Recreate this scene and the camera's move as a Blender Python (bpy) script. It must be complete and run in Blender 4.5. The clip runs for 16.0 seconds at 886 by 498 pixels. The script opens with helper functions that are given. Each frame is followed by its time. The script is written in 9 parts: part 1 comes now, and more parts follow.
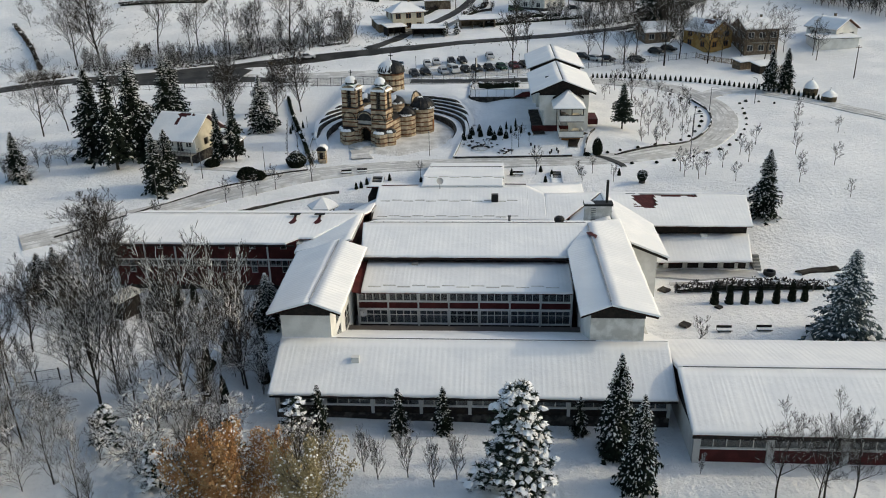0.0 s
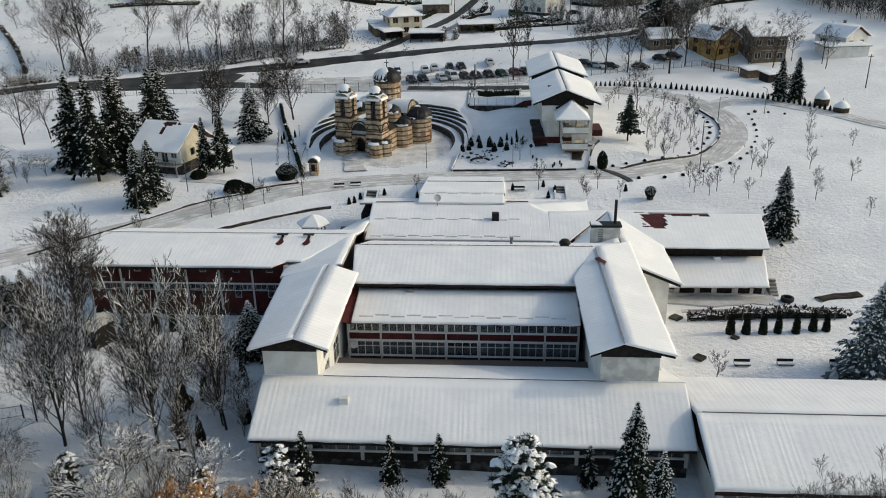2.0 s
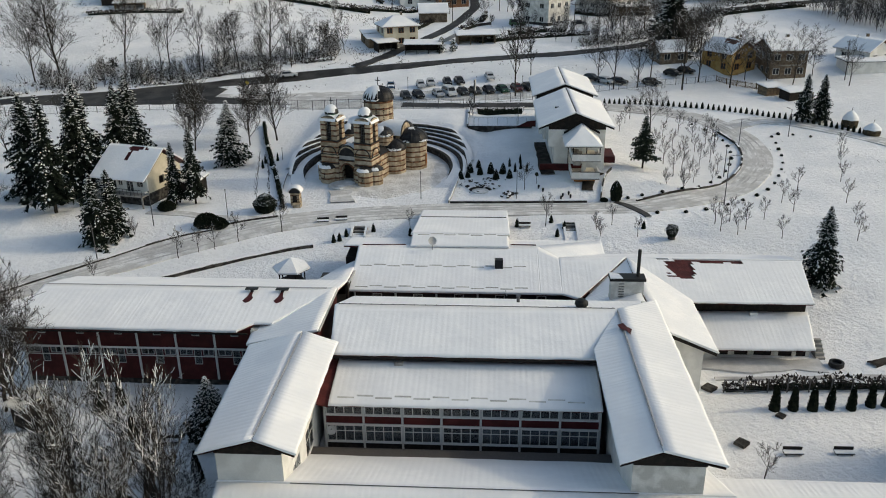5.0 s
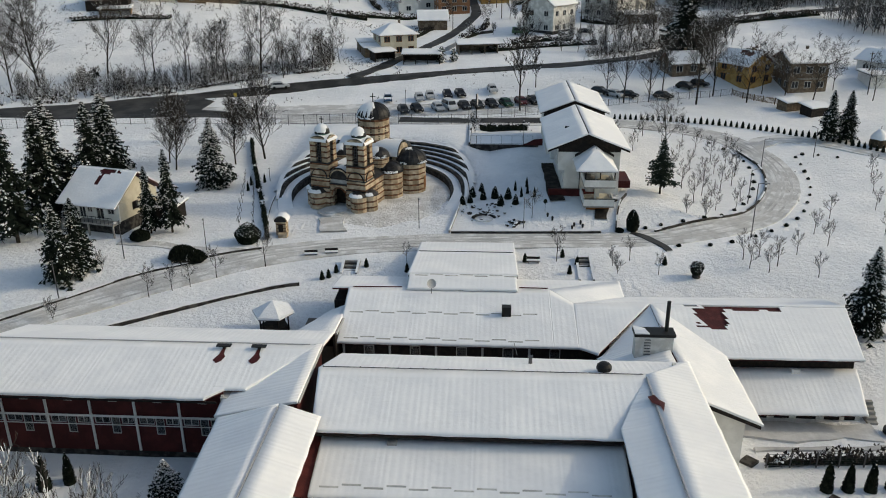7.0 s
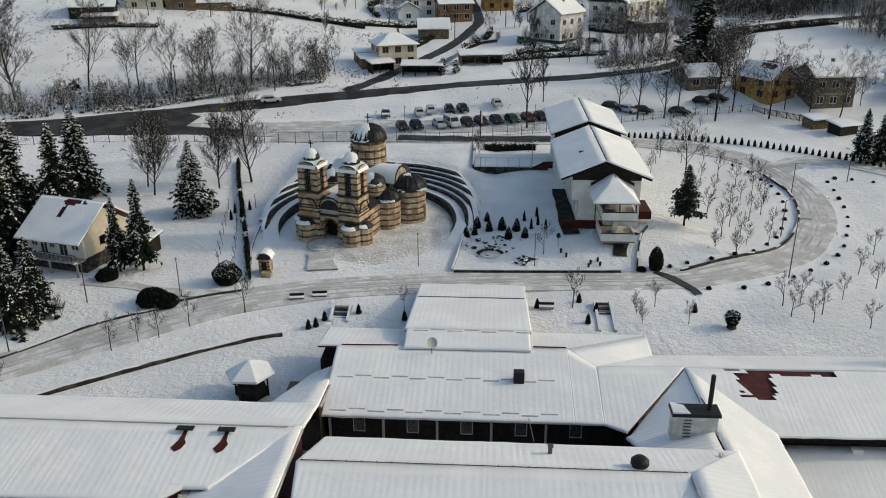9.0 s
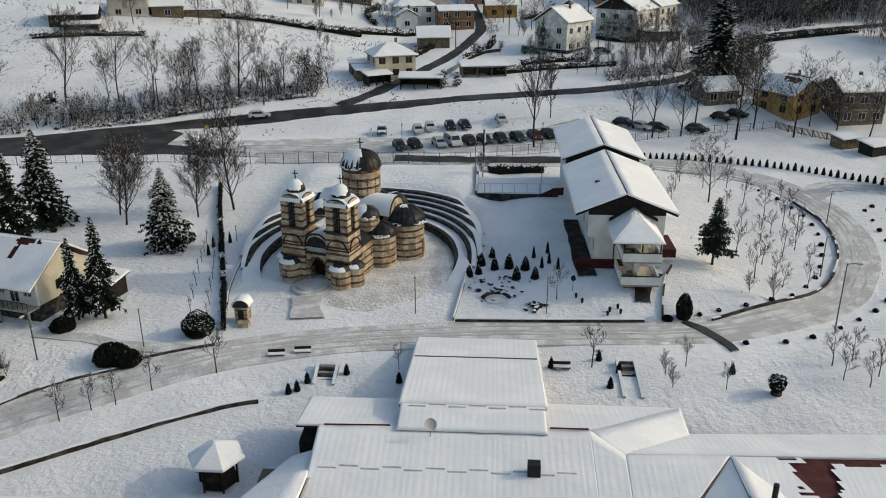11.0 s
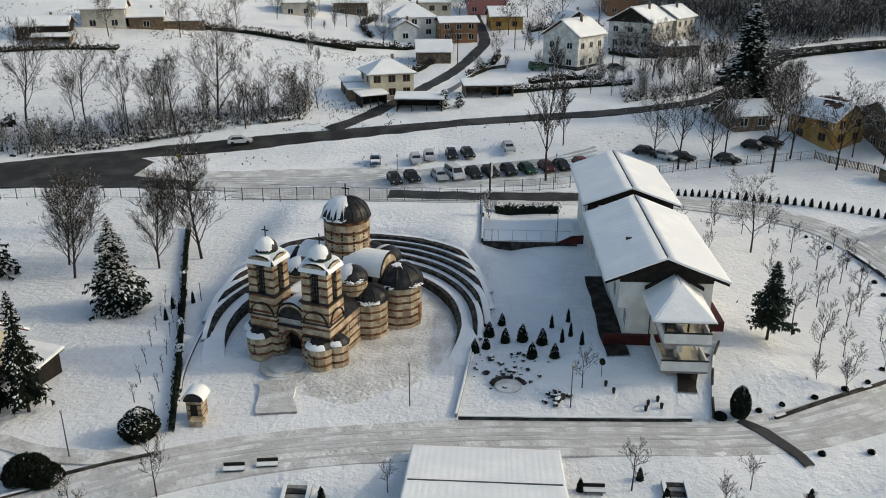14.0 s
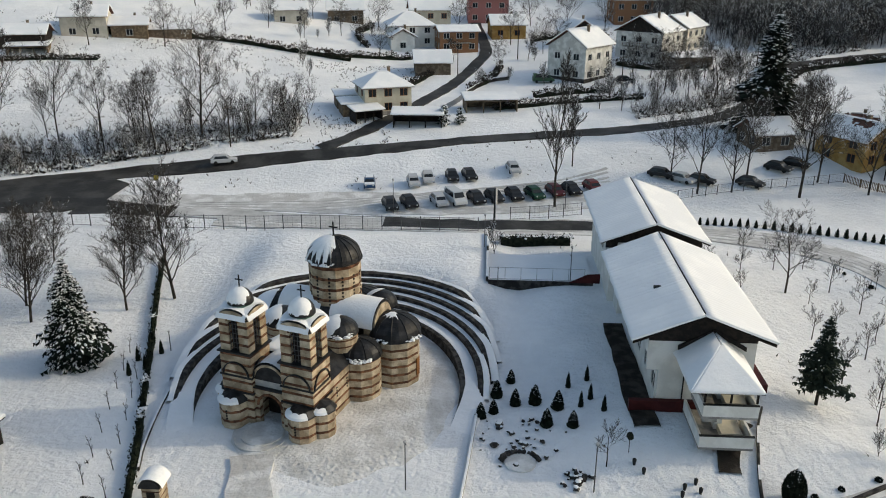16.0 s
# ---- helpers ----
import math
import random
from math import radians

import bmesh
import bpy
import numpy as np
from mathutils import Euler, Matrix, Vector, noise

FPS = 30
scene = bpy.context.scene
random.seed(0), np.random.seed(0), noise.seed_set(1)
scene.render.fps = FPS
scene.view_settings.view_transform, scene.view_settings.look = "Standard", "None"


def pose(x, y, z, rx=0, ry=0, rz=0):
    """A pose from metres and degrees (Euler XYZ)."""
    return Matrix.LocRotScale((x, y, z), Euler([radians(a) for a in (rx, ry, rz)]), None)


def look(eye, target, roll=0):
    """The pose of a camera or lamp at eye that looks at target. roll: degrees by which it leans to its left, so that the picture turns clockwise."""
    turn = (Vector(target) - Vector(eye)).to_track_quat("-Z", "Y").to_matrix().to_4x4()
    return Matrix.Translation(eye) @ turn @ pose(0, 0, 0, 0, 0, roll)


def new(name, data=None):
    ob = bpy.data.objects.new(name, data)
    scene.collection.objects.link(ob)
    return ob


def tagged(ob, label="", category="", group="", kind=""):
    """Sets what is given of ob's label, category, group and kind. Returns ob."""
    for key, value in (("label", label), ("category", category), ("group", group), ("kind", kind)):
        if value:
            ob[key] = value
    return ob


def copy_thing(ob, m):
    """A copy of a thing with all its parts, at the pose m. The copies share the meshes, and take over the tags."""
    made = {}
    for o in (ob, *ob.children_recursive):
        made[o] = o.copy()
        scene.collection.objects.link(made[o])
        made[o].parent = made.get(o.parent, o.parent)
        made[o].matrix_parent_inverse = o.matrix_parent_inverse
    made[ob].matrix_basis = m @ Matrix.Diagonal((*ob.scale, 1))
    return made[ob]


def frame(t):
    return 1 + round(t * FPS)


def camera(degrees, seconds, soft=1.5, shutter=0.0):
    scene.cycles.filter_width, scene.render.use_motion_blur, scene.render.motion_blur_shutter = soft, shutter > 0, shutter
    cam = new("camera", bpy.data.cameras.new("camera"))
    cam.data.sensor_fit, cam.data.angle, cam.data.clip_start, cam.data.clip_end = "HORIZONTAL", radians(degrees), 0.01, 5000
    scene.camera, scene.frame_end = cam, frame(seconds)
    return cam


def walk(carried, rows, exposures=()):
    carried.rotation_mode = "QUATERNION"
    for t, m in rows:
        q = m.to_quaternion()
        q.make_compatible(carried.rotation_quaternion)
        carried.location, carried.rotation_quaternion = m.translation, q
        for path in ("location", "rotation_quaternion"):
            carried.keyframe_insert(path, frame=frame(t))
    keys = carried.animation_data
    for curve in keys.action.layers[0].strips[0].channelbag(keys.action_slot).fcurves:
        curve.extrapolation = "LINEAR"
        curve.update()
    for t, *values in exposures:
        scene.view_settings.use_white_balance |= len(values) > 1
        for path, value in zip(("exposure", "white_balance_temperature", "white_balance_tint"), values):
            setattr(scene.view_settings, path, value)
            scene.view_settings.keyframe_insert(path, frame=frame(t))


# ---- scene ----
cam = camera(57.0, 16.0, 1.0)
PATH = [
    (0, (2.905, -15.61, 39.974), (2.774, -13.764, 39.215), -1.3),
    (0.5, (2.756, -14.131, 39.959), (2.627, -12.285, 39.2), -1.2),
    (1, (2.628, -12.545, 39.937), (2.501, -10.698, 39.179), -1.1),
    (1.5, (2.529, -10.806, 39.909), (2.405, -8.959, 39.153), -1.0),
    (2, (2.466, -8.909, 39.881), (2.342, -7.061, 39.126), -0.9),
    (2.5, (2.424, -6.877, 39.854), (2.301, -5.028, 39.101), -0.9),
    (3, (2.372, -4.753, 39.833), (2.25, -2.903, 39.082), -0.9),
    (3.5, (2.272, -2.495, 39.818), (2.149, -0.644, 39.069), -0.8),
    (4, (2.121, -0.115, 39.81), (2.0, 1.736, 39.063), -0.7),
    (4.2, (2.045, 0.896, 39.81), (1.926, 2.747, 39.063), -0.7),
    (6.3, (1.122, 12.084, 39.811), (1.009, 13.939, 39.07), -0.4),
    (6.5, (1.037, 13.184, 39.811), (0.925, 15.039, 39.071), -0.4),
    (7, (0.829, 16.024, 39.816), (0.717, 17.879, 39.077), -0.3),
    (7.5, (0.61, 18.924, 39.823), (0.498, 20.78, 39.087), -0.2),
    (8, (0.389, 21.846, 39.829), (0.277, 23.703, 39.094), -0.3),
    (8.5, (0.167, 24.791, 39.832), (0.055, 26.649, 39.099), -0.2),
    (9, (-0.041, 27.77, 39.849), (-0.154, 29.628, 39.118), -0.2),
    (11.5, (-0.968, 42.658, 40.106), (-1.081, 44.519, 39.381), -0.1),
    (12, (-1.131, 45.556, 40.141), (-1.244, 47.417, 39.417), 0.1),
    (12.5, (-1.277, 48.397, 40.179), (-1.389, 50.259, 39.457), -0.0),
    (13, (-1.464, 51.206, 40.209), (-1.578, 53.068, 39.49), -0.1),
    (13.5, (-1.699, 54.006, 40.228), (-1.811, 55.87, 39.511), 0.0),
    (14, (-1.957, 56.852, 40.236), (-2.069, 58.717, 39.521), 0.1),
    (14.5, (-2.211, 59.696, 40.24), (-2.322, 61.562, 39.526), 0.2),
    (15, (-2.476, 62.473, 40.238), (-2.585, 64.339, 39.527), 0.2),
    (15.5, (-2.732, 65.161, 40.236), (-2.841, 67.031, 39.536), 0.2),
    (16, (-2.968, 67.777, 40.226), (-3.074, 69.646, 39.521), 0.3),
]
walk(cam, [(t, look(eye, target, roll)) for t, eye, target, roll in PATH],
     exposures=[(t, e, 7150, 3) for t, e in ((0.0, -0.82), (3.0, -0.84), (6.5, -0.94), (9.0, -0.97), (12.0, -0.88), (16.0, -0.78))])

# ---- world, sun ----
SUN_EL, SUN_AZ = radians(27.5), radians(82)      # azimuth clockwise from +y
world = bpy.data.worlds.new("winter_sky")
scene.world = world
world.use_nodes = True
_nt = world.node_tree
_sky = _nt.nodes.new("ShaderNodeTexSky")
_sky.sky_type, _sky.sun_disc = "NISHITA", False
_sky.sun_elevation, _sky.sun_rotation = SUN_EL, SUN_AZ
_sky.air_density, _sky.dust_density, _sky.ozone_density = 1.0, 2.2, 1.0
_bg = _nt.nodes["Background"]
_hsv = _nt.nodes.new("ShaderNodeHueSaturation")      # winter haze pales the sky
_hsv.inputs["Saturation"].default_value = 1.0
_nt.links.new(_sky.outputs[0], _hsv.inputs["Color"])
_nt.links.new(_hsv.outputs[0], _bg.inputs[0])
_bg.inputs[1].default_value = 0.32
_sun = bpy.data.lights.new("sun", "SUN")
_sun.energy, _sun.angle, _sun.color = 2.0, radians(0.9), (1.0, 0.90, 0.75)
_dir = Vector((math.sin(SUN_AZ) * math.cos(SUN_EL), math.cos(SUN_AZ) * math.cos(SUN_EL), math.sin(SUN_EL)))
_so = new("sun", _sun)
_so.matrix_world = look(_dir * 200, (0, 0, 0))
scene.view_settings.exposure = 0.0


# ---- materials ----
def material(name, color, rough=0.7, metal=0.0, var=0.12, scale=2.0, bump=0.15, bscale=None, color2=None, mix=(0.45, 0.6),
             objvar=0.0, dist=0.12, stripes=None, transmission=0.0, coat=0.0, spec=0.15, pits=0.0):
    m = bpy.data.materials.new(name)
    m.use_nodes = True
    nt = m.node_tree
    N, L = nt.nodes.new, nt.links.new
    b = nt.nodes["Principled BSDF"]
    b.inputs["Roughness"].default_value = rough
    b.inputs["Metallic"].default_value = metal
    b.inputs["Transmission Weight"].default_value = transmission
    b.inputs["Coat Weight"].default_value = coat
    b.inputs["Specular IOR Level"].default_value = spec
    geo = N("ShaderNodeTexCoord")
    pos = geo.outputs["Object"]
    n1 = N("ShaderNodeTexNoise")
    n1.inputs["Scale"].default_value, n1.inputs["Detail"].default_value = scale, 8
    n2 = N("ShaderNodeTexNoise")
    n2.inputs["Scale"].default_value, n2.inputs["Detail"].default_value = scale * 9.3, 4
    L(pos, n1.inputs["Vector"]), L(pos, n2.inputs["Vector"])
    c1, c2 = Vector(color), Vector(color2 or color)
    ramp = N("ShaderNodeValToRGB")
    ramp.color_ramp.elements[0].position, ramp.color_ramp.elements[1].position = mix
    ramp.color_ramp.elements[0].color, ramp.color_ramp.elements[1].color = (*c1, 1), (*c2, 1)
    L(n1.outputs["Fac"], ramp.inputs["Fac"])
    mul = N("ShaderNodeMath")
    mul.operation = "MULTIPLY_ADD"
    mul.inputs[1].default_value, mul.inputs[2].default_value = var * 2, 1 - var
    L(n2.outputs["Fac"], mul.inputs[0])
    val = mul.outputs[0]
    if objvar:
        info = N("ShaderNodeObjectInfo")
        m2 = N("ShaderNodeMath")
        m2.operation = "MULTIPLY_ADD"
        m2.inputs[1].default_value, m2.inputs[2].default_value = objvar * 2, 1 - objvar
        L(info.outputs["Random"], m2.inputs[0])
        m3 = N("ShaderNodeMath")
        m3.operation = "MULTIPLY"
        L(val, m3.inputs[0]), L(m2.outputs[0], m3.inputs[1])
        val = m3.outputs[0]
    sc = N("ShaderNodeVectorMath")
    sc.operation = "SCALE"
    L(ramp.outputs["Color"], sc.inputs[0]), L(val, sc.inputs["Scale"])
    L(sc.outputs[0], b.inputs["Base Color"])
    height = n2.outputs["Fac"]
    if bscale:
        n3 = N("ShaderNodeTexNoise")
        n3.inputs["Scale"].default_value, n3.inputs["Detail"].default_value, n3.inputs["Roughness"].default_value = bscale, 8, 0.62
        L(pos, n3.inputs["Vector"])
        height = n3.outputs["Fac"]
    if stripes:
        axis, period, amount = stripes
        # sheet ribs running down the slope, their spacing a little uneven
        k = N("ShaderNodeSeparateXYZ")
        L(pos, k.inputs[0])
        ph = N("ShaderNodeMath")
        ph.operation = "MULTIPLY_ADD"
        ph.inputs[1].default_value = 2 * math.pi / period
        L(k.outputs[axis], ph.inputs[0])
        n4 = N("ShaderNodeTexNoise")
        n4.noise_dimensions = "1D"
        n4.inputs["Scale"].default_value, n4.inputs["Detail"].default_value = 0.6, 2
        L(k.outputs[axis], n4.inputs["W"])
        wob = N("ShaderNodeMath")
        wob.operation = "MULTIPLY"
        wob.inputs[1].default_value = 9.0
        L(n4.outputs["Fac"], wob.inputs[0]), L(wob.outputs[0], ph.inputs[2])
        s = N("ShaderNodeMath")
        s.operation = "SINE"
        L(ph.outputs[0], s.inputs[0])
        # ribs fade in and out under the cover
        f = N("ShaderNodeMath")
        f.operation = "MULTIPLY"
        L(s.outputs[0], f.inputs[0]), L(n1.outputs["Fac"], f.inputs[1])
        a = N("ShaderNodeMath")
        a.operation = "MULTIPLY_ADD"
        a.inputs[1].default_value = amount
        L(f.outputs[0], a.inputs[0]), L(height, a.inputs[2])
        height = a.outputs[0]
    if pits:
        # footprints and clods where the snow has been trodden
        vo = N("ShaderNodeTexVoronoi")
        vo.inputs["Scale"].default_value = 1.7
        L(pos, vo.inputs["Vector"])
        where = N("ShaderNodeMapRange")
        where.inputs["From Min"].default_value, where.inputs["From Max"].default_value = 0.44, 0.62
        n5 = N("ShaderNodeTexNoise")
        n5.inputs["Scale"].default_value, n5.inputs["Detail"].default_value = 0.06, 3
        L(pos, n5.inputs["Vector"]), L(n5.outputs["Fac"], where.inputs["Value"])
        deep = N("ShaderNodeMapRange")
        deep.inputs["From Min"].default_value, deep.inputs["From Max"].default_value = 0.12, 0.45
        L(vo.outputs["Distance"], deep.inputs["Value"])
        mm = N("ShaderNodeMath")
        mm.operation = "MULTIPLY"
        L(deep.outputs["Result"], mm.inputs[0]), L(where.outputs["Result"], mm.inputs[1])
        ad = N("ShaderNodeMath")
        ad.operation = "MULTIPLY_ADD"
        ad.inputs[1].default_value = pits
        L(mm.outputs[0], ad.inputs[0]), L(height, ad.inputs[2])
        height = ad.outputs[0]
    if bump:
        bp = N("ShaderNodeBump")
        bp.inputs["Strength"].default_value, bp.inputs["Distance"].default_value = bump, dist
        L(height, bp.inputs["Height"]), L(bp.outputs[0], b.inputs["Normal"])
    return m


SNOW = material("snow", (0.80, 0.81, 0.83), 0.75, var=0.03, scale=0.35, bump=0.5, bscale=2.5, color2=(0.86, 0.86, 0.87))
SNOW_GROUND = material("snow_ground", (0.78, 0.79, 0.81), 0.8, var=0.06, scale=0.11, bump=0.9, bscale=1.3, color2=(0.87, 0.87, 0.88), dist=0.36, pits=0.13)
SNOW_ROOF_Y = material("snow_roof_ribs_x", (0.81, 0.815, 0.83), 0.75, var=0.02, scale=0.25, bump=0.5, bscale=0.8, color2=(0.87, 0.87, 0.875), stripes=(0, 0.52, 0.2), dist=0.09)
SNOW_ROOF_X = material("snow_roof_ribs_y", (0.81, 0.815, 0.83), 0.75, var=0.02, scale=0.25, bump=0.5, bscale=0.8, color2=(0.87, 0.87, 0.875), stripes=(1, 0.52, 0.34), dist=0.09)
SNOW_ROOF_STEPPED = material("snow_roof_stepped", (0.81, 0.815, 0.83), 0.75, var=0.02, scale=0.25, bump=0.6, bscale=0.8, color2=(0.87, 0.87, 0.875), stripes=(1, 0.95, 0.3), dist=0.12, pits=0.5)
SNOW_DIRTY = material("snow_packed", (0.52, 0.51, 0.50), 0.75, var=0.14, scale=0.45, bump=0.8, bscale=2.4, color2=(0.74, 0.735, 0.73), dist=0.25, pits=0.3)
ASPHALT = material("wet_asphalt", (0.028, 0.027, 0.026), 0.6, var=0.3, scale=0.25, bump=0.2, color2=(0.06, 0.058, 0.055), spec=0.15)
SLUSH = material("slush_road", (0.36, 0.355, 0.35), 0.7, var=0.15, scale=0.3, bump=0.4, color2=(0.62, 0.615, 0.61), mix=(0.3, 0.65))
RED_SHEET = material("red_roof_sheet", (0.06, 0.012, 0.012), 0.6, var=0.2, scale=1.2, bump=0.2, color2=(0.09, 0.02, 0.018), spec=0.2)
FASCIA = material("dark_brown_boards", (0.018, 0.015, 0.014), 0.8, var=0.3, scale=2.5, bump=0.3, color2=(0.03, 0.024, 0.02))
PLASTER = material("white_plaster", (0.62, 0.61, 0.58), 0.85, var=0.06, scale=0.6, bump=0.15, color2=(0.72, 0.71, 0.68))
PLASTER_OLD = material("weathered_plaster", (0.50, 0.49, 0.46), 0.9, var=0.1, scale=0.9, bump=0.3, color2=(0.68, 0.67, 0.64))
RED_PANEL = material("oxblood_panel", (0.052, 0.011, 0.011), 0.6, var=0.15, scale=0.8, bump=0.1, color2=(0.078, 0.017, 0.016))
FRAME = material("white_window_paint", (0.55, 0.55, 0.54), 0.5, var=0.06, scale=2.0, bump=0.05)
GREY_FRAME = material("grey_column_paint", (0.42, 0.42, 0.42), 0.6, var=0.1, scale=2.0, bump=0.1)
GLASS = material("window_glass", (0.35, 0.38, 0.40), 0.05, var=0.02, bump=0.0, transmission=0.92, spec=0.5)
DARK_GLASS = material("dark_window_glass", (0.02, 0.022, 0.025), 0.06, var=0.05, bump=0.0, spec=0.4)
CURTAIN = material("pale_curtain", (0.42, 0.44, 0.46), 0.9, var=0.2, scale=3.0, bump=0.3, stripes=(0, 0.25, 1.2))
# for solid blocks behind windows; the dark colour stands in for unlit rooms
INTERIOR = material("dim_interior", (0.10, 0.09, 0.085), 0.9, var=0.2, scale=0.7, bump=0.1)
CONCRETE = material("concrete", (0.22, 0.21, 0.20), 0.9, var=0.15, scale=1.1, bump=0.3, color2=(0.32, 0.31, 0.29))
DARK_STONE = material("dark_stone_wall", (0.025, 0.023, 0.022), 0.9, var=0.35, scale=1.5, bump=0.8, bscale=6, color2=(0.075, 0.07, 0.065))
STONE = material("tan_church_stone", (0.26, 0.20, 0.135), 0.9, var=0.3, scale=0.9, bump=0.5, bscale=5, color2=(0.52, 0.43, 0.315), mix=(0.4, 0.62))
BRICK = material("church_brick_course", (0.085, 0.04, 0.024), 0.9, var=0.25, scale=1.6, bump=0.5, bscale=12, color2=(0.21, 0.10, 0.055))
LEAD = material("dark_church_metal", (0.022, 0.022, 0.023), 0.42, 0.4, var=0.2, scale=1.2, bump=0.15, color2=(0.04, 0.04, 0.042))
COPPER = material("green_copper", (0.10, 0.20, 0.16), 0.6, 0.3, var=0.2, scale=2.0, bump=0.1, color2=(0.05, 0.09, 0.08))
TYMPANUM = material("grey_plaster_tympanum", (0.34, 0.335, 0.325), 0.9, var=0.12, scale=1.2, bump=0.2, color2=(0.44, 0.43, 0.415))
STEEL = material("grey_steel", (0.12, 0.12, 0.125), 0.5, 0.7, var=0.1, scale=3.0, bump=0.05)
BLACK = material("black_paint", (0.02, 0.02, 0.02), 0.5, var=0.2, scale=3.0, bump=0.05)
BARK = material("dark_bark", (0.03, 0.025, 0.021), 0.95, var=0.3, scale=3.0, bump=0.6, color2=(0.06, 0.05, 0.043))
TWIG = material("grey_brown_twigs", (0.035, 0.03, 0.027), 0.95, var=0.3, scale=1.0, bump=0.2, color2=(0.065, 0.057, 0.05))
WOODS = material("grey_far_twigs", (0.055, 0.052, 0.05), 0.95, var=0.4, scale=0.05, bump=0.2, color2=(0.14, 0.135, 0.132))
NEEDLE = material("spruce_needles", (0.005, 0.008, 0.006), 0.95, var=0.4, scale=1.5, bump=0.4, color2=(0.016, 0.023, 0.016), spec=0.1)
NEEDLE_BLUE = material("pine_needles", (0.022, 0.032, 0.024), 0.95, var=0.4, scale=1.5, bump=0.4, color2=(0.04, 0.052, 0.038), spec=0.1)
NEEDLE_PALE = material("blue_spruce_needles", (0.045, 0.065, 0.068), 0.95, var=0.4, scale=1.5, bump=0.4, color2=(0.10, 0.125, 0.13), spec=0.1)
HEDGE = material("dark_evergreen", (0.008, 0.012, 0.008), 0.95, var=0.4, scale=2.5, bump=0.5, color2=(0.02, 0.025, 0.016), spec=0.1)
RUST_LEAF = material("rust_brown_leaves", (0.34, 0.17, 0.075), 0.9, var=0.3, scale=1.2, bump=0.3, color2=(0.46, 0.30, 0.15))
OLIVE_LEAF = material("dry_olive_leaves", (0.27, 0.22, 0.12), 0.9, var=0.3, scale=1.2, bump=0.3, color2=(0.38, 0.32, 0.2))
# soil tone deepened to carry the house wall's shade too
SOIL = material("bare_soil", (0.022, 0.019, 0.016), 0.95, var=0.3, scale=1.0, bump=0.5, color2=(0.055, 0.047, 0.04))
WOOD = material("weathered_wood", (0.13, 0.095, 0.065), 0.85, var=0.25, scale=2.0, bump=0.3, color2=(0.20, 0.15, 0.10))
WOOD_WARM = material("varnished_wood", (0.22, 0.09, 0.03), 0.6, var=0.2, scale=2.0, bump=0.2, color2=(0.30, 0.13, 0.05))
CREAM = material("cream_render", (0.48, 0.44, 0.35), 0.9, var=0.08, scale=0.7, bump=0.15, color2=(0.55, 0.51, 0.42))
BEIGE = material("beige_render", (0.45, 0.42, 0.36), 0.9, var=0.08, scale=0.7, bump=0.15, color2=(0.54, 0.51, 0.45))
OCHRE = material("ochre_render", (0.29, 0.17, 0.055), 0.9, var=0.15, scale=0.7, bump=0.15, color2=(0.38, 0.25, 0.10))
ORANGE = material("orange_render", (0.24, 0.125, 0.07), 0.9, var=0.1, scale=0.7, bump=0.15)
PINK = material("pink_render", (0.34, 0.15, 0.14), 0.9, var=0.1, scale=0.7, bump=0.15)
BRICKWORK = material("bare_block_wall", (0.12, 0.09, 0.065), 0.95, var=0.25, scale=1.5, bump=0.5, color2=(0.2, 0.16, 0.12))
TILE = material("brown_roof_tile", (0.12, 0.06, 0.045), 0.8, var=0.25, scale=1.5, bump=0.4, color2=(0.18, 0.09, 0.07))
TYRE = material("tyre_rubber", (0.015, 0.015, 0.015), 0.8, var=0.2, bump=0.1)
CAR_GLASS = material("car_glass", (0.02, 0.022, 0.025), 0.08, var=0.05, bump=0.0, spec=0.4)
HAY = material("weathered_hay", (0.05, 0.04, 0.026), 0.95, var=0.4, scale=2.0, bump=0.7, color2=(0.1, 0.078, 0.05))
YELLOW = material("yellow_sign", (0.6, 0.45, 0.08), 0.5, var=0.05, bump=0.0)


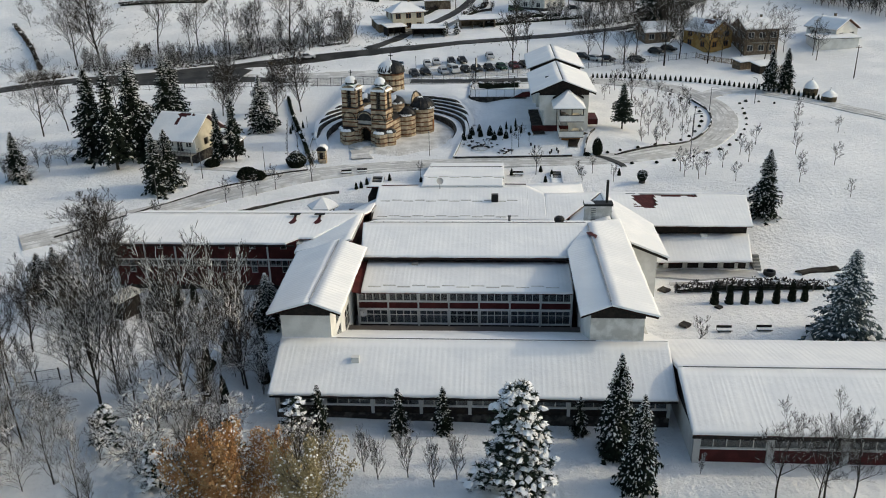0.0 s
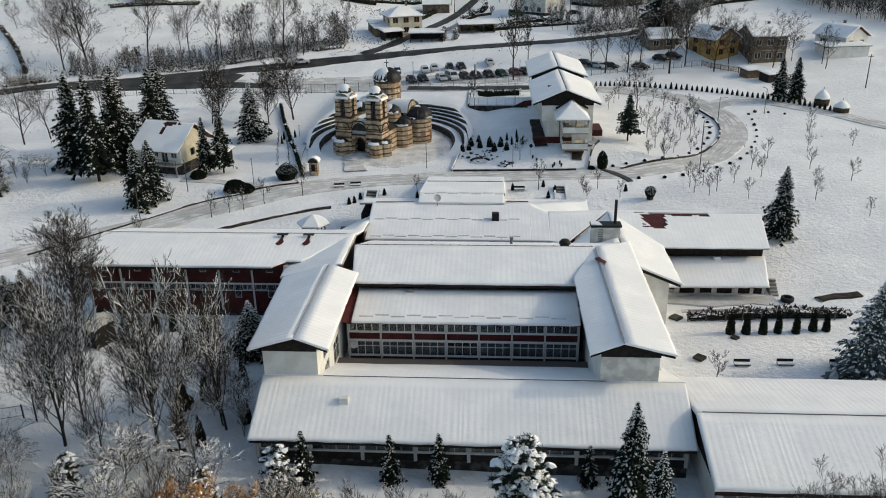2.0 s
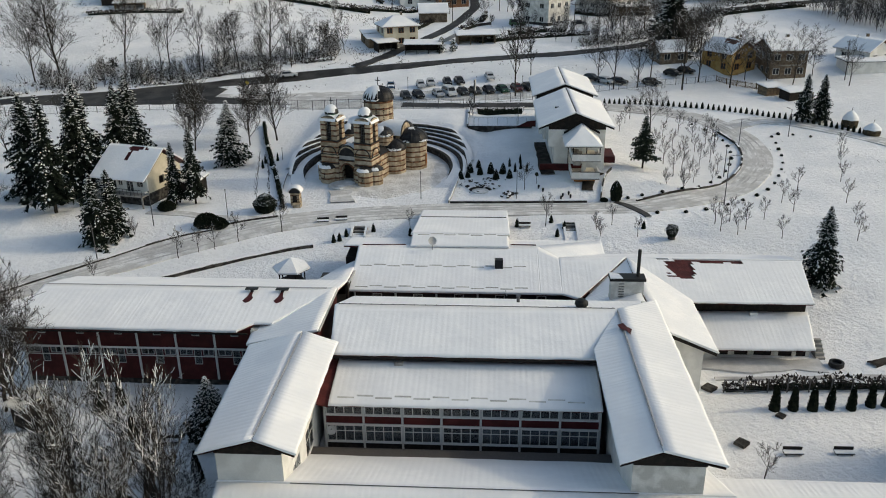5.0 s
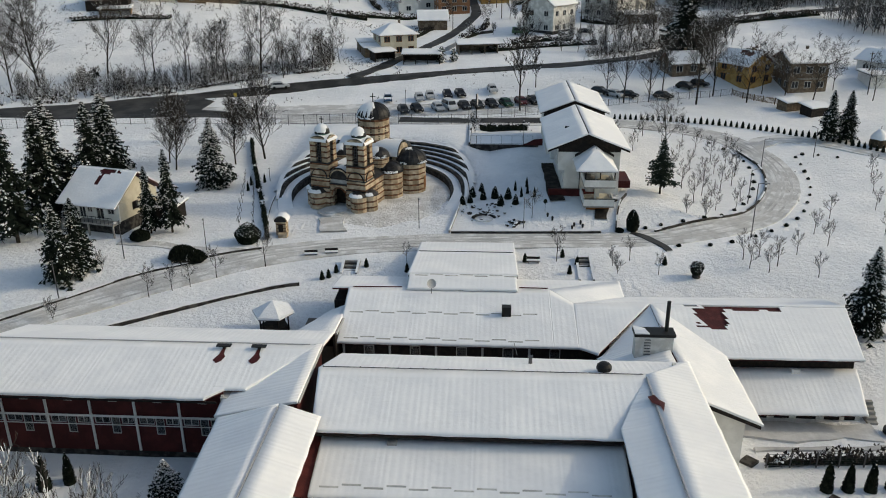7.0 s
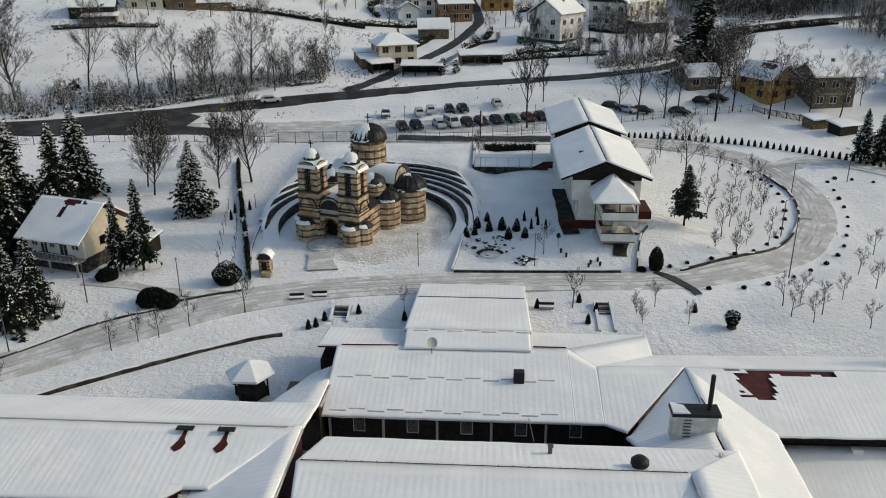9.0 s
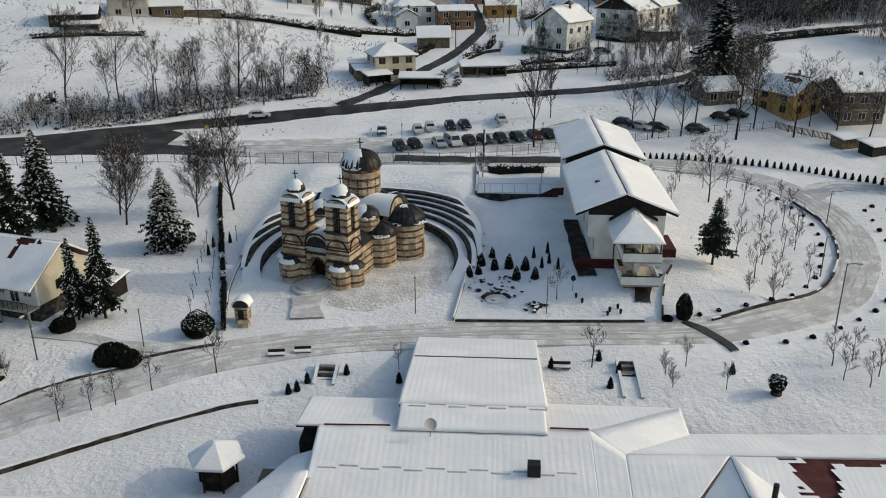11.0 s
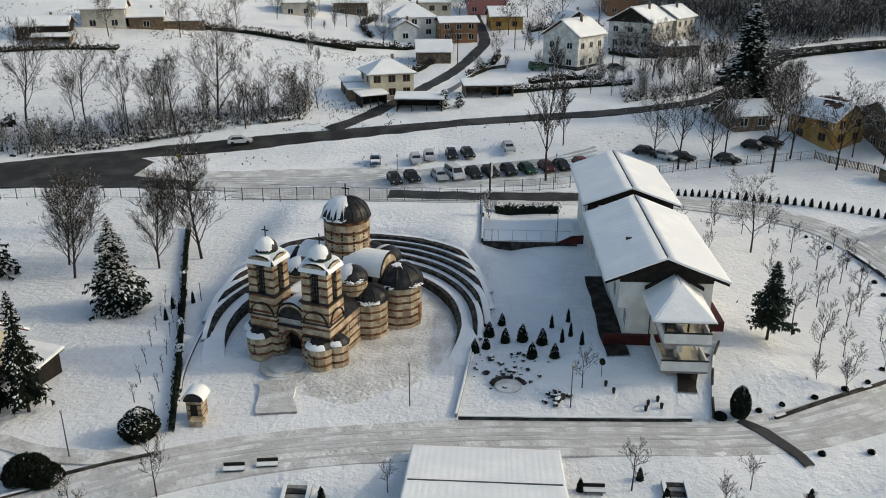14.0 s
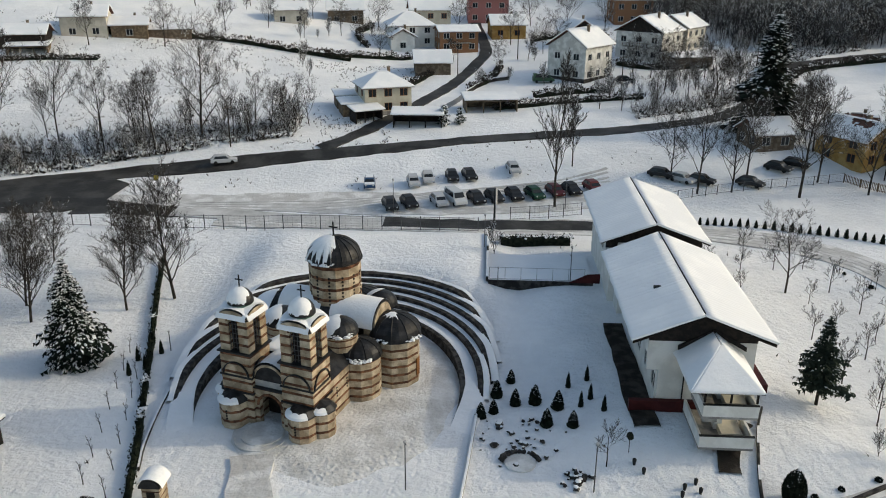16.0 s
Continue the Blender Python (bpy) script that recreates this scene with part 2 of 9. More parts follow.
# ---- mesh helpers ----
class Mesh:
    """Collects vertices and faces of one part."""

    def __init__(self):
        self.v, self.f = [], []

    def add(self, verts, faces):
        n = len(self.v)
        self.v += [tuple(p) for p in verts]
        self.f += [tuple(n + i for i in f) for f in faces]

    def box(self, x0, x1, y0, y1, z0, z1):
        self.add([(x, y, z) for z in (z0, z1) for y in (y0, y1) for x in (x0, x1)],
                 [(0, 2, 3, 1), (4, 5, 7, 6), (0, 1, 5, 4), (2, 6, 7, 3), (0, 4, 6, 2), (1, 3, 7, 5)])

    def obox(self, c, ux, uy, sx, sy, z0, z1):
        """Box with horizontal axes ux, uy, half sizes sx, sy, centre c (x, y)."""
        c, ux, uy = Vector((c[0], c[1])), Vector(ux), Vector(uy)
        pts = [c + ux * a * sx + uy * b * sy for b in (-1, 1) for a in (-1, 1)]
        self.add([(p.x, p.y, z) for z in (z0, z1) for p in pts],
                 [(0, 2, 3, 1), (4, 5, 7, 6), (0, 1, 5, 4), (2, 6, 7, 3), (0, 4, 6, 2), (1, 3, 7, 5)])

    def prism(self, poly, z0, z1):
        n = len(poly)
        self.add([(x, y, z0) for x, y in poly] + [(x, y, z1) for x, y in poly],
                 [tuple(range(n - 1, -1, -1)), tuple(range(n, 2 * n))] + [(i, (i + 1) % n, n + (i + 1) % n, n + i) for i in range(n)])

    def slab(self, a, b, c, d, t):
        """A plate with top corners a, b, c, d (counter-clockwise from above) and thickness t downwards."""
        top = [Vector(p) for p in (a, b, c, d)]
        low = [p - Vector((0, 0, t)) for p in top]
        self.add(top + low, [(0, 1, 2, 3), (7, 6, 5, 4), (0, 4, 5, 1), (1, 5, 6, 2), (2, 6, 7, 3), (3, 7, 4, 0)])

    def tri_prism(self, a, b, c, thick):
        """A gable triangle in a vertical plane, with thickness vector thick."""
        p = [Vector(q) for q in (a, b, c)]
        q = [v + Vector(thick) for v in p]
        self.add(p + q, [(0, 1, 2), (5, 4, 3), (0, 3, 4, 1), (1, 4, 5, 2), (2, 5, 3, 0)])

    def tube(self, p, q, r0, r1, n=6, cap=True):
        p, q = Vector(p), Vector(q)
        d = q - p
        if d.length < 1e-6:
            return
        side = d.cross(Vector((0, 0, 1)) if abs(d.normalized().z) < 0.95 else Vector((1, 0, 0))).normalized()
        up = d.cross(side).normalized()
        vs = []
        for c, r in ((p, r0), (q, r1)):
            for i in range(n):
                a = 2 * math.pi * i / n
                vs.append(c + side * math.cos(a) * r + up * math.sin(a) * r)
        fs = [(i, i + n, (i + 1) % n + n, (i + 1) % n) for i in range(n)]
        if cap:
            fs += [tuple(range(n)), tuple(range(2 * n - 1, n - 1, -1))]
        self.add(vs, fs)

    def revolve(self, profile, cx, cy, n=24, a0=0.0, a1=2 * math.pi, close=True):
        """profile: (radius, z) from bottom to top."""
        full = abs(a1 - a0 - 2 * math.pi) < 1e-6
        m = n if full else n + 1
        vs = []
        for r, z in profile:
            for i in range(m):
                a = a0 + (a1 - a0) * i / n
                vs.append((cx + r * math.cos(a), cy + r * math.sin(a), z))
        fs = []
        for k in range(len(profile) - 1):
            for i in range(n):
                j = (i + 1) % m
                fs.append((k * m + i, k * m + j, (k + 1) * m + j, (k + 1) * m + i))
        if close:
            fs.append(tuple(range(m - 1, -1, -1)))
            fs.append(tuple(range((len(profile) - 1) * m, len(profile) * m)))
        self.add(vs, fs)

    def ball(self, c, r, rng, jitter=0.25, squash=0.8, seg=6, rings=4):
        cx, cy, cz = c
        vs = [(cx, cy, cz - r * squash)]
        for k in range(1, rings):
            ph = math.pi * k / rings
            for i in range(seg):
                a = 2 * math.pi * i / seg + k
                rr = r * (1 + rng.uniform(-jitter, jitter))
                vs.append((cx + rr * math.sin(ph) * math.cos(a), cy + rr * math.sin(ph) * math.sin(a), cz - rr * squash * math.cos(ph)))
        vs.append((cx, cy, cz + r * squash))
        fs = [(0, 1 + (i + 1) % seg, 1 + i) for i in range(seg)]
        for k in range(rings - 2):
            o = 1 + k * seg
            fs += [(o + i, o + (i + 1) % seg, o + seg + (i + 1) % seg, o + seg + i) for i in range(seg)]
        o, t = 1 + (rings - 2) * seg, len(vs) - 1
        fs += [(o + i, o + (i + 1) % seg, t) for i in range(seg)]
        self.add(vs, fs)

    def data(self, name, mat, smooth=False):
        me = bpy.data.meshes.new(name)
        me.from_pydata(self.v, [], self.f)
        me.materials.append(mat)
        if smooth:
            me.polygons.foreach_set("use_smooth", [True] * len(me.polygons))
        me.update()
        return me

    def out(self, name, mat, parent=None, label="", smooth=False):
        ob = new(name, self.data(name, mat, smooth))
        if parent is not None:
            ob.parent = parent
        if label:
            ob["label"] = label
        if name in ("brick_banding", "panel", "slit_window", "snow_cap", "masonry", "leaf_snow", "hedge_leaves"):
            ob["kind"] = "stuff"
        return ob


def thing(name, label, category, group="", kind="", at=None):
    e = new(name)
    e.empty_display_size = 0.2
    if at is not None:
        e.matrix_world = at
    return tagged(e, label, category, group, kind)


def interp(x, xs, ys):
    return float(np.interp(x, xs, ys))


def smooth01(v):
    v = max(0.0, min(1.0, v))
    return v * v * (3 - 2 * v)


# ---- the lie of the land ----
LAND_Y = [108, 113, 140, 150, 168, 178, 192, 202, 215, 260, 320, 420, 600, 900]
LAND_Z = [2.1, 2.2, 2.3, 2.9, 4.1, 4.9, 5.4, 8.0, 9.5, 12, 19, 42, 110, 190]
LEFT_Y, LEFT_Z = [-80, 40, 68, 82, 100] + LAND_Y, [-3.2, -2.2, -0.8, -0.5, 1.0] + LAND_Z
RIGHT_Y, RIGHT_Z = [-80, 40, 82, 92, 104] + LAND_Y, [-3.2, -2.2, -2.4, -1.0, 1.9] + LAND_Z


def land(x, y):
    w = smooth01((x + 12) / 22)
    z = interp(y, LEFT_Y, LEFT_Z) * (1 - w) + interp(y, RIGHT_Y, RIGHT_Z) * w
    z += 1.8 * smooth01((x + 2 + 4 * smooth01((y - 130) / 12)) / 13) * (1 - smooth01((x - 22) / 14)) * smooth01((y - 117) / 8) * (1 - smooth01((y - 150) / 22))
    e = math.sqrt(((x + 16.6) / 17.4) ** 2 + ((y - 131.5) / 20.7) ** 2)
    z += 2.4 * smooth01((e - 1.0) / 0.1) * smooth01((y - 139) / 9) * (1 - smooth01((y - 158) / 14)) * (1 - smooth01((abs(x + 16.6) - 11) / 7))
    z += 9.0 * smooth01((y - 195) / 75) * min(1.5, max(0.0, (-x - 25) / 60))
    z += 0.0 if y < 290 else 22.0 * smooth01((y - 290) / 160) * smooth01((x - 40) / 120)
    return z


# ---- ground ----
def axis(*spans):
    out = []
    for a, b, step in spans:
        out += list(np.arange(a, b, step))
    return out


def build_ground():
    xs = axis((-900, -260, 80), (-260, -100, 10), (-100, 100, 1.6), (100, 260, 10), (260, 901, 80))
    ys = axis((-400, -60, 40), (-60, 10, 6), (10, 232, 1.6), (232, 330, 4), (330, 900, 18), (900, 1400, 100))
    vs, fs = [], []
    for y in ys:
        for x in xs:
            n = noise.noise((x * 0.12, y * 0.12, 3.1)) * 0.16 + noise.noise((x * 0.5, y * 0.5, 7.7)) * 0.05
            vs.append((x, y, land(x, y) + (n if 10 < y < 260 else 0) - 0.1))
    w = len(xs)
    for j in range(len(ys) - 1):
        for i in range(w - 1):
            a = j * w + i
            fs.append((a, a + 1, a + w + 1, a + w))
    m = Mesh()
    m.v, m.f = vs, fs
    ob = m.out("ground", SNOW_GROUND, smooth=True)
    tagged(ob, "trampled white snow cover over a rising valley floor", "ground", kind="structure")


def smooth_line(pts, step=1.5):
    """Catmull-Rom through the points."""
    P = [Vector(p) for p in pts]
    P = [P[0] * 2 - P[1]] + P + [P[-1] * 2 - P[-2]]
    out = []
    for i in range(1, len(P) - 2):
        a, b, c, d = P[i - 1:i + 3]
        n = max(2, int((c - b).length / step))
        for k in range(n):
            t = k / n
            out.append(0.5 * (2 * b + (c - a) * t + (2 * a - 5 * b + 4 * c - d) * t * t + (3 * b - a - 3 * c + d) * t ** 3))
    out.append(P[-2])
    return out


def ribbon(name, pts, width, mat, lift, label, category, kind="structure", thick=0.25, wob=0.12, parent=None, cross=6):
    """A sheet that follows the land along a line; width a number or a function of 0..1."""
    line = smooth_line(pts)
    m = Mesh()
    n = len(line)
    rows = []
    for i, p in enumerate(line):
        d = (line[min(i + 1, n - 1)] - line[max(i - 1, 0)]).normalized()
        s = Vector((-d.y, d.x))
        w = (width(i / (n - 1)) if callable(width) else width) / 2
        row = []
        for k in range(cross + 1):
            u = -1 + 2 * k / cross
            e = wob * noise.noise((p.x * 0.35, p.y * 0.35, 5.0 + (k > cross / 2))) * (1 if k in (0, cross) else 0)
            q = p + s * (u * w + e)
            row.append((q.x, q.y, land(q.x, q.y) + lift))
        rows.append(row)
    c = cross + 1
    m.v = [q for r in rows for q in r]
    for i in range(n - 1):
        for k in range(cross):
            a = i * c + k
            m.f.append((a + 1, a, a + c, a + c + 1))
    base = len(m.v)
    # skirt
    for k in (0, cross):
        st = len(m.v)
        m.v += [(r[k][0], r[k][1], r[k][2] - thick) for r in rows]
        for i in range(n - 1):
            f = (i * c + k, (i + 1) * c + k, st + i + 1, st + i)
            m.f.append(f if k == cross else f[::-1])
    ob = m.out(name, mat, parent, smooth=False)
    if parent is None:
        tagged(ob, label, category, kind=kind)
    return ob


def wall_along(name, pts, width, height, mat, label, category, kind="", snow=0.0, step=1.0, base=-0.3, rough=0.08, snow_gaps=0.0):
    """A low wall or kerb along a line, following the land, with a lumpy snow cap."""
    line = smooth_line(pts, step)
    n = len(line)
    t = thing(name, label, category, kind=kind)
    m, sn = Mesh(), Mesh()
    prev = None
    for i, p in enumerate(line):
        d = (line[min(i + 1, n - 1)] - line[max(i - 1, 0)]).normalized()
        s = Vector((-d.y, d.x))
        w = width / 2 * (1 + rough * noise.noise((p.x, p.y, 1.0)))
        g = land(p.x, p.y)
        h = g + height * (1 + rough * noise.noise((p.x * 0.8, p.y * 0.8, 9.0)))
        a, b = p + s * w, p - s * w
        m.v += [(a.x, a.y, g + base), (a.x, a.y, h), (b.x, b.y, h), (b.x, b.y, g + base)]
        if i:
            o = 4 * (i - 1)
            m.f += [(o, o + 1, o + 5, o + 4), (o + 1, o + 2, o + 6, o + 5), (o + 2, o + 3, o + 7, o + 6)]
        if snow:
            k = noise.noise((p.x * 0.6, p.y * 0.6, 21.0)) > -0.9 + snow_gaps * 1.6
            cur = (a, b, h, k)
            if prev and prev[3] and k:
                pa, pb, ph, _ = prev
                sn.slab((pa.x, pa.y, ph + snow), (pb.x, pb.y, ph + snow), (b.x, b.y, h + snow), (a.x, a.y, h + snow), snow + 0.01)
            prev = cur
    m.f += [(3, 2, 1, 0), tuple(range(len(m.v) - 4, len(m.v)))]
    m.out("wall_body", mat, t)
    if sn.v:
        sn.out("snow_cap", SNOW, t, "white snow cap")
    return t


build_ground()
DRIVE = [(-62, 84), (-47, 94.3), (-36.3, 102.2), (-27, 107.6), (-17, 111.0), (-4.2, 113.2), (8.8, 114.3), (20.5, 115.2), (30.6, 119.0), (37.4, 123.8), (42.3, 131.1), (45.8, 139.5),
         (47.0, 148), (45.8, 156), (42.5, 163), (37, 167.6), (29, 170.5), (20, 172), (10, 172.2), (-3, 171.7), (-23, 171.8), (-40, 172.5)]
ribbon("road", DRIVE, 5.2, SNOW_DIRTY, 0.03, "grey trodden snow on a looping private drive", "road")
for _k, (_off, _w) in enumerate(((-1.45, 0.3), (-0.3, 0.3), (0.4, 0.45), (1.5, 0.35))):
    _line = smooth_line(DRIVE, 6.0)
    _pts = []
    for _i, _p in enumerate(_line):
        _d = (_line[min(_i + 1, len(_line) - 1)] - _line[max(_i - 1, 0)]).normalized()
        _pts.append((_p.x - _d.y * _off, _p.y + _d.x * _off))
    ribbon("tyre_track", _pts, _w, SLUSH, 0.05 + 0.004 * _k, "dark wheel-worn slush track along the drive", "track", wob=0.14, cross=2)
ribbon("road_lane_west", [(-15.5, 172.2), (-23, 172.4), (-40, 173.9), (-47, 174.3)], 3.0, SLUSH, 0.066, "slushy lane behind the church fence", "road", wob=0.5)
ribbon("road_lane_mouth", [(-61, 175.8), (-53, 174.9), (-45, 174.2)], lambda u: interp(u, [0, 0.5, 1], [6, 4, 3]), ASPHALT, 0.062, "wet asphalt mouth of the church lane", "road", wob=0.4)
ribbon("road_lane", [(22, 172.3), (10, 172.6), (-3, 172.2), (-17, 172.3)], 3.2, ASPHALT, 0.07, "wet dark asphalt lane behind the church fence", "road", wob=0.5)
MAIN = [(-140, 155), (-118, 165), (-110, 170), (-102, 174.6), (-93, 177.6), (-85, 179.6), (-77, 183.5), (-69, 187.7), (-60, 191), (-50, 193.8), (-39.5, 196.6), (-27.8, 199.3), (-18.6, 201.6), (-4.5, 206), (10.3, 209.6), (25.7, 214), (42, 224), (55.5, 245), (65.8, 266.5), (72.9, 271.8), (82.5, 276), (100.4, 282.6), (130, 291), (180, 296)]
ribbon("road_main", MAIN, lambda u: interp(u, [0, 0.12, 0.2, 0.28, 0.34, 1], [4.4, 4.6, 5.5, 4.2, 3.4, 3.4]), ASPHALT, 0.06, "wet black asphalt country road", "road", wob=0.35)
ribbon("road_junction", [(-98, 174.6), (-86, 176.4), (-77, 178.8), (-69, 180.6), (-63, 181.2), (-58, 181.0)], lambda u: interp(u, [0, 0.3, 0.52, 0.72, 0.88, 1], [5, 10, 13.5, 16.5, 15.5, 9]), ASPHALT, 0.05, "wide wet asphalt junction", "road", wob=0.4)
ribbon("road_village", [(-31, 200.5), (-25.4, 208.3), (-20.5, 218.8), (-17.1, 227.8), (-11.3, 245.9), (-6.8, 266), (-4.3, 280), (-7, 306), (-10, 330)], 2.9, ASPHALT, 0.08, "wet asphalt lane climbing into the village", "road", wob=0.4)
ribbon("road_parking", [(-64, 178.8), (-42, 178.5), (-25, 179.5), (-8, 180), (8, 182.5), (22, 188)], lambda u: interp(u, [0, 0.15, 0.45, 1], [3, 4.5, 9, 8]), SNOW_DIRTY, 0.03, "churned grey snow of a parking area", "road", wob=0.8)
for _k, _off in enumerate((-2.2, -0.9, 0.6, 1.9)):
    ribbon("tyre_track", [(-47, 176.4 + _off * 0.5), (-42, 177.0 + _off * 0.6), (-25, 178.4 + _off * 0.9), (-10, 184.0 + _off * 0.5), (6, 189.5 + _off * 0.7), (16, 194 + _off)], 0.4, SLUSH, 0.05 + 0.004 * _k, "dark wheel-worn slush track over the parking area", "track", wob=0.3, cross=2)
GARDEN_PATH = [(-46.5, 111.3), (-41.0, 110.4), (-36.8, 109.2), (-31.1, 108.9), (-28.0, 107.9)]
ribbon("road_branch", [(45.5, 157.5), (51.5, 162.5), (58.0, 161.6), (65.0, 156.4), (70, 151.2), (78, 142), (92, 126)], 4.0, SNOW_DIRTY, 0.035, "light packed snow track beside the thuja row", "road", wob=0.4)
for _off in (-0.8, 0.8):
    ribbon("tyre_track", [(47.0, 158.6 + _off * 0.3), (51.5, 162.3 + _off * 0.7), (58.0 + _off * 0.3, 161.4 + _off), (65.0 + _off * 0.6, 156.2 + _off * 0.8), (70 + _off * 0.7, 151.0 + _off * 0.7), (78 + _off * 0.7, 141.8 + _off * 0.7), (92 + _off * 0.7, 126 + _off * 0.7)], 0.4, SLUSH, 0.055, "dark wheel-worn slush track along the drive", "track", wob=0.14, cross=2)
ribbon("garden_path", GARDEN_PATH, 1.7, SNOW_DIRTY, 0.03, "grey cleared path to the small house", "path", wob=0.4)


# ---- building helpers ----
def snow_cover(parent, a, b, c, d, thick=0.22, mat=None, over=0.12, seed=0, bare=None, step=0.9, name="snow_cover", label="thick white snow cover", join=""):
    """Snow on a roof plane with corners a (eave, start), b (eave, end), c, d (ridge): a grid with soft lumpy edges.
    bare: (u0, u1, v0, v1) patch from which the snow has slid; join: ends ("a" start, "b" end) that run on into the next plane."""
    a, b, c, d = (Vector(p) for p in (a, b, c, d))
    step = 0.3 if bare else step
    nu = max(3, int((b - a).length / step))
    nv = max(3, int((d - a).length / step))
    us = [0, 0.1 / nu, 0.24 / nu] + [i / nu for i in range(1, nu)] + [1 - 0.24 / nu, 1 - 0.1 / nu, 1]
    vs_ = [0, 0.12 / nv, 0.26 / nv] + [i / nv for i in range(1, nv)] + [1]
    eu, ev = (b - a).normalized(), (d - a).normalized()
    up = eu.cross(ev)
    up = up if up.z > 0 else -up
    m = Mesh()
    W = len(us)
    for v in vs_:
        for u in us:
            p = (a * (1 - u) + b * u) * (1 - v) + (d * (1 - u) + c * u) * v
            edge = min(1.0, u * nu * 1.4 + (1 if "a" in join else 0.86), (1 - u) * nu * 1.4 + (1 if "b" in join else 0.86), v * nv * 1.5 + 0.82)
            n1 = noise.noise((p.x * 0.35 + seed, p.y * 0.35, p.z)) * 0.10 + noise.noise((p.x * 1.3 + seed, p.y * 1.3, p.z)) * 0.05
            q = p + up * (thick * edge * (1 + 1.2 * n1))
            lump = noise.noise((p.x * 0.9 + seed, p.y * 0.9, 4.0)) * 0.10
            if v == 0:
                q -= ev * (over + lump)
            if u == 0 and "a" not in join:
                q -= eu * (over * 0.5 + lump * 0.5)
            if u == 1 and "b" not in join:
                q += eu * (over * 0.5 + lump * 0.5)
            m.v.append(tuple(q))
    H = len(vs_)
    gone = set()
    for j in range(H - 1):
        for i in range(W - 1):
            k = j * W + i
            if bare:
                u, v = (us[i] + us[i + 1]) / 2, (vs_[j] + vs_[j + 1]) / 2
                c3 = Vector(m.v[k])
                wob = 1.1 * noise.noise((c3.x * 0.8, c3.y * 0.8, 2.0)) + 0.7 * noise.noise((c3.x * 2.3, c3.y * 2.3, 5.0))
                if any(b_[0] == 'xy' and ((2 * c3.x - b_[1] - b_[2]) / (b_[2] - b_[1])) ** 2 + ((2 * c3.y - b_[3] - b_[4]) / (b_[4] - b_[3])) ** 2 < 1 + wob for b_ in bare) or any(((2 * u - u0 - u1) / (u1 - u0)) ** 2 + ((2 * v - v0 - v1) / (v1 - v0)) ** 2 < 1 + wob for u0, u1, v0, v1 in (b_ for b_ in bare if b_[0] != 'xy')):
                    gone.add((i, j))
                    continue
            m.f.append((k, k + 1, k + W + 1, k + W))
    # rim down to the roof
    o, tops = len(m.v), len(m.f)
    rim = [i for i in range(W)] + [j * W + W - 1 for j in range(1, H)] + [(H - 1) * W + i for i in range(W - 2, -1, -1)] + [j * W for j in range(H - 2, 0, -1)]
    low = []
    for k in rim:
        p = Vector(m.v[k]) - up * (thick * 0.8)
        low.append(tuple(p))
    m.v += low
    for i in range(len(rim)):
        j = (i + 1) % len(rim)
        m.f.append((rim[j], rim[i], o + i, o + j))
    n = eu.cross(ev)
    if n.z < 0:
        m.f = [f[::-1] for f in m.f]
    ob = m.out(name, mat or SNOW, parent, label, smooth=True)
    ob.data.polygons.foreach_set("use_smooth", [i < tops for i in range(len(m.f))])
    return ob


def slope(parent, a, b, c, d, thick=0.14, snow=0.22, mat=None, smat=None, seed=0, bare=None, name="roof", guards=0, join=""):
    """One roof plane: sheet and snow. a, b along the eave, c, d along the ridge."""
    m = Mesh()
    A, B, C, D = (Vector(p) for p in (a, b, c, d))
    if (B - A).cross(D - A).z > 0:
        m.slab(A, B, C, D, thick)
    else:
        m.slab(D, C, B, A, thick)
    r = m.out(name, mat or RED_SHEET, parent)
    if smat is None:
        smat = SNOW_ROOF_Y if abs((B - A).x) > abs((B - A).y) else SNOW_ROOF_X
    if snow:
        snow_cover(r, A, B, C, D, snow, smat, seed=seed, bare=bare, join=join)
    if guards:
        # short snow boards lying across the slope
        eu, ev = (B - A).normalized(), (D - A).normalized()
        up = eu.cross(ev)
        up = up if up.z > 0 else -up
        L = (B - A).length
        for frac in ([0.06, 0.52] if guards == 2 else [guards]):
            x, k = 0.6, 0
            while x < L - 1.2:
                g = Mesh()
                p = A + eu * x + ev * ((D - A).length * frac + (0.12 if k % 2 else -0.12)) + up * (snow * 0.95)
                g.slab(p, p + eu * 1.35, p + eu * 1.35 + ev * 0.1 + up * 0.09, p + ev * 0.1 + up * 0.09, 0.05)
                g.out("snow_guard", PLASTER_OLD, r)
                x += 1.55
                k += 1
    return r


def wall(m, p0, ux, length, z0, z1, thick=0.3, holes=()):
    """A wall from p0 along ux, outer face on its line, with rectangular holes (u0, v0, u1, v1); thickness goes to the left of ux."""
    p0, ux = Vector((p0[0], p0[1])), Vector(ux).normalized()
    uy = Vector((-ux.y, ux.x))
    us = sorted({0.0, length, *(min(max(h[0], 0), length) for h in holes), *(min(max(h[2], 0), length) for h in holes)})
    for u0, u1 in zip(us, us[1:]):
        mid = (u0 + u1) / 2
        cuts = sorted((h[1], h[3]) for h in holes if h[0] < mid < h[2])
        z = z0
        for lo, hi in [*((z0 + a, z0 + b) for a, b in cuts), (z1, z1)]:
            if lo > z + 1e-4:
                c = p0 + ux * mid + uy * thick / 2
                m.obox(c, ux, uy, (u1 - u0) / 2, thick / 2, z, lo)
            z = hi


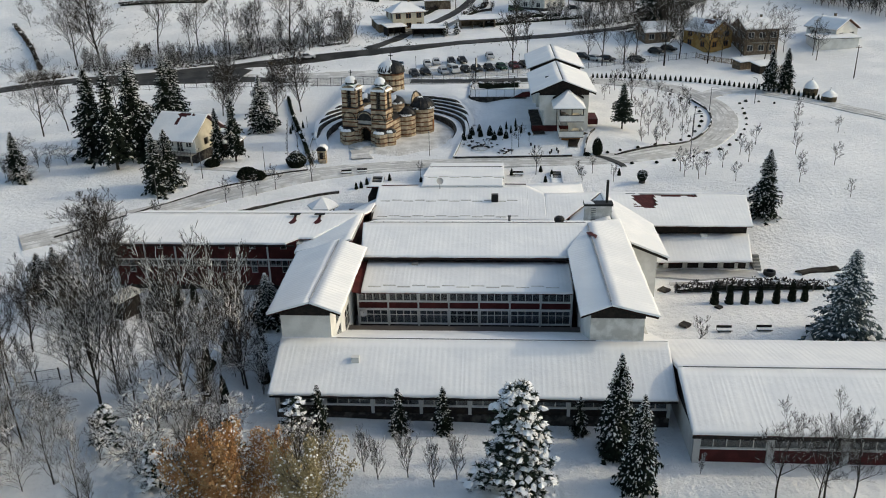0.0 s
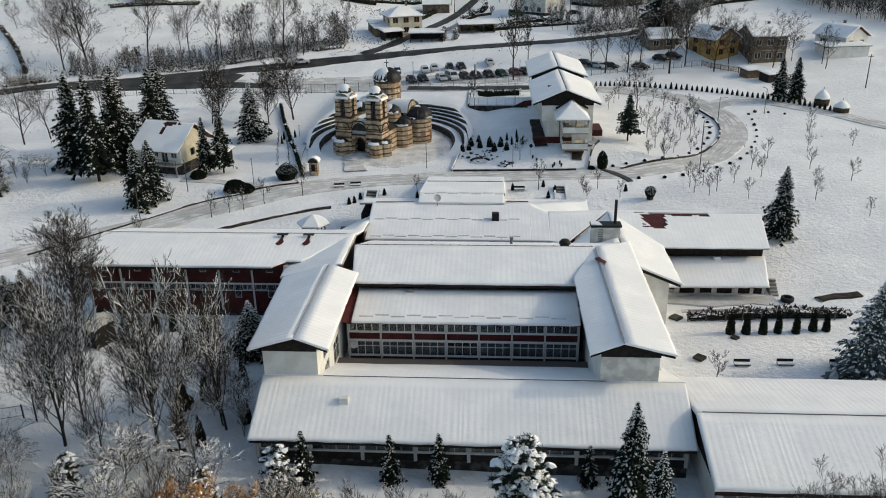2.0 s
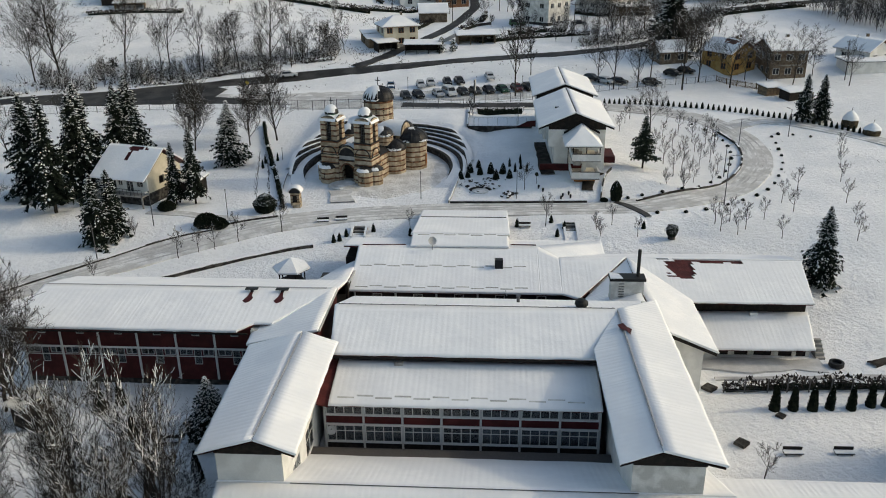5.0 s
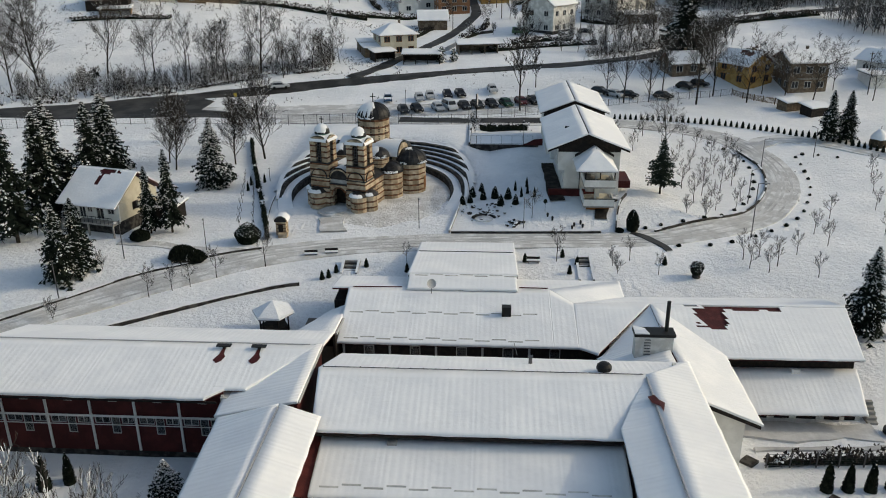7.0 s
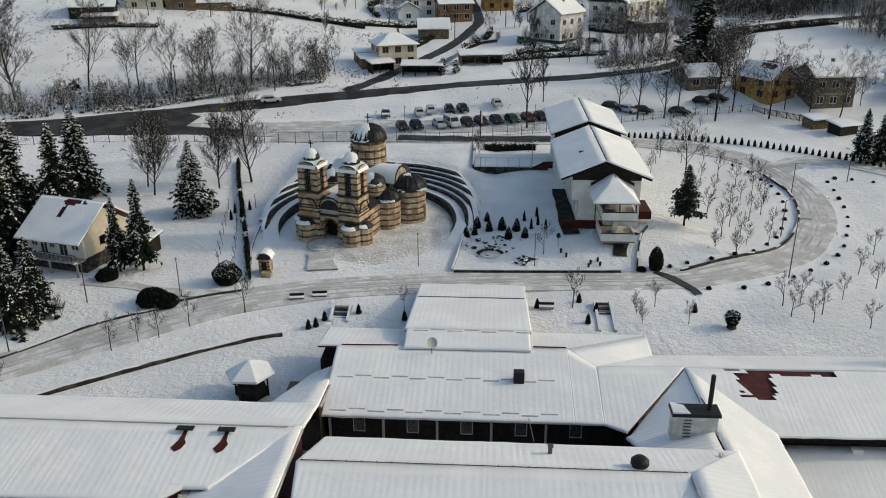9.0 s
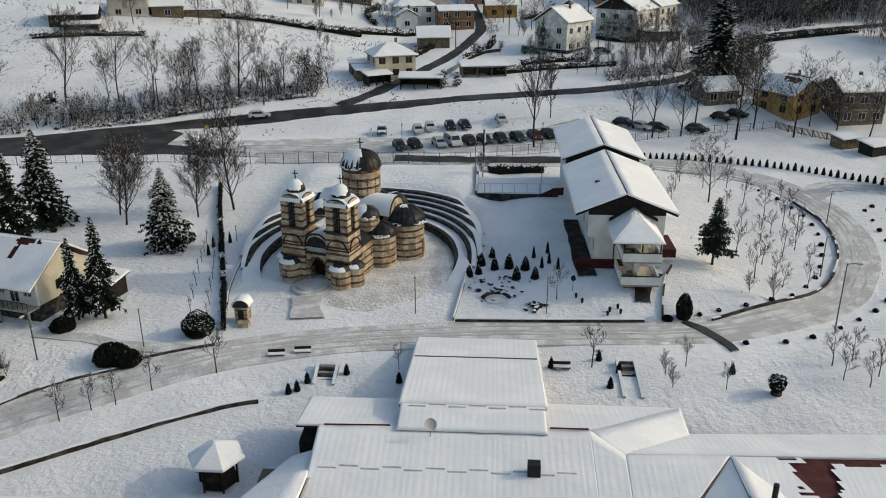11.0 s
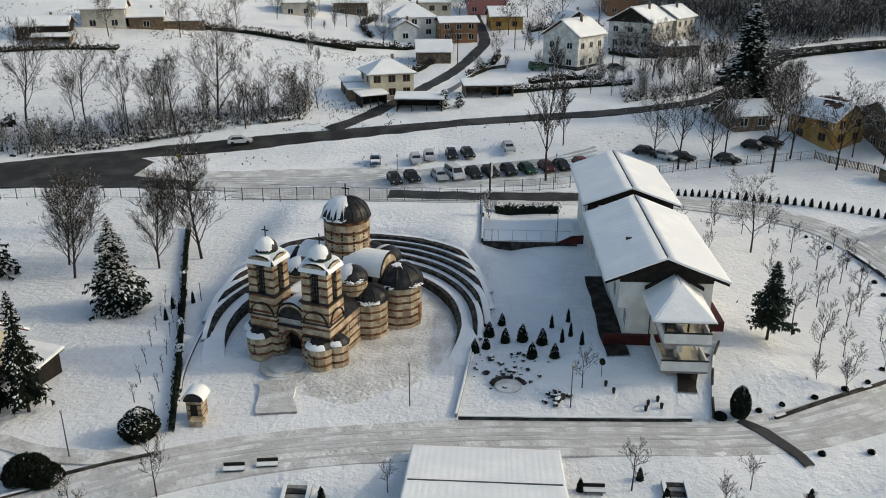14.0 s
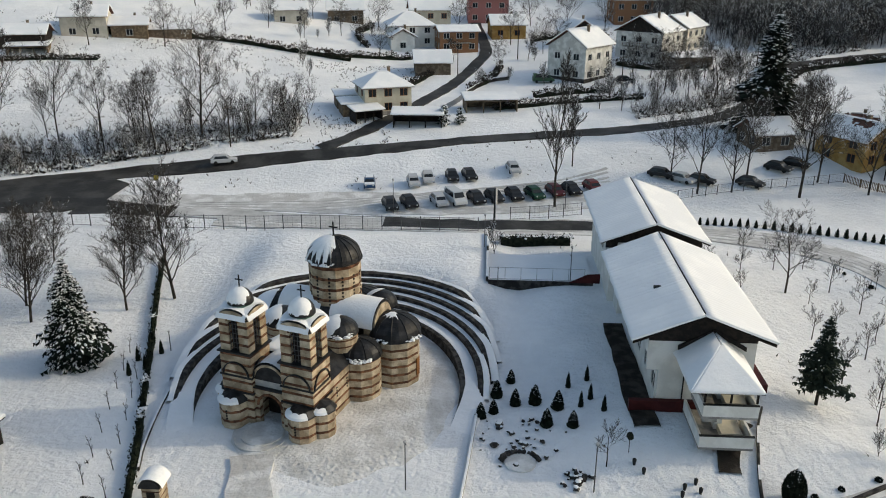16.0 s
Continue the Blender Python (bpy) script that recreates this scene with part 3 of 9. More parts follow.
def window(parent, p, ux, w, h, z, cols=2, rows=1, depth=0.12, fmat=None, curtain=False, bar=0.06, name="window", split=None, gmat=None):
    """A window with its lower left corner at p (x, y), height z: frame with bars, panes as pieces."""
    p, ux = Vector((p[0], p[1])), Vector(ux).normalized()
    uy = Vector((-ux.y, ux.x))
    fr = Mesh()

    def bit(m, u0, u1, v0, v1, d0, d1):
        c = p + ux * (u0 + u1) / 2 + uy * (d0 + d1) / 2
        m.obox(c, ux, uy, (u1 - u0) / 2, abs(d1 - d0) / 2, z + v0, z + v1)

    for v0, v1 in ((0, bar), (h - bar, h)):
        bit(fr, 0, w, v0, v1, depth - 0.09, depth)
    us = [w * i / cols for i in range(cols + 1)]
    vs = [0, *((split,) if split else [h * i / rows for i in range(1, rows)]), h]
    for i, u in enumerate(us):
        o = 0 if i == 0 else (-bar if i == cols else -bar / 2)
        bit(fr, u + o, u + o + bar, bar, h - bar, depth - 0.09, depth)
    for v in vs[1:-1]:
        bit(fr, bar, w - bar, v - bar / 2, v + bar / 2, depth - 0.085, depth - 0.005)
    f = fr.out(name, fmat or FRAME, parent)
    for i in range(cols):
        for v0, v1 in zip(vs, vs[1:]):
            g = Mesh()
            bit(g, us[i] + bar * 0.5, us[i + 1] - bar * 0.5, v0 + bar * 0.5, v1 - bar * 0.5, depth - 0.05, depth - 0.03)
            g.out("pane", gmat or GLASS, f)
    if curtain:
        c = Mesh()
        n = max(4, int(w / 0.12))
        for i in range(n):
            a, b = w * i / n, w * (i + 1) / n
            da, db = depth + 0.15 + 0.05 * (i % 2), depth + 0.15 + 0.05 * ((i + 1) % 2)
            q = [p + ux * a + uy * da, p + ux * b + uy * db]
            c.add([(q[0].x, q[0].y, z), (q[1].x, q[1].y, z), (q[1].x, q[1].y, z + h), (q[0].x, q[0].y, z + h)], [(0, 1, 2, 3)])
        c.out("curtain", CURTAIN, f, "pale curtain behind the glass")
    return f


def gable(parent, a, b, apex, thick, mat, name="gable"):
    m = Mesh()
    m.tri_prism(a, b, apex, thick)
    return m.out(name, mat, parent)


# ---- the school ----
def ribbon_facade(root, x0, x1, y, z0, sill, head, top, bays, panes, base_mat, curtain=False, split=None, pil=0.28, band_mat=None, proud=0.12):
    """A front that looks towards -y: panels below, a window strip between columns, a band above."""
    n = bays
    step = (x1 - x0) / n
    low, high = Mesh(), Mesh()
    low.box(x0, x1, y, y + 0.25, z0, sill)
    low.out("parapet_panel", base_mat, root)
    if top > head + 0.02:
        high.box(x0, x1, y, y + 0.25, head, top)
        high.out("lintel_band", band_mat or base_mat, root)
    s = Mesh()
    s.box(x0, x1, y - 0.06, y - 0.002, sill - 0.10, sill + 0.02)
    s.out("sill", FRAME, root)
    for i in range(n):
        window(root, (x0 + i * step + pil / 2 + 0.01, y), (1, 0), step - pil - 0.02, head - sill, sill, cols=panes, split=split, curtain=curtain and (i * 7 % 5) != 1, bar=0.07)
    for i in range(n + 1):
        c = Mesh()
        u = x0 + i * step
        c.box(u - pil / 2, u + pil / 2, y - proud, y + 0.2, z0 - 0.02, top + 0.02)
        c.out("column", GREY_FRAME, root)


def front_wing():
    r = thing("school_front_wing", "long low school wing under a snow-covered gable roof", "building", at=None)
    yw, ye, yr, yb = 46.2, 45.3, 51.0, 60.6
    zr, ze = 3.35, 0.95
    x0, x1 = -17.2, 18.5
    slope(r, (x0, ye, ze), (x1, ye, ze), (x1, yr, zr), (x0, yr, zr), seed=1)
    slope(r, (x1, yb, -0.75), (x0, yb, -0.75), (x0, yr, zr - 0.003), (x1, yr, zr - 0.003), seed=2)
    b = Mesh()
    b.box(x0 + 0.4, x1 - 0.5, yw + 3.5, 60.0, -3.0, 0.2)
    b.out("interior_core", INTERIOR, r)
    f = Mesh()
    f.box(x0 + 0.3, x1 - 0.4, yw - 0.1, yw + 0.3, -3.0, -1.35)
    f.out("plinth", DARK_STONE, r)
    ribbon_facade(r, x0 + 0.4, x1 - 0.5, yw, -1.35, -0.55, 0.62, 0.9, 8, 4, FASCIA, band_mat=FASCIA)
    e = Mesh()
    e.box(x0, x1, ye - 0.03, ye + 0.06, ze - 0.34, ze - 0.14)
    e.out("gutter_board", FASCIA, r)
    for x in (x0 + 0.4, x1 - 0.65):
        w = Mesh()
        w.box(x, x + 0.25, yw, 60.0, -3.0, 0.6)
        w.out("end_wall", PLASTER, r)
        gable(r, (x, yw, 0.6), (x, 60.0, -0.9), (x, yr, zr - 0.2), (0.2, 0, 0), FASCIA)
    # ridge guard, vents
    g = Mesh()
    g.box(-12, 12, yr - 0.02, yr + 0.02, zr + 0.2, zr + 0.25)
    g.out("ridge_rail", STEEL, r)
    v = Mesh()
    v.box(-10.2, -9.5, 48.3, 48.9, 2.0, 3.0)
    v.out("roof_vent", PLASTER, r)
    return r


def side_wing(sign):
    """The two gabled cross wings that stand on the front wing."""
    left = sign < 0
    r = thing("school_gable_wing", "white gabled school wing with black boarded gable and snowy roof", "building")
    if left:
        xl, xr, xw0, xw1, xa = -18.1, -11.4, -17.2, -12.5, -14.2
        y0, y1 = 50.5, 66.3
    else:
        xl, xr, xw0, xw1, xa = 10.5, 17.4, 11.5, 16.35, 13.2
        y0, y1 = 50.5, 66.0
    ze, za = 6.3, 7.35
    ya, zb = (y1, 7.25) if left else (72.3, 6.95)
    slope(r, (-19.2, 67.2, 5.3) if left else (xl, y1, ze), (xl, y0, ze - (0.12 if left else 0)), (xa, y0, za), (xa, ya, zb), seed=3 + sign)
    slope(r, (xr, y0, ze), (xr, y1 if left else 76.4, ze if left else 5.95), (xa, ya, zb - 0.003), (xa, y0, za - 0.003), seed=8 + sign,
          bare=None)
    yw = y0 + 0.75
    w = Mesh()
    w.box(xw0, xw1, yw, yw + 0.3, 3.0, ze - 0.1)
    w.out("front_wall", PLASTER if left else PLASTER_OLD, r, "plain white plastered end wall" if left else "stained grey-white plastered end wall")
    k = Mesh()
    k.box(xw0 - 0.05, xw1 + 0.05, yw - 0.05, yw + 0.35, 2.6, 3.0)
    k.out("red_base", RED_PANEL, r)
    w = Mesh()
    w.box(xw0, xw0 + 0.3, yw + 0.3, y1, 0.5, ze - 0.1)
    w.out("side_wall", PLASTER, r)
    x = xw1 - 0.3
    if left:
        m = Mesh()
        wall(m, (xw1, yw + 0.3), (0, 1), y1 - yw - 0.3, -1.2, ze - 0.1, 0.3, [(2.2, 4.6, 4.4, 6.9), (2.2, 1.6, 4.4, 3.9), (6.4, 4.6, 9.0, 6.9), (6.4, 1.6, 9.0, 3.9)])
        m.out("side_wall", PLASTER, r)
        for u0, u1 in ((2.2, 4.4), (6.4, 9.0)):
            for v in (1.6, 4.6):
                window(r, (xw1, yw + 0.3 + u0), (0, 1), u1 - u0, 2.3, -1.2 + v, cols=2, split=1.4)
    else:
        m = Mesh()
        m.box(xw1 - 0.3, xw1, yw + 0.3, 76.0, -2.4, ze - 0.1)
        m.box(xw0, xw0 + 0.28, yw + 0.3, y1, -1.2, 0.5)
        m.out("side_wall", PLASTER, r)
    gable(r, (xl + 0.45, yw - 0.35, ze - 0.02), (xr - 0.45, yw - 0.35, ze - 0.02), (xa, yw - 0.35, za - 0.2), (0, 0.12, 0), FASCIA)
    b = Mesh()
    b.box(xw0 - 0.02, xw1 + 0.02, yw - 0.2, yw - 0.004, ze - 0.45, ze - 0.02)
    b.out("gable_board", FASCIA, r)
    for (p, q) in (((xl, y0, ze), (xa, y0, za)), ((xr, y0, ze), (xa, y0, za))):
        t = Mesh()
        d = Vector((0, 0, -0.22))
        P, Q = Vector(p), Vector(q)
        t.add([P, Q, Q + d, P + d, *(v + Vector((0, 0.08, 0)) for v in (P, Q, Q + d, P + d))],
              [(0, 1, 2, 3), (7, 6, 5, 4), (0, 4, 5, 1), (3, 2, 6, 7), (0, 3, 7, 4), (1, 5, 6, 2)])
        t.out("bargeboard", FASCIA, r)
    core = Mesh()
    core.box(xw0 + 0.8, xw1 - 0.8, yw + 0.5, y1 - 0.3, -1.2, ze - 0.5)
    core.out("interior_core", INTERIOR, r)
    g = Mesh()
    g.add([(xa + a, y, z + b) for y, z in ((y0 + 0.4, za + 0.2), (ya - 0.4, zb + 0.2)) for a in (-0.03, 0.03) for b in (0, 0.06)], [(0, 1, 3, 2), (4, 6, 7, 5), (0, 4, 5, 1), (2, 3, 7, 6), (1, 5, 7, 3), (0, 2, 6, 4)])
    g.out("ridge_rail", GREY_FRAME, r)
    return r


def court_block():
    r = thing("school_main_block", "two-storey school block with window strips and snow-covered stepped roofs", "building")
    x0, x1 = -11.75, 10.75
    # lower lean-to roof and the window front
    slope(r, (x0 + 0.6, 60.9, 3.6), (x1, 60.9, 3.6), (x1, 66.4, 4.7), (x0 + 0.6, 66.4, 4.7), seed=11, guards=0.13)
    ribbon_facade(r, x0, x1, 61.7, 1.38, 2.2, 3.25, 3.5, 7, 4, RED_PANEL, band_mat=FASCIA, split=None, pil=0.17)
    f = Mesh()
    f.box(x0, x1, 61.62, 61.95, 1.25, 1.375)
    f.out("floor_band", FRAME, r)
    ribbon_facade(r, x0, x1, 61.702, -2.4, -0.4, 1.15, 1.24, 7, 4, FASCIA, curtain=True, split=1.0, band_mat=FRAME, pil=0.17)
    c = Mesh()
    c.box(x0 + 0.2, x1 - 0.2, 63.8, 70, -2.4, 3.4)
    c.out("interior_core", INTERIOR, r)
    fl = Mesh()
    fl.box(x0, x1, 62.0, 64, 1.26, 1.4)
    fl.out("floor_slab", CONCRETE, r)
    # clerestory and main roof
    w = Mesh()
    w.box(x0, x1, 66.45, 66.75, 4.3, 5.7)
    w.out("clerestory_wall", FASCIA, r, "black boarded clerestory wall")
    slope(r, (x0, 65.55, 5.66), (x1 + 0.2, 65.55, 5.66), (13.2, 72.3, 6.95), (-12.5, 72.3, 6.9), seed=12)
    slope(r, (17.5, 77.1, 5.45), (-11.6, 77.1, 5.55), (-12.5, 72.3, 6.897), (13.2, 72.3, 6.947), seed=13)
    e = Mesh()
    e.box(x0, x1, 65.5, 65.6, 5.33, 5.51)
    e.out("gutter_board", FASCIA, r)
    b = Mesh()
    b.box(x0, 16, 76.2, 76.45, -2.0, 5.6)
    b.out("rear_wall", RED_PANEL, r)
    for i in range(3):
        d = Mesh()
        x = (-9.2, 9.0, 1.0)[i]
        d.tube((x, 66.38, 4.6), (x, 66.38, 5.6), 0.05, 0.05)
        d.out("downpipe", GREY_FRAME, r)
    v = Mesh()
    v.box(-6.3, -5.6, 65.4, 65.9, 4.5, 5.0)
    v.out("roof_hatch", CONCRETE, r)
    g = Mesh()
    g.box(-12.2, 13.0, 72.27, 72.31, 7.15, 7.2)
    for i in range(26):
        g.box(-12.2 + i, -12.15 + i, 72.27, 72.31, 7.02, 7.26)
    g.out("ridge_rail", STEEL, r)
    h = Mesh()
    h.revolve([(0.5, 6.6), (0.5, 7.05), (0.62, 7.1), (0.6, 7.35), (0.4, 7.55), (0.1, 7.62)], 10.1, 73.2, 14)
    h.out("roof_ventilator", BLACK, r, "round black roof ventilator")
    d = Mesh()
    d.tube((4.4, 75.2, 6.0), (4.4, 75.2, 6.85), 0.15, 0.15, 8)
    d.box(4.2, 4.6, 75.0, 75.4, 6.85, 6.93)
    d.out("vent_pipe", STEEL, r)
    s = Mesh()
    s.add([(12.75, 68.9, 7.27), (12.9, 68.1, 7.29), (13.45, 67.5, 7.34), (13.55, 66.9, 7.32), (13.75, 67.6, 7.27), (13.9, 68.2, 7.22), (13.5, 68.5, 7.29), (13.3, 69.2, 7.27)], [tuple(range(8))])
    s.out("bare_patch", RED_SHEET, r, "bare red roof sheet where snow slid off")
    # satellite dish on the front
    for x, z in ((-11.2, 1.0),):
        p = Mesh()
        p.revolve([(0.05, 0), (0.28, 0.06), (0.42, 0.16)], 0, 0, 12, close=False)
        o = p.out("satellite_dish", GREY_FRAME, r, "grey satellite dish")
        o.matrix_local = pose(x, 61.3, z, 80, 0, 20)
    # left court wall and strip of bare red roof beside the side wing
    m = Mesh()
    m.slab((-12.2, 60.8, 3.7), (-11.2, 60.8, 3.5), (-11.2, 66.3, 4.65), (-12.2, 66.3, 4.85), 0.08)
    m.out("valley_sheet", RED_SHEET, r, "bare red corrugated valley sheet")


def rear_left_wing():
    r = thing("school_link_wing", "school link wing with a west-facing snow roof and dark side wall", "building")
    # high part beside the main roof
    slope(r, (-20.2, 77.5, 4.75), (-19.7, 67.9, 5.0), (-13.15, 67.4, 6.82), (-13.2, 76.9, 6.5), seed=21)
    # lower part falling away towards the rear block
    slope(r, (-15.4, 91.2, 2.6), (-18.6, 84.0, 3.0), (-13.25, 82.4, 4.75), (-13.3, 90.6, 3.75), seed=22, smat=SNOW)
    for y0, y1, z0, z1 in ((67.6, 76.8, 6.65, 6.35), (82.6, 90.5, 4.55, 3.6)):
        m = Mesh()
        m.add([(-13.25, y0, -1), (-13.3, y1, -1), (-13.3, y1, z1), (-13.25, y0, z0), (-13.5, y0, -1), (-13.55, y1, -1), (-13.55, y1, z1 - 0.06), (-13.5, y0, z0 - 0.06)],
              [(0, 1, 2, 3), (7, 6, 5, 4), (3, 2, 6, 7), (0, 3, 7, 4), (1, 5, 6, 2)])
        m.out("side_wall", RED_PANEL if y0 < 70 else FASCIA, r, "dark red boarded side wall" if y0 < 70 else "dark boarded side wall")
        e = Mesh()
        e.add([(-13.05, y0, z0), (-13.1, y1, z1), (-13.1, y1, z1 + 0.18), (-13.05, y0, z0 + 0.18), (-13.2, y0, z0), (-13.25, y1, z1), (-13.25, y1, z1 + 0.18), (-13.2, y0, z0 + 0.18)],
              [(0, 1, 2, 3), (7, 6, 5, 4), (3, 2, 6, 7), (0, 3, 7, 4), (1, 5, 6, 2), (0, 4, 5, 1)])
        e.out("eave_board", GREY_FRAME, r)
    m = Mesh()
    m.add([(-18.9, 67.9, -1), (-13.5, 67.6, -1), (-13.5, 67.6, 6.6), (-18.9, 67.9, 5.1), (-18.9, 68.1, -1), (-13.5, 67.8, -1), (-13.5, 67.8, 6.6), (-18.9, 68.1, 5.1)],
          [(0, 1, 2, 3), (7, 6, 5, 4), (3, 2, 6, 7), (0, 3, 7, 4), (1, 5, 6, 2)])
    m.out("end_wall", WOOD, r, "brown boarded end wall")
    m = Mesh()
    m.box(-17.4, -13.6, 84.0, 89.8, -1, 2.6)
    m.out("interior_core", INTERIOR, r)


def red_wing():
    r = thing("dormitory_wing", "two-storey red panelled school wing with white columns", "building")
    x0, x1 = -42.6, -18.4
    yw, ye, yr, yb = 70.6, 69.6, 76.8, 82.8
    zr, ze = 6.4, 5.45
    slope(r, (x0, ye, ze), (-21.2, ye, ze), (-13.4, yr, zr), (x0, yr, zr), seed=31)
    slope(r, (-20.9, 70.9, 5.62), (-18.2, 70.9, 5.62), (-13.6, 76.6, 6.36), (-20.0, 76.6, 6.36), seed=33)
    slope(r, (-13.4, yb, 4.6), (x0, yb, 4.6), (x0, yr, zr - 0.003), (-13.2, yr, zr - 0.003), seed=32)
    holes = []
    n = 6
    step = (x1 - x0 - 2.2) / n
    X = x0 + 0.6
    for k in range(n):
        u = k * step
        holes += [(u + step * 0.42, 4.6, u + step * 0.62, 5.6)]
        holes += [(u + 0.2, 2.55, u + step * 0.40, 3.2), (u + step * 0.42, 1.6, u + step * 0.62, 3.2), (u + step * 0.66, 2.55, u + step - 0.2, 3.2)]
    m = Mesh()
    wall(m, (X, yw), (1, 0), n * step, 0.2 - 0.4, ze - 0.05, 0.25, holes)
    m.out("front_wall", RED_PANEL, r, "oxblood red panelled wall")
    for u0, v0, u1, v1 in holes:
        window(r, (X + u0, yw), (1, 0), u1 - u0, v1 - v0, -0.2 + v0, cols=1 if u1 - u0 < 1 else 2, bar=0.06, fmat=GREY_FRAME)
    for k in range(n + 1):
        c = Mesh()
        c.box(X + k * step - 0.09, X + k * step + 0.09, yw - 0.12, yw - 0.004, -0.1, ze - 0.1)
        c.out("column", FRAME, r)
    b = Mesh()
    b.box(X, X + n * step, yw - 0.16, yw - 0.125, 3.05, 3.25)
    b.box(X, X + n * step, yw - 0.14, yw - 0.125, 2.28, 2.36)
    b.out("white_band", FRAME, r)
    p = Mesh()
    p.box(X, X + n * step, yw + 0.1, yw + 0.3, -1.6, -0.2)
    p.out("plinth", DARK_STONE, r)
    c = Mesh()
    c.box(x0 + 0.8, x1 - 2.4, yw + 2.0, yb - 0.8, -1.5, 4.4)
    c.out("interior_core", INTERIOR, r)
    e = Mesh()
    e.box(x0 + 0.4, x0 + 0.6, yw, yb - 0.7, -1.5, 4.6)
    e.out("end_wall", PLASTER, r)
    gable(r, (x0 + 0.3, yw, ze - 0.05), (x0 + 0.3, yb - 0.7, 4.6), (x0 + 0.3, yr, zr - 0.15), (0.2, 0, 0), FASCIA)
    g = Mesh()
    g.box(x0, x1 - 1.8, ye - 0.05, ye + 0.05, ze - 0.3, ze - 0.14)
    g.out("gutter_board", FASCIA, r)
    l = Mesh()
    l.box(x1 - 1.7, x1 + 1.6, yw - 0.3, yw + 4, -1.4, ze - 0.2)
    l.out("stair_tower", PLASTER_OLD, r)
    window(r, (x1 - 0.2, yw - 0.305), (1, 0), 1.5, 0.9, 4.2, cols=2, depth=0.0, fmat=GREY_FRAME)
    g = Mesh()
    g.box(x0 + 0.2, -14.2, yr - 0.04, yr + 0.04, zr + 0.22, zr + 0.28)
    g.out("ridge_rail", GREY_FRAME, r)
    for x in (-21.4, -18.4):
        v = Mesh()
        v.tube((x, 76.0, 6.2), (x, 76.0, 6.78), 0.16, 0.16, 8)
        v.box(x - 0.62, x + 0.62, 75.75, 76.25, 6.78, 6.86)
        v.out("roof_cowl", BLACK, r)
        # snow has slid away below the cowl
        s = Mesh()
        s.v = [(x + a, b_, ze + (b_ - ye) * (zr - ze) / (yr - ye) + 0.265) for a, b_ in ((-0.5, 74.3), (-0.1, 73.9), (0.25, 74.2), (0.42, 74.8), (0.2, 75.2), (0.14, 75.9), (-0.14, 75.9), (-0.2, 75.1))]
        s.f = [tuple(range(8))]
        s.out("bare_patch", RED_SHEET, r, "bare red roof sheet below the cowl")


def rear_block():
    r = thing("school_rear_block", "broad single-storey rear school block under a snow roof", "building")
    x0 = -13.3
    slope(r, (x0, 83.4, 3.3), (7.0, 83.4, 3.27), (7.0, 92.2, 5.08), (-13.4, 91.9, 5.05), seed=41, guards=2, join="b")
    slope(r, (7.0, 83.4, 3.27), (9.3, 83.4, 3.27), (9.3, 89.95, 4.617), (7.0, 92.2, 5.077), seed=41, join="ab")
    slope(r, (9.3, 83.4, 3.27), (11.0, 82.6, 3.105), (16.8, 90.2, 4.67), (9.3, 89.95, 4.614), seed=41, join="ab")
    # falling away behind the ridge, with a hipped east end
    slope(r, (15.0, 98.4, 3.42), (-15.4, 98.4, 3.5), (-15.2, 91.9, 5.05), (7.0, 92.2, 5.07), seed=42)
    slope(r, (9.3, 89.95, 4.55), (15.1, 95.2, 2.95), (15.0, 98.4, 3.4), (7.0, 92.2, 5.05), seed=43, smat=SNOW)
    m = Mesh()
    wall(m, (x0 + 0.4, 84.2), (1, 0), 24.0, -2.0, 3.2, 0.25, [(2.0 + 4.4 * i, 3.4, 3.0 + 4.4 * i, 4.7) for i in range(5)])
    m.out("front_wall", FASCIA, r)
    for i in range(5):
        window(r, (x0 + 2.4 + 4.4 * i, 84.2), (1, 0), 1.0, 1.3, 1.4, cols=1)
        c = Mesh()
        c.box(x0 + 0.4 + 4.4 * i, x0 + 0.6 + 4.4 * i, 84.05, 84.19, -1, 3.2)
        c.out("column", GREY_FRAME, r)
    b = Mesh()
    b.box(x0 + 0.5, 12.5, 86, 97.4, -2, 3.2)
    b.out("interior_core", INTERIOR, r)
    v = Mesh()
    v.box(2.2, 3.1, 87.5, 88.2, 3.9, 5.35)
    v.out("vent_box", BLACK, r, "square black roof vent box")
    d = Mesh()
    d.revolve([(0.02, 0), (0.3, 0.05), (0.48, 0.16)], 0, 0, 14, close=False)
    o = d.out("satellite_dish", GREY_FRAME, r, "white satellite dish on a mast")
    o.matrix_local = pose(-4.9, 90.9, 6.2, 65, 0, 20)
    p = Mesh()
    p.tube((-4.9, 91.0, 4.9), (-4.9, 91.0, 6.2), 0.04, 0.04)
    p.out("mast", STEEL, r)
    w = Mesh()
    w.tube((3.35, 83.5, 3.6), (3.35, 76.4, 6.3), 0.03, 0.03)
    w.out("cable", STEEL, r)
    # bare ridge sheets where the snow has slipped
    for a_, b_ in (((4.0, 92.1, 5.42), (6.9, 92.2, 5.36)), ((-13.0, 91.85, 5.3), (-8.0, 92.0, 5.3))):
        e = Mesh()
        e.tube(a_, b_, 0.07, 0.07, 5)
        e.out("ridge_sheet", RED_SHEET, r)
    # dark porch at the rear left corner
    k = Mesh()
    k.box(-15.1, -13.0, 92.0, 97.8, 1.0, 3.6)
    k.out("porch_wall", FASCIA, r)


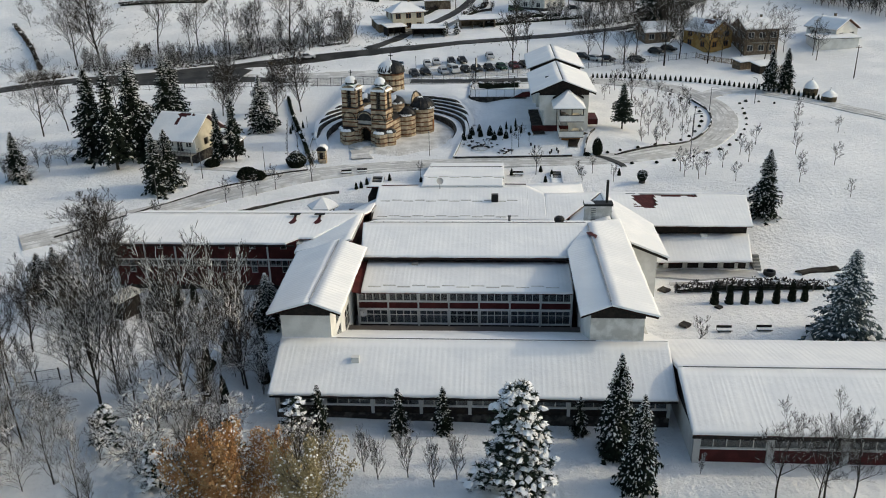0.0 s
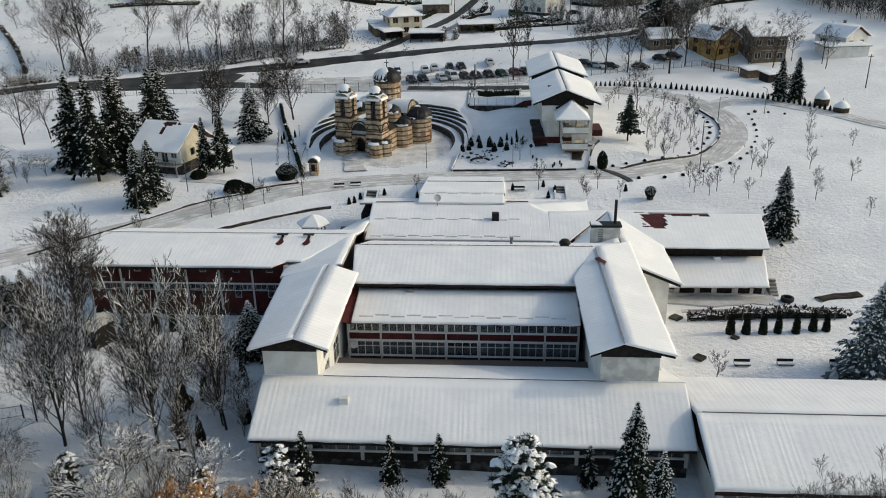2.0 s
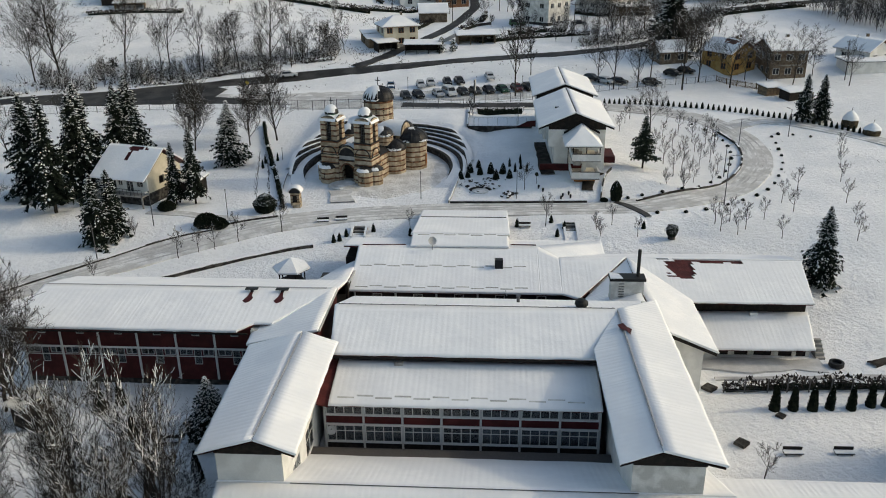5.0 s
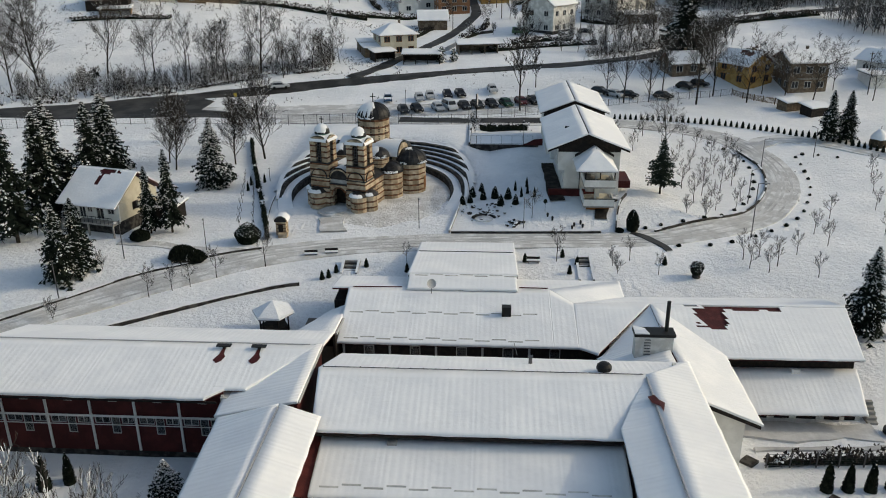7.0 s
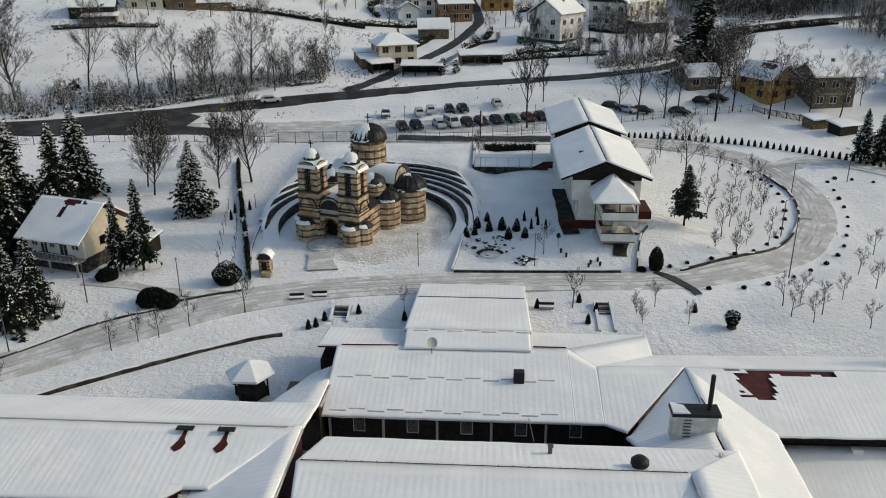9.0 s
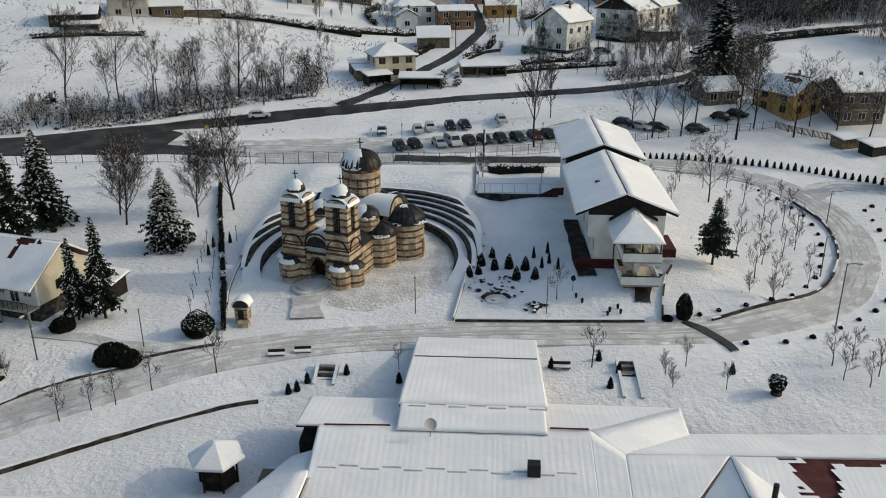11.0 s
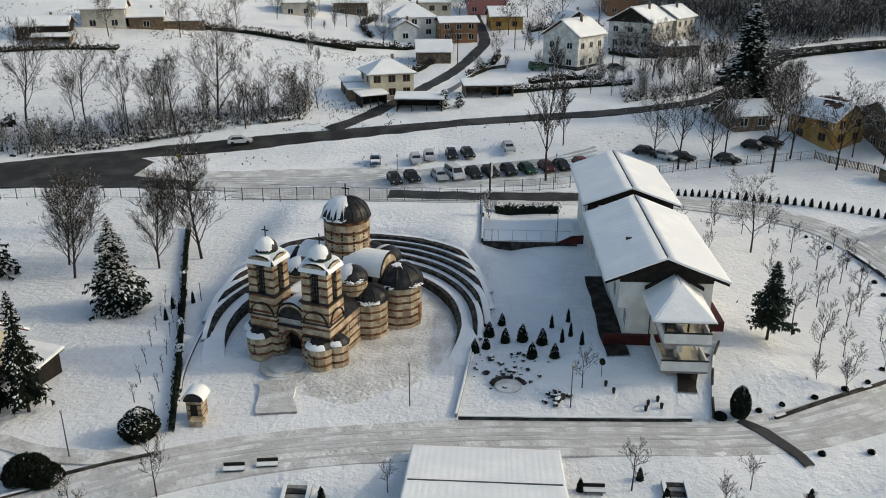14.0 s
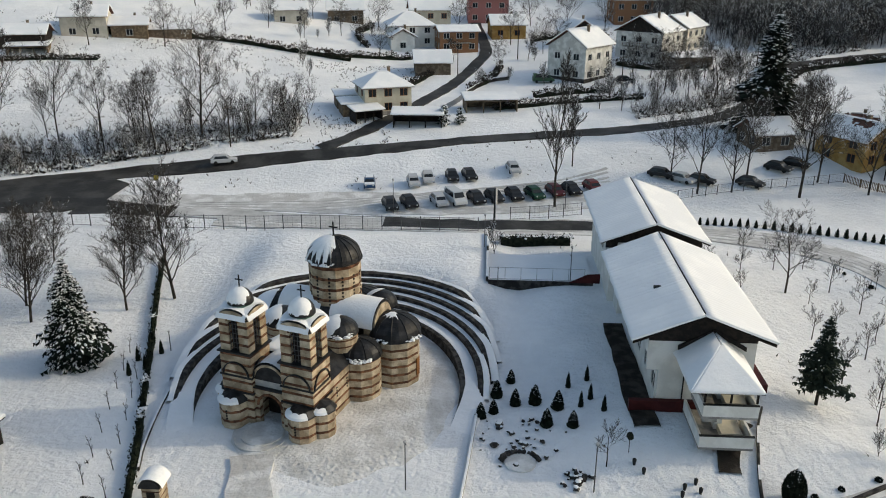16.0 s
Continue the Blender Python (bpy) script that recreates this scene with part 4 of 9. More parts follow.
def rear_hall():
    r = thing("school_hall_wing", "long gabled hall wing with smooth snow roof", "building")
    x0, x1 = -7.6, 3.9
    slope(r, (x1, 110.9, 2.75), (x0, 110.9, 2.75), (x0, 94.4, 5.55), (x1, 94.4, 5.55), seed=51)
    slope(r, (x0 + 0.2, 91.6, 5.25), (x1 - 0.2, 91.6, 5.25), (x1 - 0.2, 94.4, 5.547), (x0 + 0.2, 94.4, 5.547), seed=52, guards=0.9)
    for x in (x0 + 0.3, x1 - 0.5):
        m = Mesh()
        m.add([(x, 92, 0), (x, 110.4, 0), (x, 110.4, 2.5), (x, 94.4, 5.3), (x + 0.2, 92, 0), (x + 0.2, 110.4, 0), (x + 0.2, 110.4, 2.5), (x + 0.2, 94.4, 5.3)],
              [(0, 1, 2, 3), (7, 6, 5, 4), (3, 2, 6, 7), (1, 5, 6, 2), (0, 3, 7, 4)])
        m.out("side_wall", PLASTER_OLD, r)
    b = Mesh()
    b.box(x0 + 0.5, x1 - 0.5, 110.0, 110.3, 0.5, 2.6)
    b.out("end_wall", PLASTER, r)
    g = Mesh()
    g.box(x0 + 0.2, x1 - 0.2, 105.25, 105.31, 3.8, 4.02)
    g.out("ridge_rail", STEEL, r)


def right_hip():
    """The cross-wing roof at the right with the big chimney."""
    r = thing("school_east_wing", "white school wing with an asymmetric snow roof", "building")
    slope(r, (22.5, 72.0, 2.95), (22.7, 83.6, 2.6), (16.8, 84.0, 4.95), (17.3, 72.0, 5.15), seed=61, smat=SNOW, join="b")
    slope(r, (22.7, 83.6, 2.6), (22.6, 84.0, 2.6), (16.85, 90.1, 4.66), (16.8, 84.0, 4.947), seed=61, smat=SNOW, join="ab")
    # the shaded hip towards the rear block
    slope(r, (11.0, 82.3, 2.75), (12.4, 77.3, 4.2), (16.9, 77.3, 5.1), (16.8, 84.0, 4.94), seed=62, snow=0.2, join="a")
    slope(r, (11.3, 82.75, 2.75), (11.0, 82.3, 2.75), (16.8, 84.0, 4.937), (16.85, 90.1, 4.65), seed=62, snow=0.2, join="ab")
    rs = Mesh()
    rs.v = [(16.75, 85.6, 5.02), (16.95, 84.2, 5.2), (17.0, 82.0, 5.22), (17.15, 80.9, 5.24), (17.35, 81.8, 5.15), (17.2, 83.4, 5.14), (17.05, 85.2, 5.0)]
    rs.f = [tuple(range(7))]
    rs.out("bare_patch", RED_SHEET, r, "bare red ridge sheet beside the chimney")
    m = Mesh()
    m.add([(17.2, 72.4, -2.6), (21.4, 72.4, -2.6), (21.4, 72.4, 3.2), (17.2, 72.4, 4.8), (17.2, 72.7, -2.6), (21.4, 72.7, -2.6), (21.4, 72.7, 3.2), (17.2, 72.7, 4.8)],
          [(0, 1, 2, 3), (7, 6, 5, 4), (1, 5, 6, 2), (3, 2, 6, 7), (0, 3, 7, 4)])
    m.out("front_wall", PLASTER, r)
    m = Mesh()
    m.box(21.1, 21.4, 72.7, 84, -2.6, 2.9)
    m.out("side_wall", PLASTER, r)
    t = Mesh()
    t.slab((17.2, 71.9, 5.15), (22.5, 71.9, 2.95), (22.5, 71.99, 2.95), (17.2, 71.99, 5.15), 0.3)
    t.out("bargeboard", FASCIA, r)
    c = thing("chimney_stack", "broad plastered chimney with a steel flue pipe", "chimney")
    b = Mesh()
    b.box(13.75, 17.0, 80.0, 81.2, 3.5, 6.45)
    b.out("shaft", PLASTER_OLD, c)
    k = Mesh()
    k.box(13.6, 17.15, 79.85, 81.35, 6.45, 6.72)
    k.out("cap", BLACK, c)
    s = Mesh()
    s.slab((13.65, 79.9, 6.86), (14.9, 79.9, 6.8), (14.6, 81.0, 6.8), (13.65, 81.3, 6.87), 0.14)
    s.out("snow_patch", SNOW, c)
    p = Mesh()
    p.tube((16.45, 80.7, 6.7), (16.45, 80.7, 9.55), 0.17, 0.17, 10)
    p.out("flue_pipe", BLACK, c, "black steel flue pipe")
    l = Mesh()
    for i in range(9):
        l.box(14.5, 15.05, 79.88, 79.97, 3.9 + 0.28 * i, 3.95 + 0.28 * i)
    l.out("ladder_rungs", STEEL, c)


def workshop():
    r = thing("workshop_block", "low white workshop with dark doors under two snowy roofs", "building")
    slope(r, (22.6, 83.6, 2.5), (35.6, 84.4, 2.15), (36.6, 92.0, 3.75), (16.9, 90.2, 4.63), seed=71, bare=[('xy', 21.0, 24.0, 86.6, 91.0), ('xy', 18.6, 29.0, 90.1, 91.5)])
    slope(r, (36.6, 97.0, 2.4), (14.5, 95.3, 2.9), (9.4, 89.95, 4.6), (36.6, 92.0, 3.747), seed=72)
    w = Mesh()
    w.box(22.0, 35.2, 85.2, 85.4, -1, 2.2)
    w.out("upper_wall", FASCIA, r)
    slope(r, (22.8, 79.6, -0.85), (34.6, 79.9, -0.85), (35.4, 85.1, 0.75), (22.2, 84.9, 0.75), seed=73)
    hv = Mesh()
    hv.box(29.2, 30.0, 84.2, 84.6, 0.4, 1.1)
    hv.out("roof_vent", PLASTER, r, "small pale roof vent")
    holes = [(0.7, 0.9, 1.3, 1.7), (1.9, 0, 3.7, 2.05), (4.3, 0, 5.7, 2.05), (6.3, 0, 8.1, 2.05), (8.8, 0, 10.2, 2.05), (10.6, 0, 11.6, 2.05)]
    m = Mesh()
    wall(m, (22.9, 81.6), (1, 0), 12.0, -3.2, -0.9, 0.25, holes)
    m.out("front_wall", PLASTER_OLD, r)
    for u0, v0, u1, v1 in holes[1:]:
        d = Mesh()
        d.box(22.9 + u0, 22.9 + u1, 81.68, 81.76, -3.2, -3.2 + v1)
        d.box(22.9 + (u0 + u1) / 2 - 0.03, 22.9 + (u0 + u1) / 2 + 0.03, 81.64, 81.68, -3.2, -3.2 + v1)
        d.out("door", FASCIA, r, "dark brown double door")
    k = Mesh()
    k.box(23.0, 35.0, 82.5, 86.5, -3.2, -0.6)
    k.out("interior_core", INTERIOR, r)
    for i in range(7):
        g = Mesh()
        g.box(35.4, 36.3, 80.2 + 0.4 * i, 80.6 + 0.4 * i, -3.3, -2.9 + 0.3 * i)
        g.out("stair_step", CONCRETE, r)


def gym():
    r = thing("gymnasium", "long gymnasium with red lower wall and deep snow roof", "building")
    x0, x1 = 18.75, 62
    ye, yr, yb = 40.6, 47.4, 56.5
    ze, zr = 0.85, 2.75
    slope(r, (x0, ye, ze), (x1, ye, ze), (x1, yr, zr), (x0, yr, zr), snow=0.34, seed=81)
    slope(r, (x1, yb, 0.5), (x0, yb, 0.5), (x0, yr, zr - 0.003), (x1, yr, zr - 0.003), snow=0.34, seed=82)
    yw = 41.3
    n, step = 7, 5.95
    X = x0 + 0.55
    ribbon_facade(r, X, X + n * step, yw, -2.7, -0.95, 0.35, 0.72, n, 5, RED_PANEL, band_mat=FASCIA, pil=0.55, proud=0.2)
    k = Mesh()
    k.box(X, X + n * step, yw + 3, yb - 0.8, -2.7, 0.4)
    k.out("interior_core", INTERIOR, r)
    e = Mesh()
    e.box(x0 + 0.3, x0 + 0.55, yw, yb - 0.7, -2.7, 0.6)
    e.out("end_wall", PLASTER, r)
    gable(r, (x0 + 0.1, ye + 0.1, ze - 0.1), (x0 + 0.1, yb, 0.45), (x0 + 0.1, yr, zr - 0.1), (0.2, 0, 0), FASCIA)
    g = Mesh()
    g.box(x0, x1, ye - 0.04, ye + 0.06, ze - 0.42, ze - 0.14)
    g.out("gutter_board", FASCIA, r)
    h = Mesh()
    h.box(x0 + 0.4, x1, yr - 0.025, yr + 0.025, zr + 0.33, zr + 0.38)
    h.out("ridge_rail", STEEL, r)


front_wing()
side_wing(-1)
side_wing(1)
court_block()
rear_left_wing()
red_wing()
rear_block()
rear_hall()
right_hip()
workshop()
gym()


# ---- church ----
def courses(stone, brick, make, z0, z1, sh=0.56, bh=0.25):
    """Alternating stone and brick courses; make(mesh, z0, z1, inset) adds one course."""
    z, k = z0, 0
    while z < z1 - 1e-3:
        h = min(sh if k % 2 == 0 else bh, z1 - z)
        make(stone if k % 2 == 0 else brick, z, z + h, 0.0 if k % 2 == 0 else 0.02)
        z += h
        k += 1


def cross_on(parent, x, y, z, s=1.0):
    m = Mesh()
    m.box(x - 0.05 * s, x + 0.05 * s, y - 0.03, y + 0.03, z, z + 1.15 * s)
    m.box(x - 0.36 * s, x + 0.36 * s, y - 0.03, y + 0.03, z + 0.68 * s, z + 0.78 * s)
    m.ball((x, y, z + 0.02), 0.13 * s, random.Random(1), 0, 1.0, 8, 5)
    m.out("roof_cross", BLACK, parent, "dark metal cross")


def dome(parent, x, y, z, r, h, mat, snow=(1.2, 5.0), ribs=0, cover=0.7, n=24, streak=0.28):
    prof = [(r * math.cos(a), z + h * math.sin(a)) for a in np.linspace(0, 1.53, 9)]
    m = Mesh()
    m.revolve(prof, x, y, n)
    for i in range(ribs):
        a = 2 * math.pi * i / ribs
        pts = [(x + (q[0] + 0.02) * math.cos(a), y + (q[0] + 0.02) * math.sin(a), q[1] + 0.02) for q in prof]
        for p, q in zip(pts, pts[1:]):
            m.tube(p, q, 0.035, 0.035, 4, False)
    d = m.out("dome", mat, parent, smooth=False)
    s = Mesh()
    # snow lies on the shaded side, ragged at its edge
    k = 40
    a0, a1 = snow
    rows = []
    for i in range(k + 1):
        a = a0 + (a1 - a0) * i / k
        lo = (1.53 * (1 - cover)) + streak * (noise.noise((i * (1.15 if streak > 1 else 0.62), x, y)) + 0.1) + 3.2 * max(0, abs(i / k - 0.5) * 2 - 0.6 - 0.3 * noise.noise((x, y, i * 0.2)))
        rows.append([((r * math.cos(b) + 0.07 * math.cos(b)) * math.cos(a) + x, (r * math.cos(b) + 0.07 * math.cos(b)) * math.sin(a) + y, z + h * math.sin(b) + 0.08)
                     for b in np.linspace(min(1.4, max(0.02, lo)), 1.55, 6)])
    s.v = [p for row in rows for p in row]
    for i in range(k):
        for j in range(5):
            q = i * 6 + j
            s.f.append((q, q + 6, q + 7, q + 1))
    s.out("dome_snow", SNOW, d, "ragged snow on the dome", smooth=True)
    return d


def barrel(parent, x0, x1, y0, y1, z, rise, along="y", mat=None, snow=True, seed=0, n=12, part_arc=(0.0, 1.0), name="barrel_roof"):
    """A half-round vault roof over a rectangle."""
    m, s = Mesh(), Mesh()
    prof = []
    for i in range(n + 1):
        a = math.pi * i / n
        prof.append((-math.cos(a), math.sin(a) * rise))
    for mm, lift, lo, hi in ((m, 0, 0.0, 1.0), (s, 0.16, *part_arc)):
        if mm is s and not snow:
            continue
        pr = [(u, v) for k, (u, v) in enumerate(prof) if lo - 1e-6 <= k / n <= hi + 1e-6]
        steps = 8
        for k in range(steps + 1):
            t = k / steps
            for u, v in pr:
                wob = (noise.noise((u * 3 + seed, t * 5, 2)) * 0.06) if lift else 0
                if along == "y":
                    cx, hw = (x0 + x1) / 2, (x1 - x0) / 2 + lift
                    mm.v.append((cx + u * hw, y0 + (y1 - y0) * t, z + v + lift * max(0.2, math.sin(math.acos(max(-1, min(1, u))))) + wob))
                else:
                    cy, hw = (y0 + y1) / 2, (y1 - y0) / 2 + lift
                    mm.v.append((x0 + (x1 - x0) * t, cy + u * hw, z + v + lift * max(0.2, math.sin(math.acos(max(-1, min(1, u))))) + wob))
        c = len(pr)
        for k in range(steps):
            for i in range(c - 1):
                a = k * c + i
                f = (a, a + c, a + c + 1, a + 1)
                mm.f.append(f if along == "y" else f[::-1])
        if mm is m:
            mm.f += [tuple(range(c)), tuple(range(steps * c, steps * c + c))]
    r = m.out(name, mat or LEAD, parent)
    if snow:
        s.out("roof_snow", SNOW, r, "snow on the vault", smooth=True)
    return r


def arch_face(m, cx, y, z, r, t, thick=0.12, n=14, along="x"):
    """A half-round ring on a vertical face."""
    for i in range(n):
        a, b = math.pi * i / n, math.pi * (i + 1) / n
        pts = []
        for rr in (r, r + t):
            for an in (a, b):
                pts.append((rr * math.cos(an), rr * math.sin(an)))
        q = [pts[0], pts[1], pts[3], pts[2]]
        if along == "x":
            f = [(cx + u, y, z + v) for u, v in q] + [(cx + u, y + thick, z + v) for u, v in q]
        else:
            f = [(y, cx + u, z + v) for u, v in q] + [(y + thick, cx + u, z + v) for u, v in q]
        m.add(f, [(0, 1, 2, 3), (7, 6, 5, 4), (0, 4, 5, 1), (3, 2, 6, 7), (0, 3, 7, 4), (1, 5, 6, 2)])


def half_disc(m, cx, y, z, r, thick, n=14, along="x"):
    pts = [(r * math.cos(math.pi * i / n), r * math.sin(math.pi * i / n)) for i in range(n + 1)]
    if along == "x":
        vs = [(cx + u, y, z + v) for u, v in pts] + [(cx + u, y + thick, z + v) for u, v in pts]
    else:
        vs = [(y, cx + u, z + v) for u, v in pts] + [(y + thick, cx + u, z + v) for u, v in pts]
    k = n + 1
    m.add(vs, [tuple(range(k)), tuple(range(2 * k - 1, k - 1, -1))] + [(i, k + i, k + (i + 1) % k, (i + 1) % k) for i in range(k)])


def eave_snow(parent, cx, cy, r, z, a0, a1, seed):
    """Slipped snow hanging on in lumps along a round eave."""
    rng = random.Random(seed)
    m = Mesh()
    for i in range(int((a1 - a0) * r / 0.06)):
        a = rng.uniform(a0, a1)
        q = r * rng.uniform(0.84, 1.03)
        m.ball((cx + q * math.cos(a), cy + q * math.sin(a), z + 0.12 + (r - q) * 0.9), rng.uniform(0.1, 0.24), rng, 0.35, 0.4, 7, 4)
    m.out("eave_snow", SNOW, parent, "lumps of slipped snow", smooth=True)["kind"] = "stuff"


def tower(parent, cx, cy):
    t = new("bell_tower")
    t.parent = parent
    st, br, led = Mesh(), Mesh(), Mesh()
    h = 1.45

    def body(m, a, b, i):
        m.box(cx - h + i, cx + h - i, cy - h + i, cy + h - i, a, b)
    courses(st, br, body, 0, 6.5)
    for z, o in ((2.9, 0.10), (4.35, 0.10), (6.5, 0.16)):
        led.box(cx - h - o, cx + h + o, cy - h - o, cy + h + o, z, z + 0.13)
    b = 1.36
    w = 0.46

    def pier(m, a, c, i):
        for sx in (-1, 1):
            for sy in (-1, 1):
                x0, x1 = sorted((cx + sx * (b - i), cx + sx * w))
                y0, y1 = sorted((cy + sy * (b - i), cy + sy * w))
                m.box(x0, x1, y0, y1, a, c)
    courses(st, br, pier, 6.63, 9.55)

    def head(m, a, c, i):
        m.box(cx - b + i, cx + b - i, cy - b + i, cy + b - i, a, c)
    courses(st, br, head, 9.55, 9.75)
    for s in (-1, 1):
        arch_face(br, cx, cy + s * (b + 0.001) - (0.05 if s < 0 else 0), 9.3, 0.46, 0.16, 0.05)
    hood = Mesh()
    for s in (-1, 1):
        arch_face(hood, cx, cy + (-h - 0.16 if s < 0 else h - 0.1), 4.48, 1.18, 0.09, 0.22)
        arch_face(hood, cy, cx + (-h - 0.16 if s < 0 else h - 0.1), 4.48, 1.18, 0.09, 0.22, along="y")
    hood.out("arched_hood", LEAD, t, "dark sheet-metal arched hood")
    st.out("stone_walling", STONE, t, "pale tan stone courses")
    br.out("brick_banding", BRICK, t, "red-brown brick courses")
    led.out("string_course", LEAD, t)
    core = Mesh()
    core.box(cx - 0.9, cx + 0.9, cy - 0.9, cy + 0.9, 6.6, 9.56)
    core.out("bell_chamber", FASCIA, t)
    for dx, dy in ((0, -1), (1, 0), (0, 1), (-1, 0)):
        g = Mesh()
        px, py = cx + dx * (b - 0.18), cy + dy * (b - 0.18)
        for k in (-0.46, -0.17, 0.13, 0.43):
            if dx:
                g.box(px - 0.02, px + 0.02, py + k, py + k + 0.035, 6.7, 9.55)
            else:
                g.box(px + k, px + k + 0.035, py - 0.02, py + 0.02, 6.7, 9.55)
        for z in np.arange(6.9, 9.5, 0.42):
            if dx:
                g.box(px - 0.02, px + 0.02, py - 0.46, py + 0.46, z, z + 0.035)
            else:
                g.box(px - 0.46, px + 0.46, py - 0.02, py + 0.02, z, z + 0.035)
        g.out("window_grille", STEEL, t)
    # rounded pediments on all four sides, under snow
    r0 = 9.55
    barrel(t, cx - b - 0.12, cx + b + 0.12, cy - b - 0.05, cy + b + 0.05, r0, 0.75, "y", LEAD, True, cx)
    barrel(t, cx - b - 0.05, cx + b + 0.05, cy - b - 0.12, cy + b + 0.12, r0, 0.74, "x", LEAD, True, cx + 3)
    fm = Mesh()
    for s in (-1, 1):
        half_disc(fm, cx, cy + s * (b + 0.06) - 0.03, r0, b + 0.04, 0.06, along="x")
        half_disc(fm, cy, cx + s * (b + 0.06) - 0.03, r0, b + 0.04, 0.06, along="y")
    fm.v = [(x, y, r0 + (z - r0) * 0.52) for x, y, z in fm.v]
    fm.out("pediment", STONE, t)
    d = Mesh()
    d.revolve([(0.98, 9.9), (0.98, 10.5), (1.08, 10.55)], cx, cy, 16)
    d.out("drum", COPPER, t, "green copper drum")
    dome(t, cx, cy, 10.55, 1.08, 1.25, LEAD, (2.3, 6.6), 0, 0.93)
    cross_on(t, cx, cy, 11.75)
    return t


def lobe(parent, cx, cy, r, h, n=10):
    t = new("porch_lobe")
    t.parent = parent
    st, br = Mesh(), Mesh()
    courses(st, br, lambda m, a, b, i: m.revolve([(r - i, a), (r - i, b)], cx, cy, n), 0, h, 0.6, 0.25)
    st.out("stone_walling", STONE, t)
    br.out("brick_banding", BRICK, t)
    ro = Mesh()
    ro.revolve([(r + 0.14, h), (r + 0.12, h + 0.1), (r * 0.75, h + 0.5), (0.05, h + 0.75)], cx, cy, n)
    ro.out("lobe_roof", LEAD, t)
    s = Mesh()
    s.revolve([(r + 0.18, h + 0.06), (r + 0.1, h + 0.24), (r * 0.7, h + 0.5)], cx, cy, n, 3.3, 5.6, close=False)
    s.out("roof_snow", SNOW, t)
    w = Mesh()
    for k in range(4):
        w.tube((cx, cy - r - 0.03, h * 0.42 + 0.24 * k), (cx, cy - r + 0.05, h * 0.42 + 0.24 * k), 0.085, 0.085, 6)
    w.out("slit_window", FASCIA, t)
    return t


def church():
    c = thing("church", "striped tan stone and brick church with snowy dark domes", "church", at=pose(-20.1, 126.5, 2.2, 0, 0, -18))
    tower(c, -2.87, 0)
    tower(c, 2.87, 0)
    for s in (-1, 1):
        lobe(c, s * 3.25, -1.55, 1.2, 2.35)
        lobe(c, s * 4.35, -0.35, 1.15, 2.4)
    # entrance front between the towers
    st, br = Mesh(), Mesh()

    def jamb(side):
        def course(m, a, b, i):
            # the opening narrows under its round head
            n = 1 if b <= 2.0 else 3
            for k in range(n):
                c0, c1 = a + (b - a) * k / n, a + (b - a) * (k + 1) / n
                w = 1.02 if c1 <= 2.0 else math.sqrt(max(0.0, 1.02 ** 2 - ((c0 + c1) / 2 - 1.95) ** 2))
                m.box(*sorted((side * 1.42, side * w)), -1.2 + i, -0.7, c0, c1)
        js, jb = Mesh(), Mesh()
        courses(js, jb, course, 0, 2.0, 0.6, 0.24)
        courses(js, jb, course, 2.0, 3.05, 0.5, 0.2)
        js.out("jamb_stone", STONE, c)
        jb.out("jamb_brick", BRICK, c)
    jamb(-1)
    jamb(1)
    courses(st, br, lambda m, a, b, i: m.box(-1.42, 1.42, -1.2 + i, -0.7, a, b), 3.05, 3.55, 0.34, 0.16)
    arch_face(br, 0, -1.26, 1.95, 1.02, 0.22, 0.07)
    st.out("entrance_stone", STONE, c)
    br.out("entrance_brick", BRICK, c)
    d = Mesh()
    d.box(-1.42, 1.42, 0.7, 0.78, 0, 3.5)
    d.box(-0.03, 0.03, 0.66, 0.7, 0, 3.0)
    d.out("door", FASCIA, c, "dark wooden double door deep in the porch")
    d = Mesh()
    d.box(-1.42, 1.42, -0.7, 0.7, 3.3, 3.5)
    d.out("porch_ceiling", FASCIA, c)
    d = Mesh()
    d.box(-1.5, 1.5, -1.36, -0.72, 3.55, 3.66)
    d.out("porch_ledge", LEAD, c)
    ty = Mesh()
    half_disc(ty, 0, -1.02, 4.2, 1.42, 0.2)
    ty.box(-1.4, 1.4, -1.018, -0.5, 3.67, 4.2)
    ty.out("tympanum", TYMPANUM, c, "plain grey tympanum")
    ring = Mesh()
    arch_face(ring, 0, -1.1, 4.2, 1.38, 0.2, 0.3)
    ring.out("front_arch", STONE, c)
    barrel(c, -1.55, 1.55, -1.05, 5.0, 4.25, 1.6, "y", LEAD, True, 1.0)
    # nave
    st, br = Mesh(), Mesh()
    courses(st, br, lambda m, a, b, i: m.box(-4.3 + i, 4.3 - i, 1.0 + i, 15.0 - i, a, b), 0, 4.1)
    st.out("nave_stone", STONE, c)
    br.out("nave_brick", BRICK, c)
    ro = Mesh()
    ro.add([(-4.5, 1.4, 4.1), (4.5, 1.4, 4.1), (4.5, 15.2, 4.1), (-4.5, 15.2, 4.1), (-2.0, 1.4, 5.6), (2.0, 1.4, 5.6), (2.0, 15.2, 5.6), (-2.0, 15.2, 5.6)],
           [(0, 1, 5, 4), (1, 2, 6, 5), (2, 3, 7, 6), (3, 0, 4, 7), (4, 5, 6, 7), (3, 2, 1, 0)])
    ro.out("nave_roof", LEAD, c, "dark sheet-metal nave roof")
    snow_cover(c, (-4.5, 14.8, 4.15), (-4.5, 1.6, 4.15), (-2.0, 1.6, 5.65), (-2.0, 14.8, 5.65), 0.14, SNOW, seed=5)
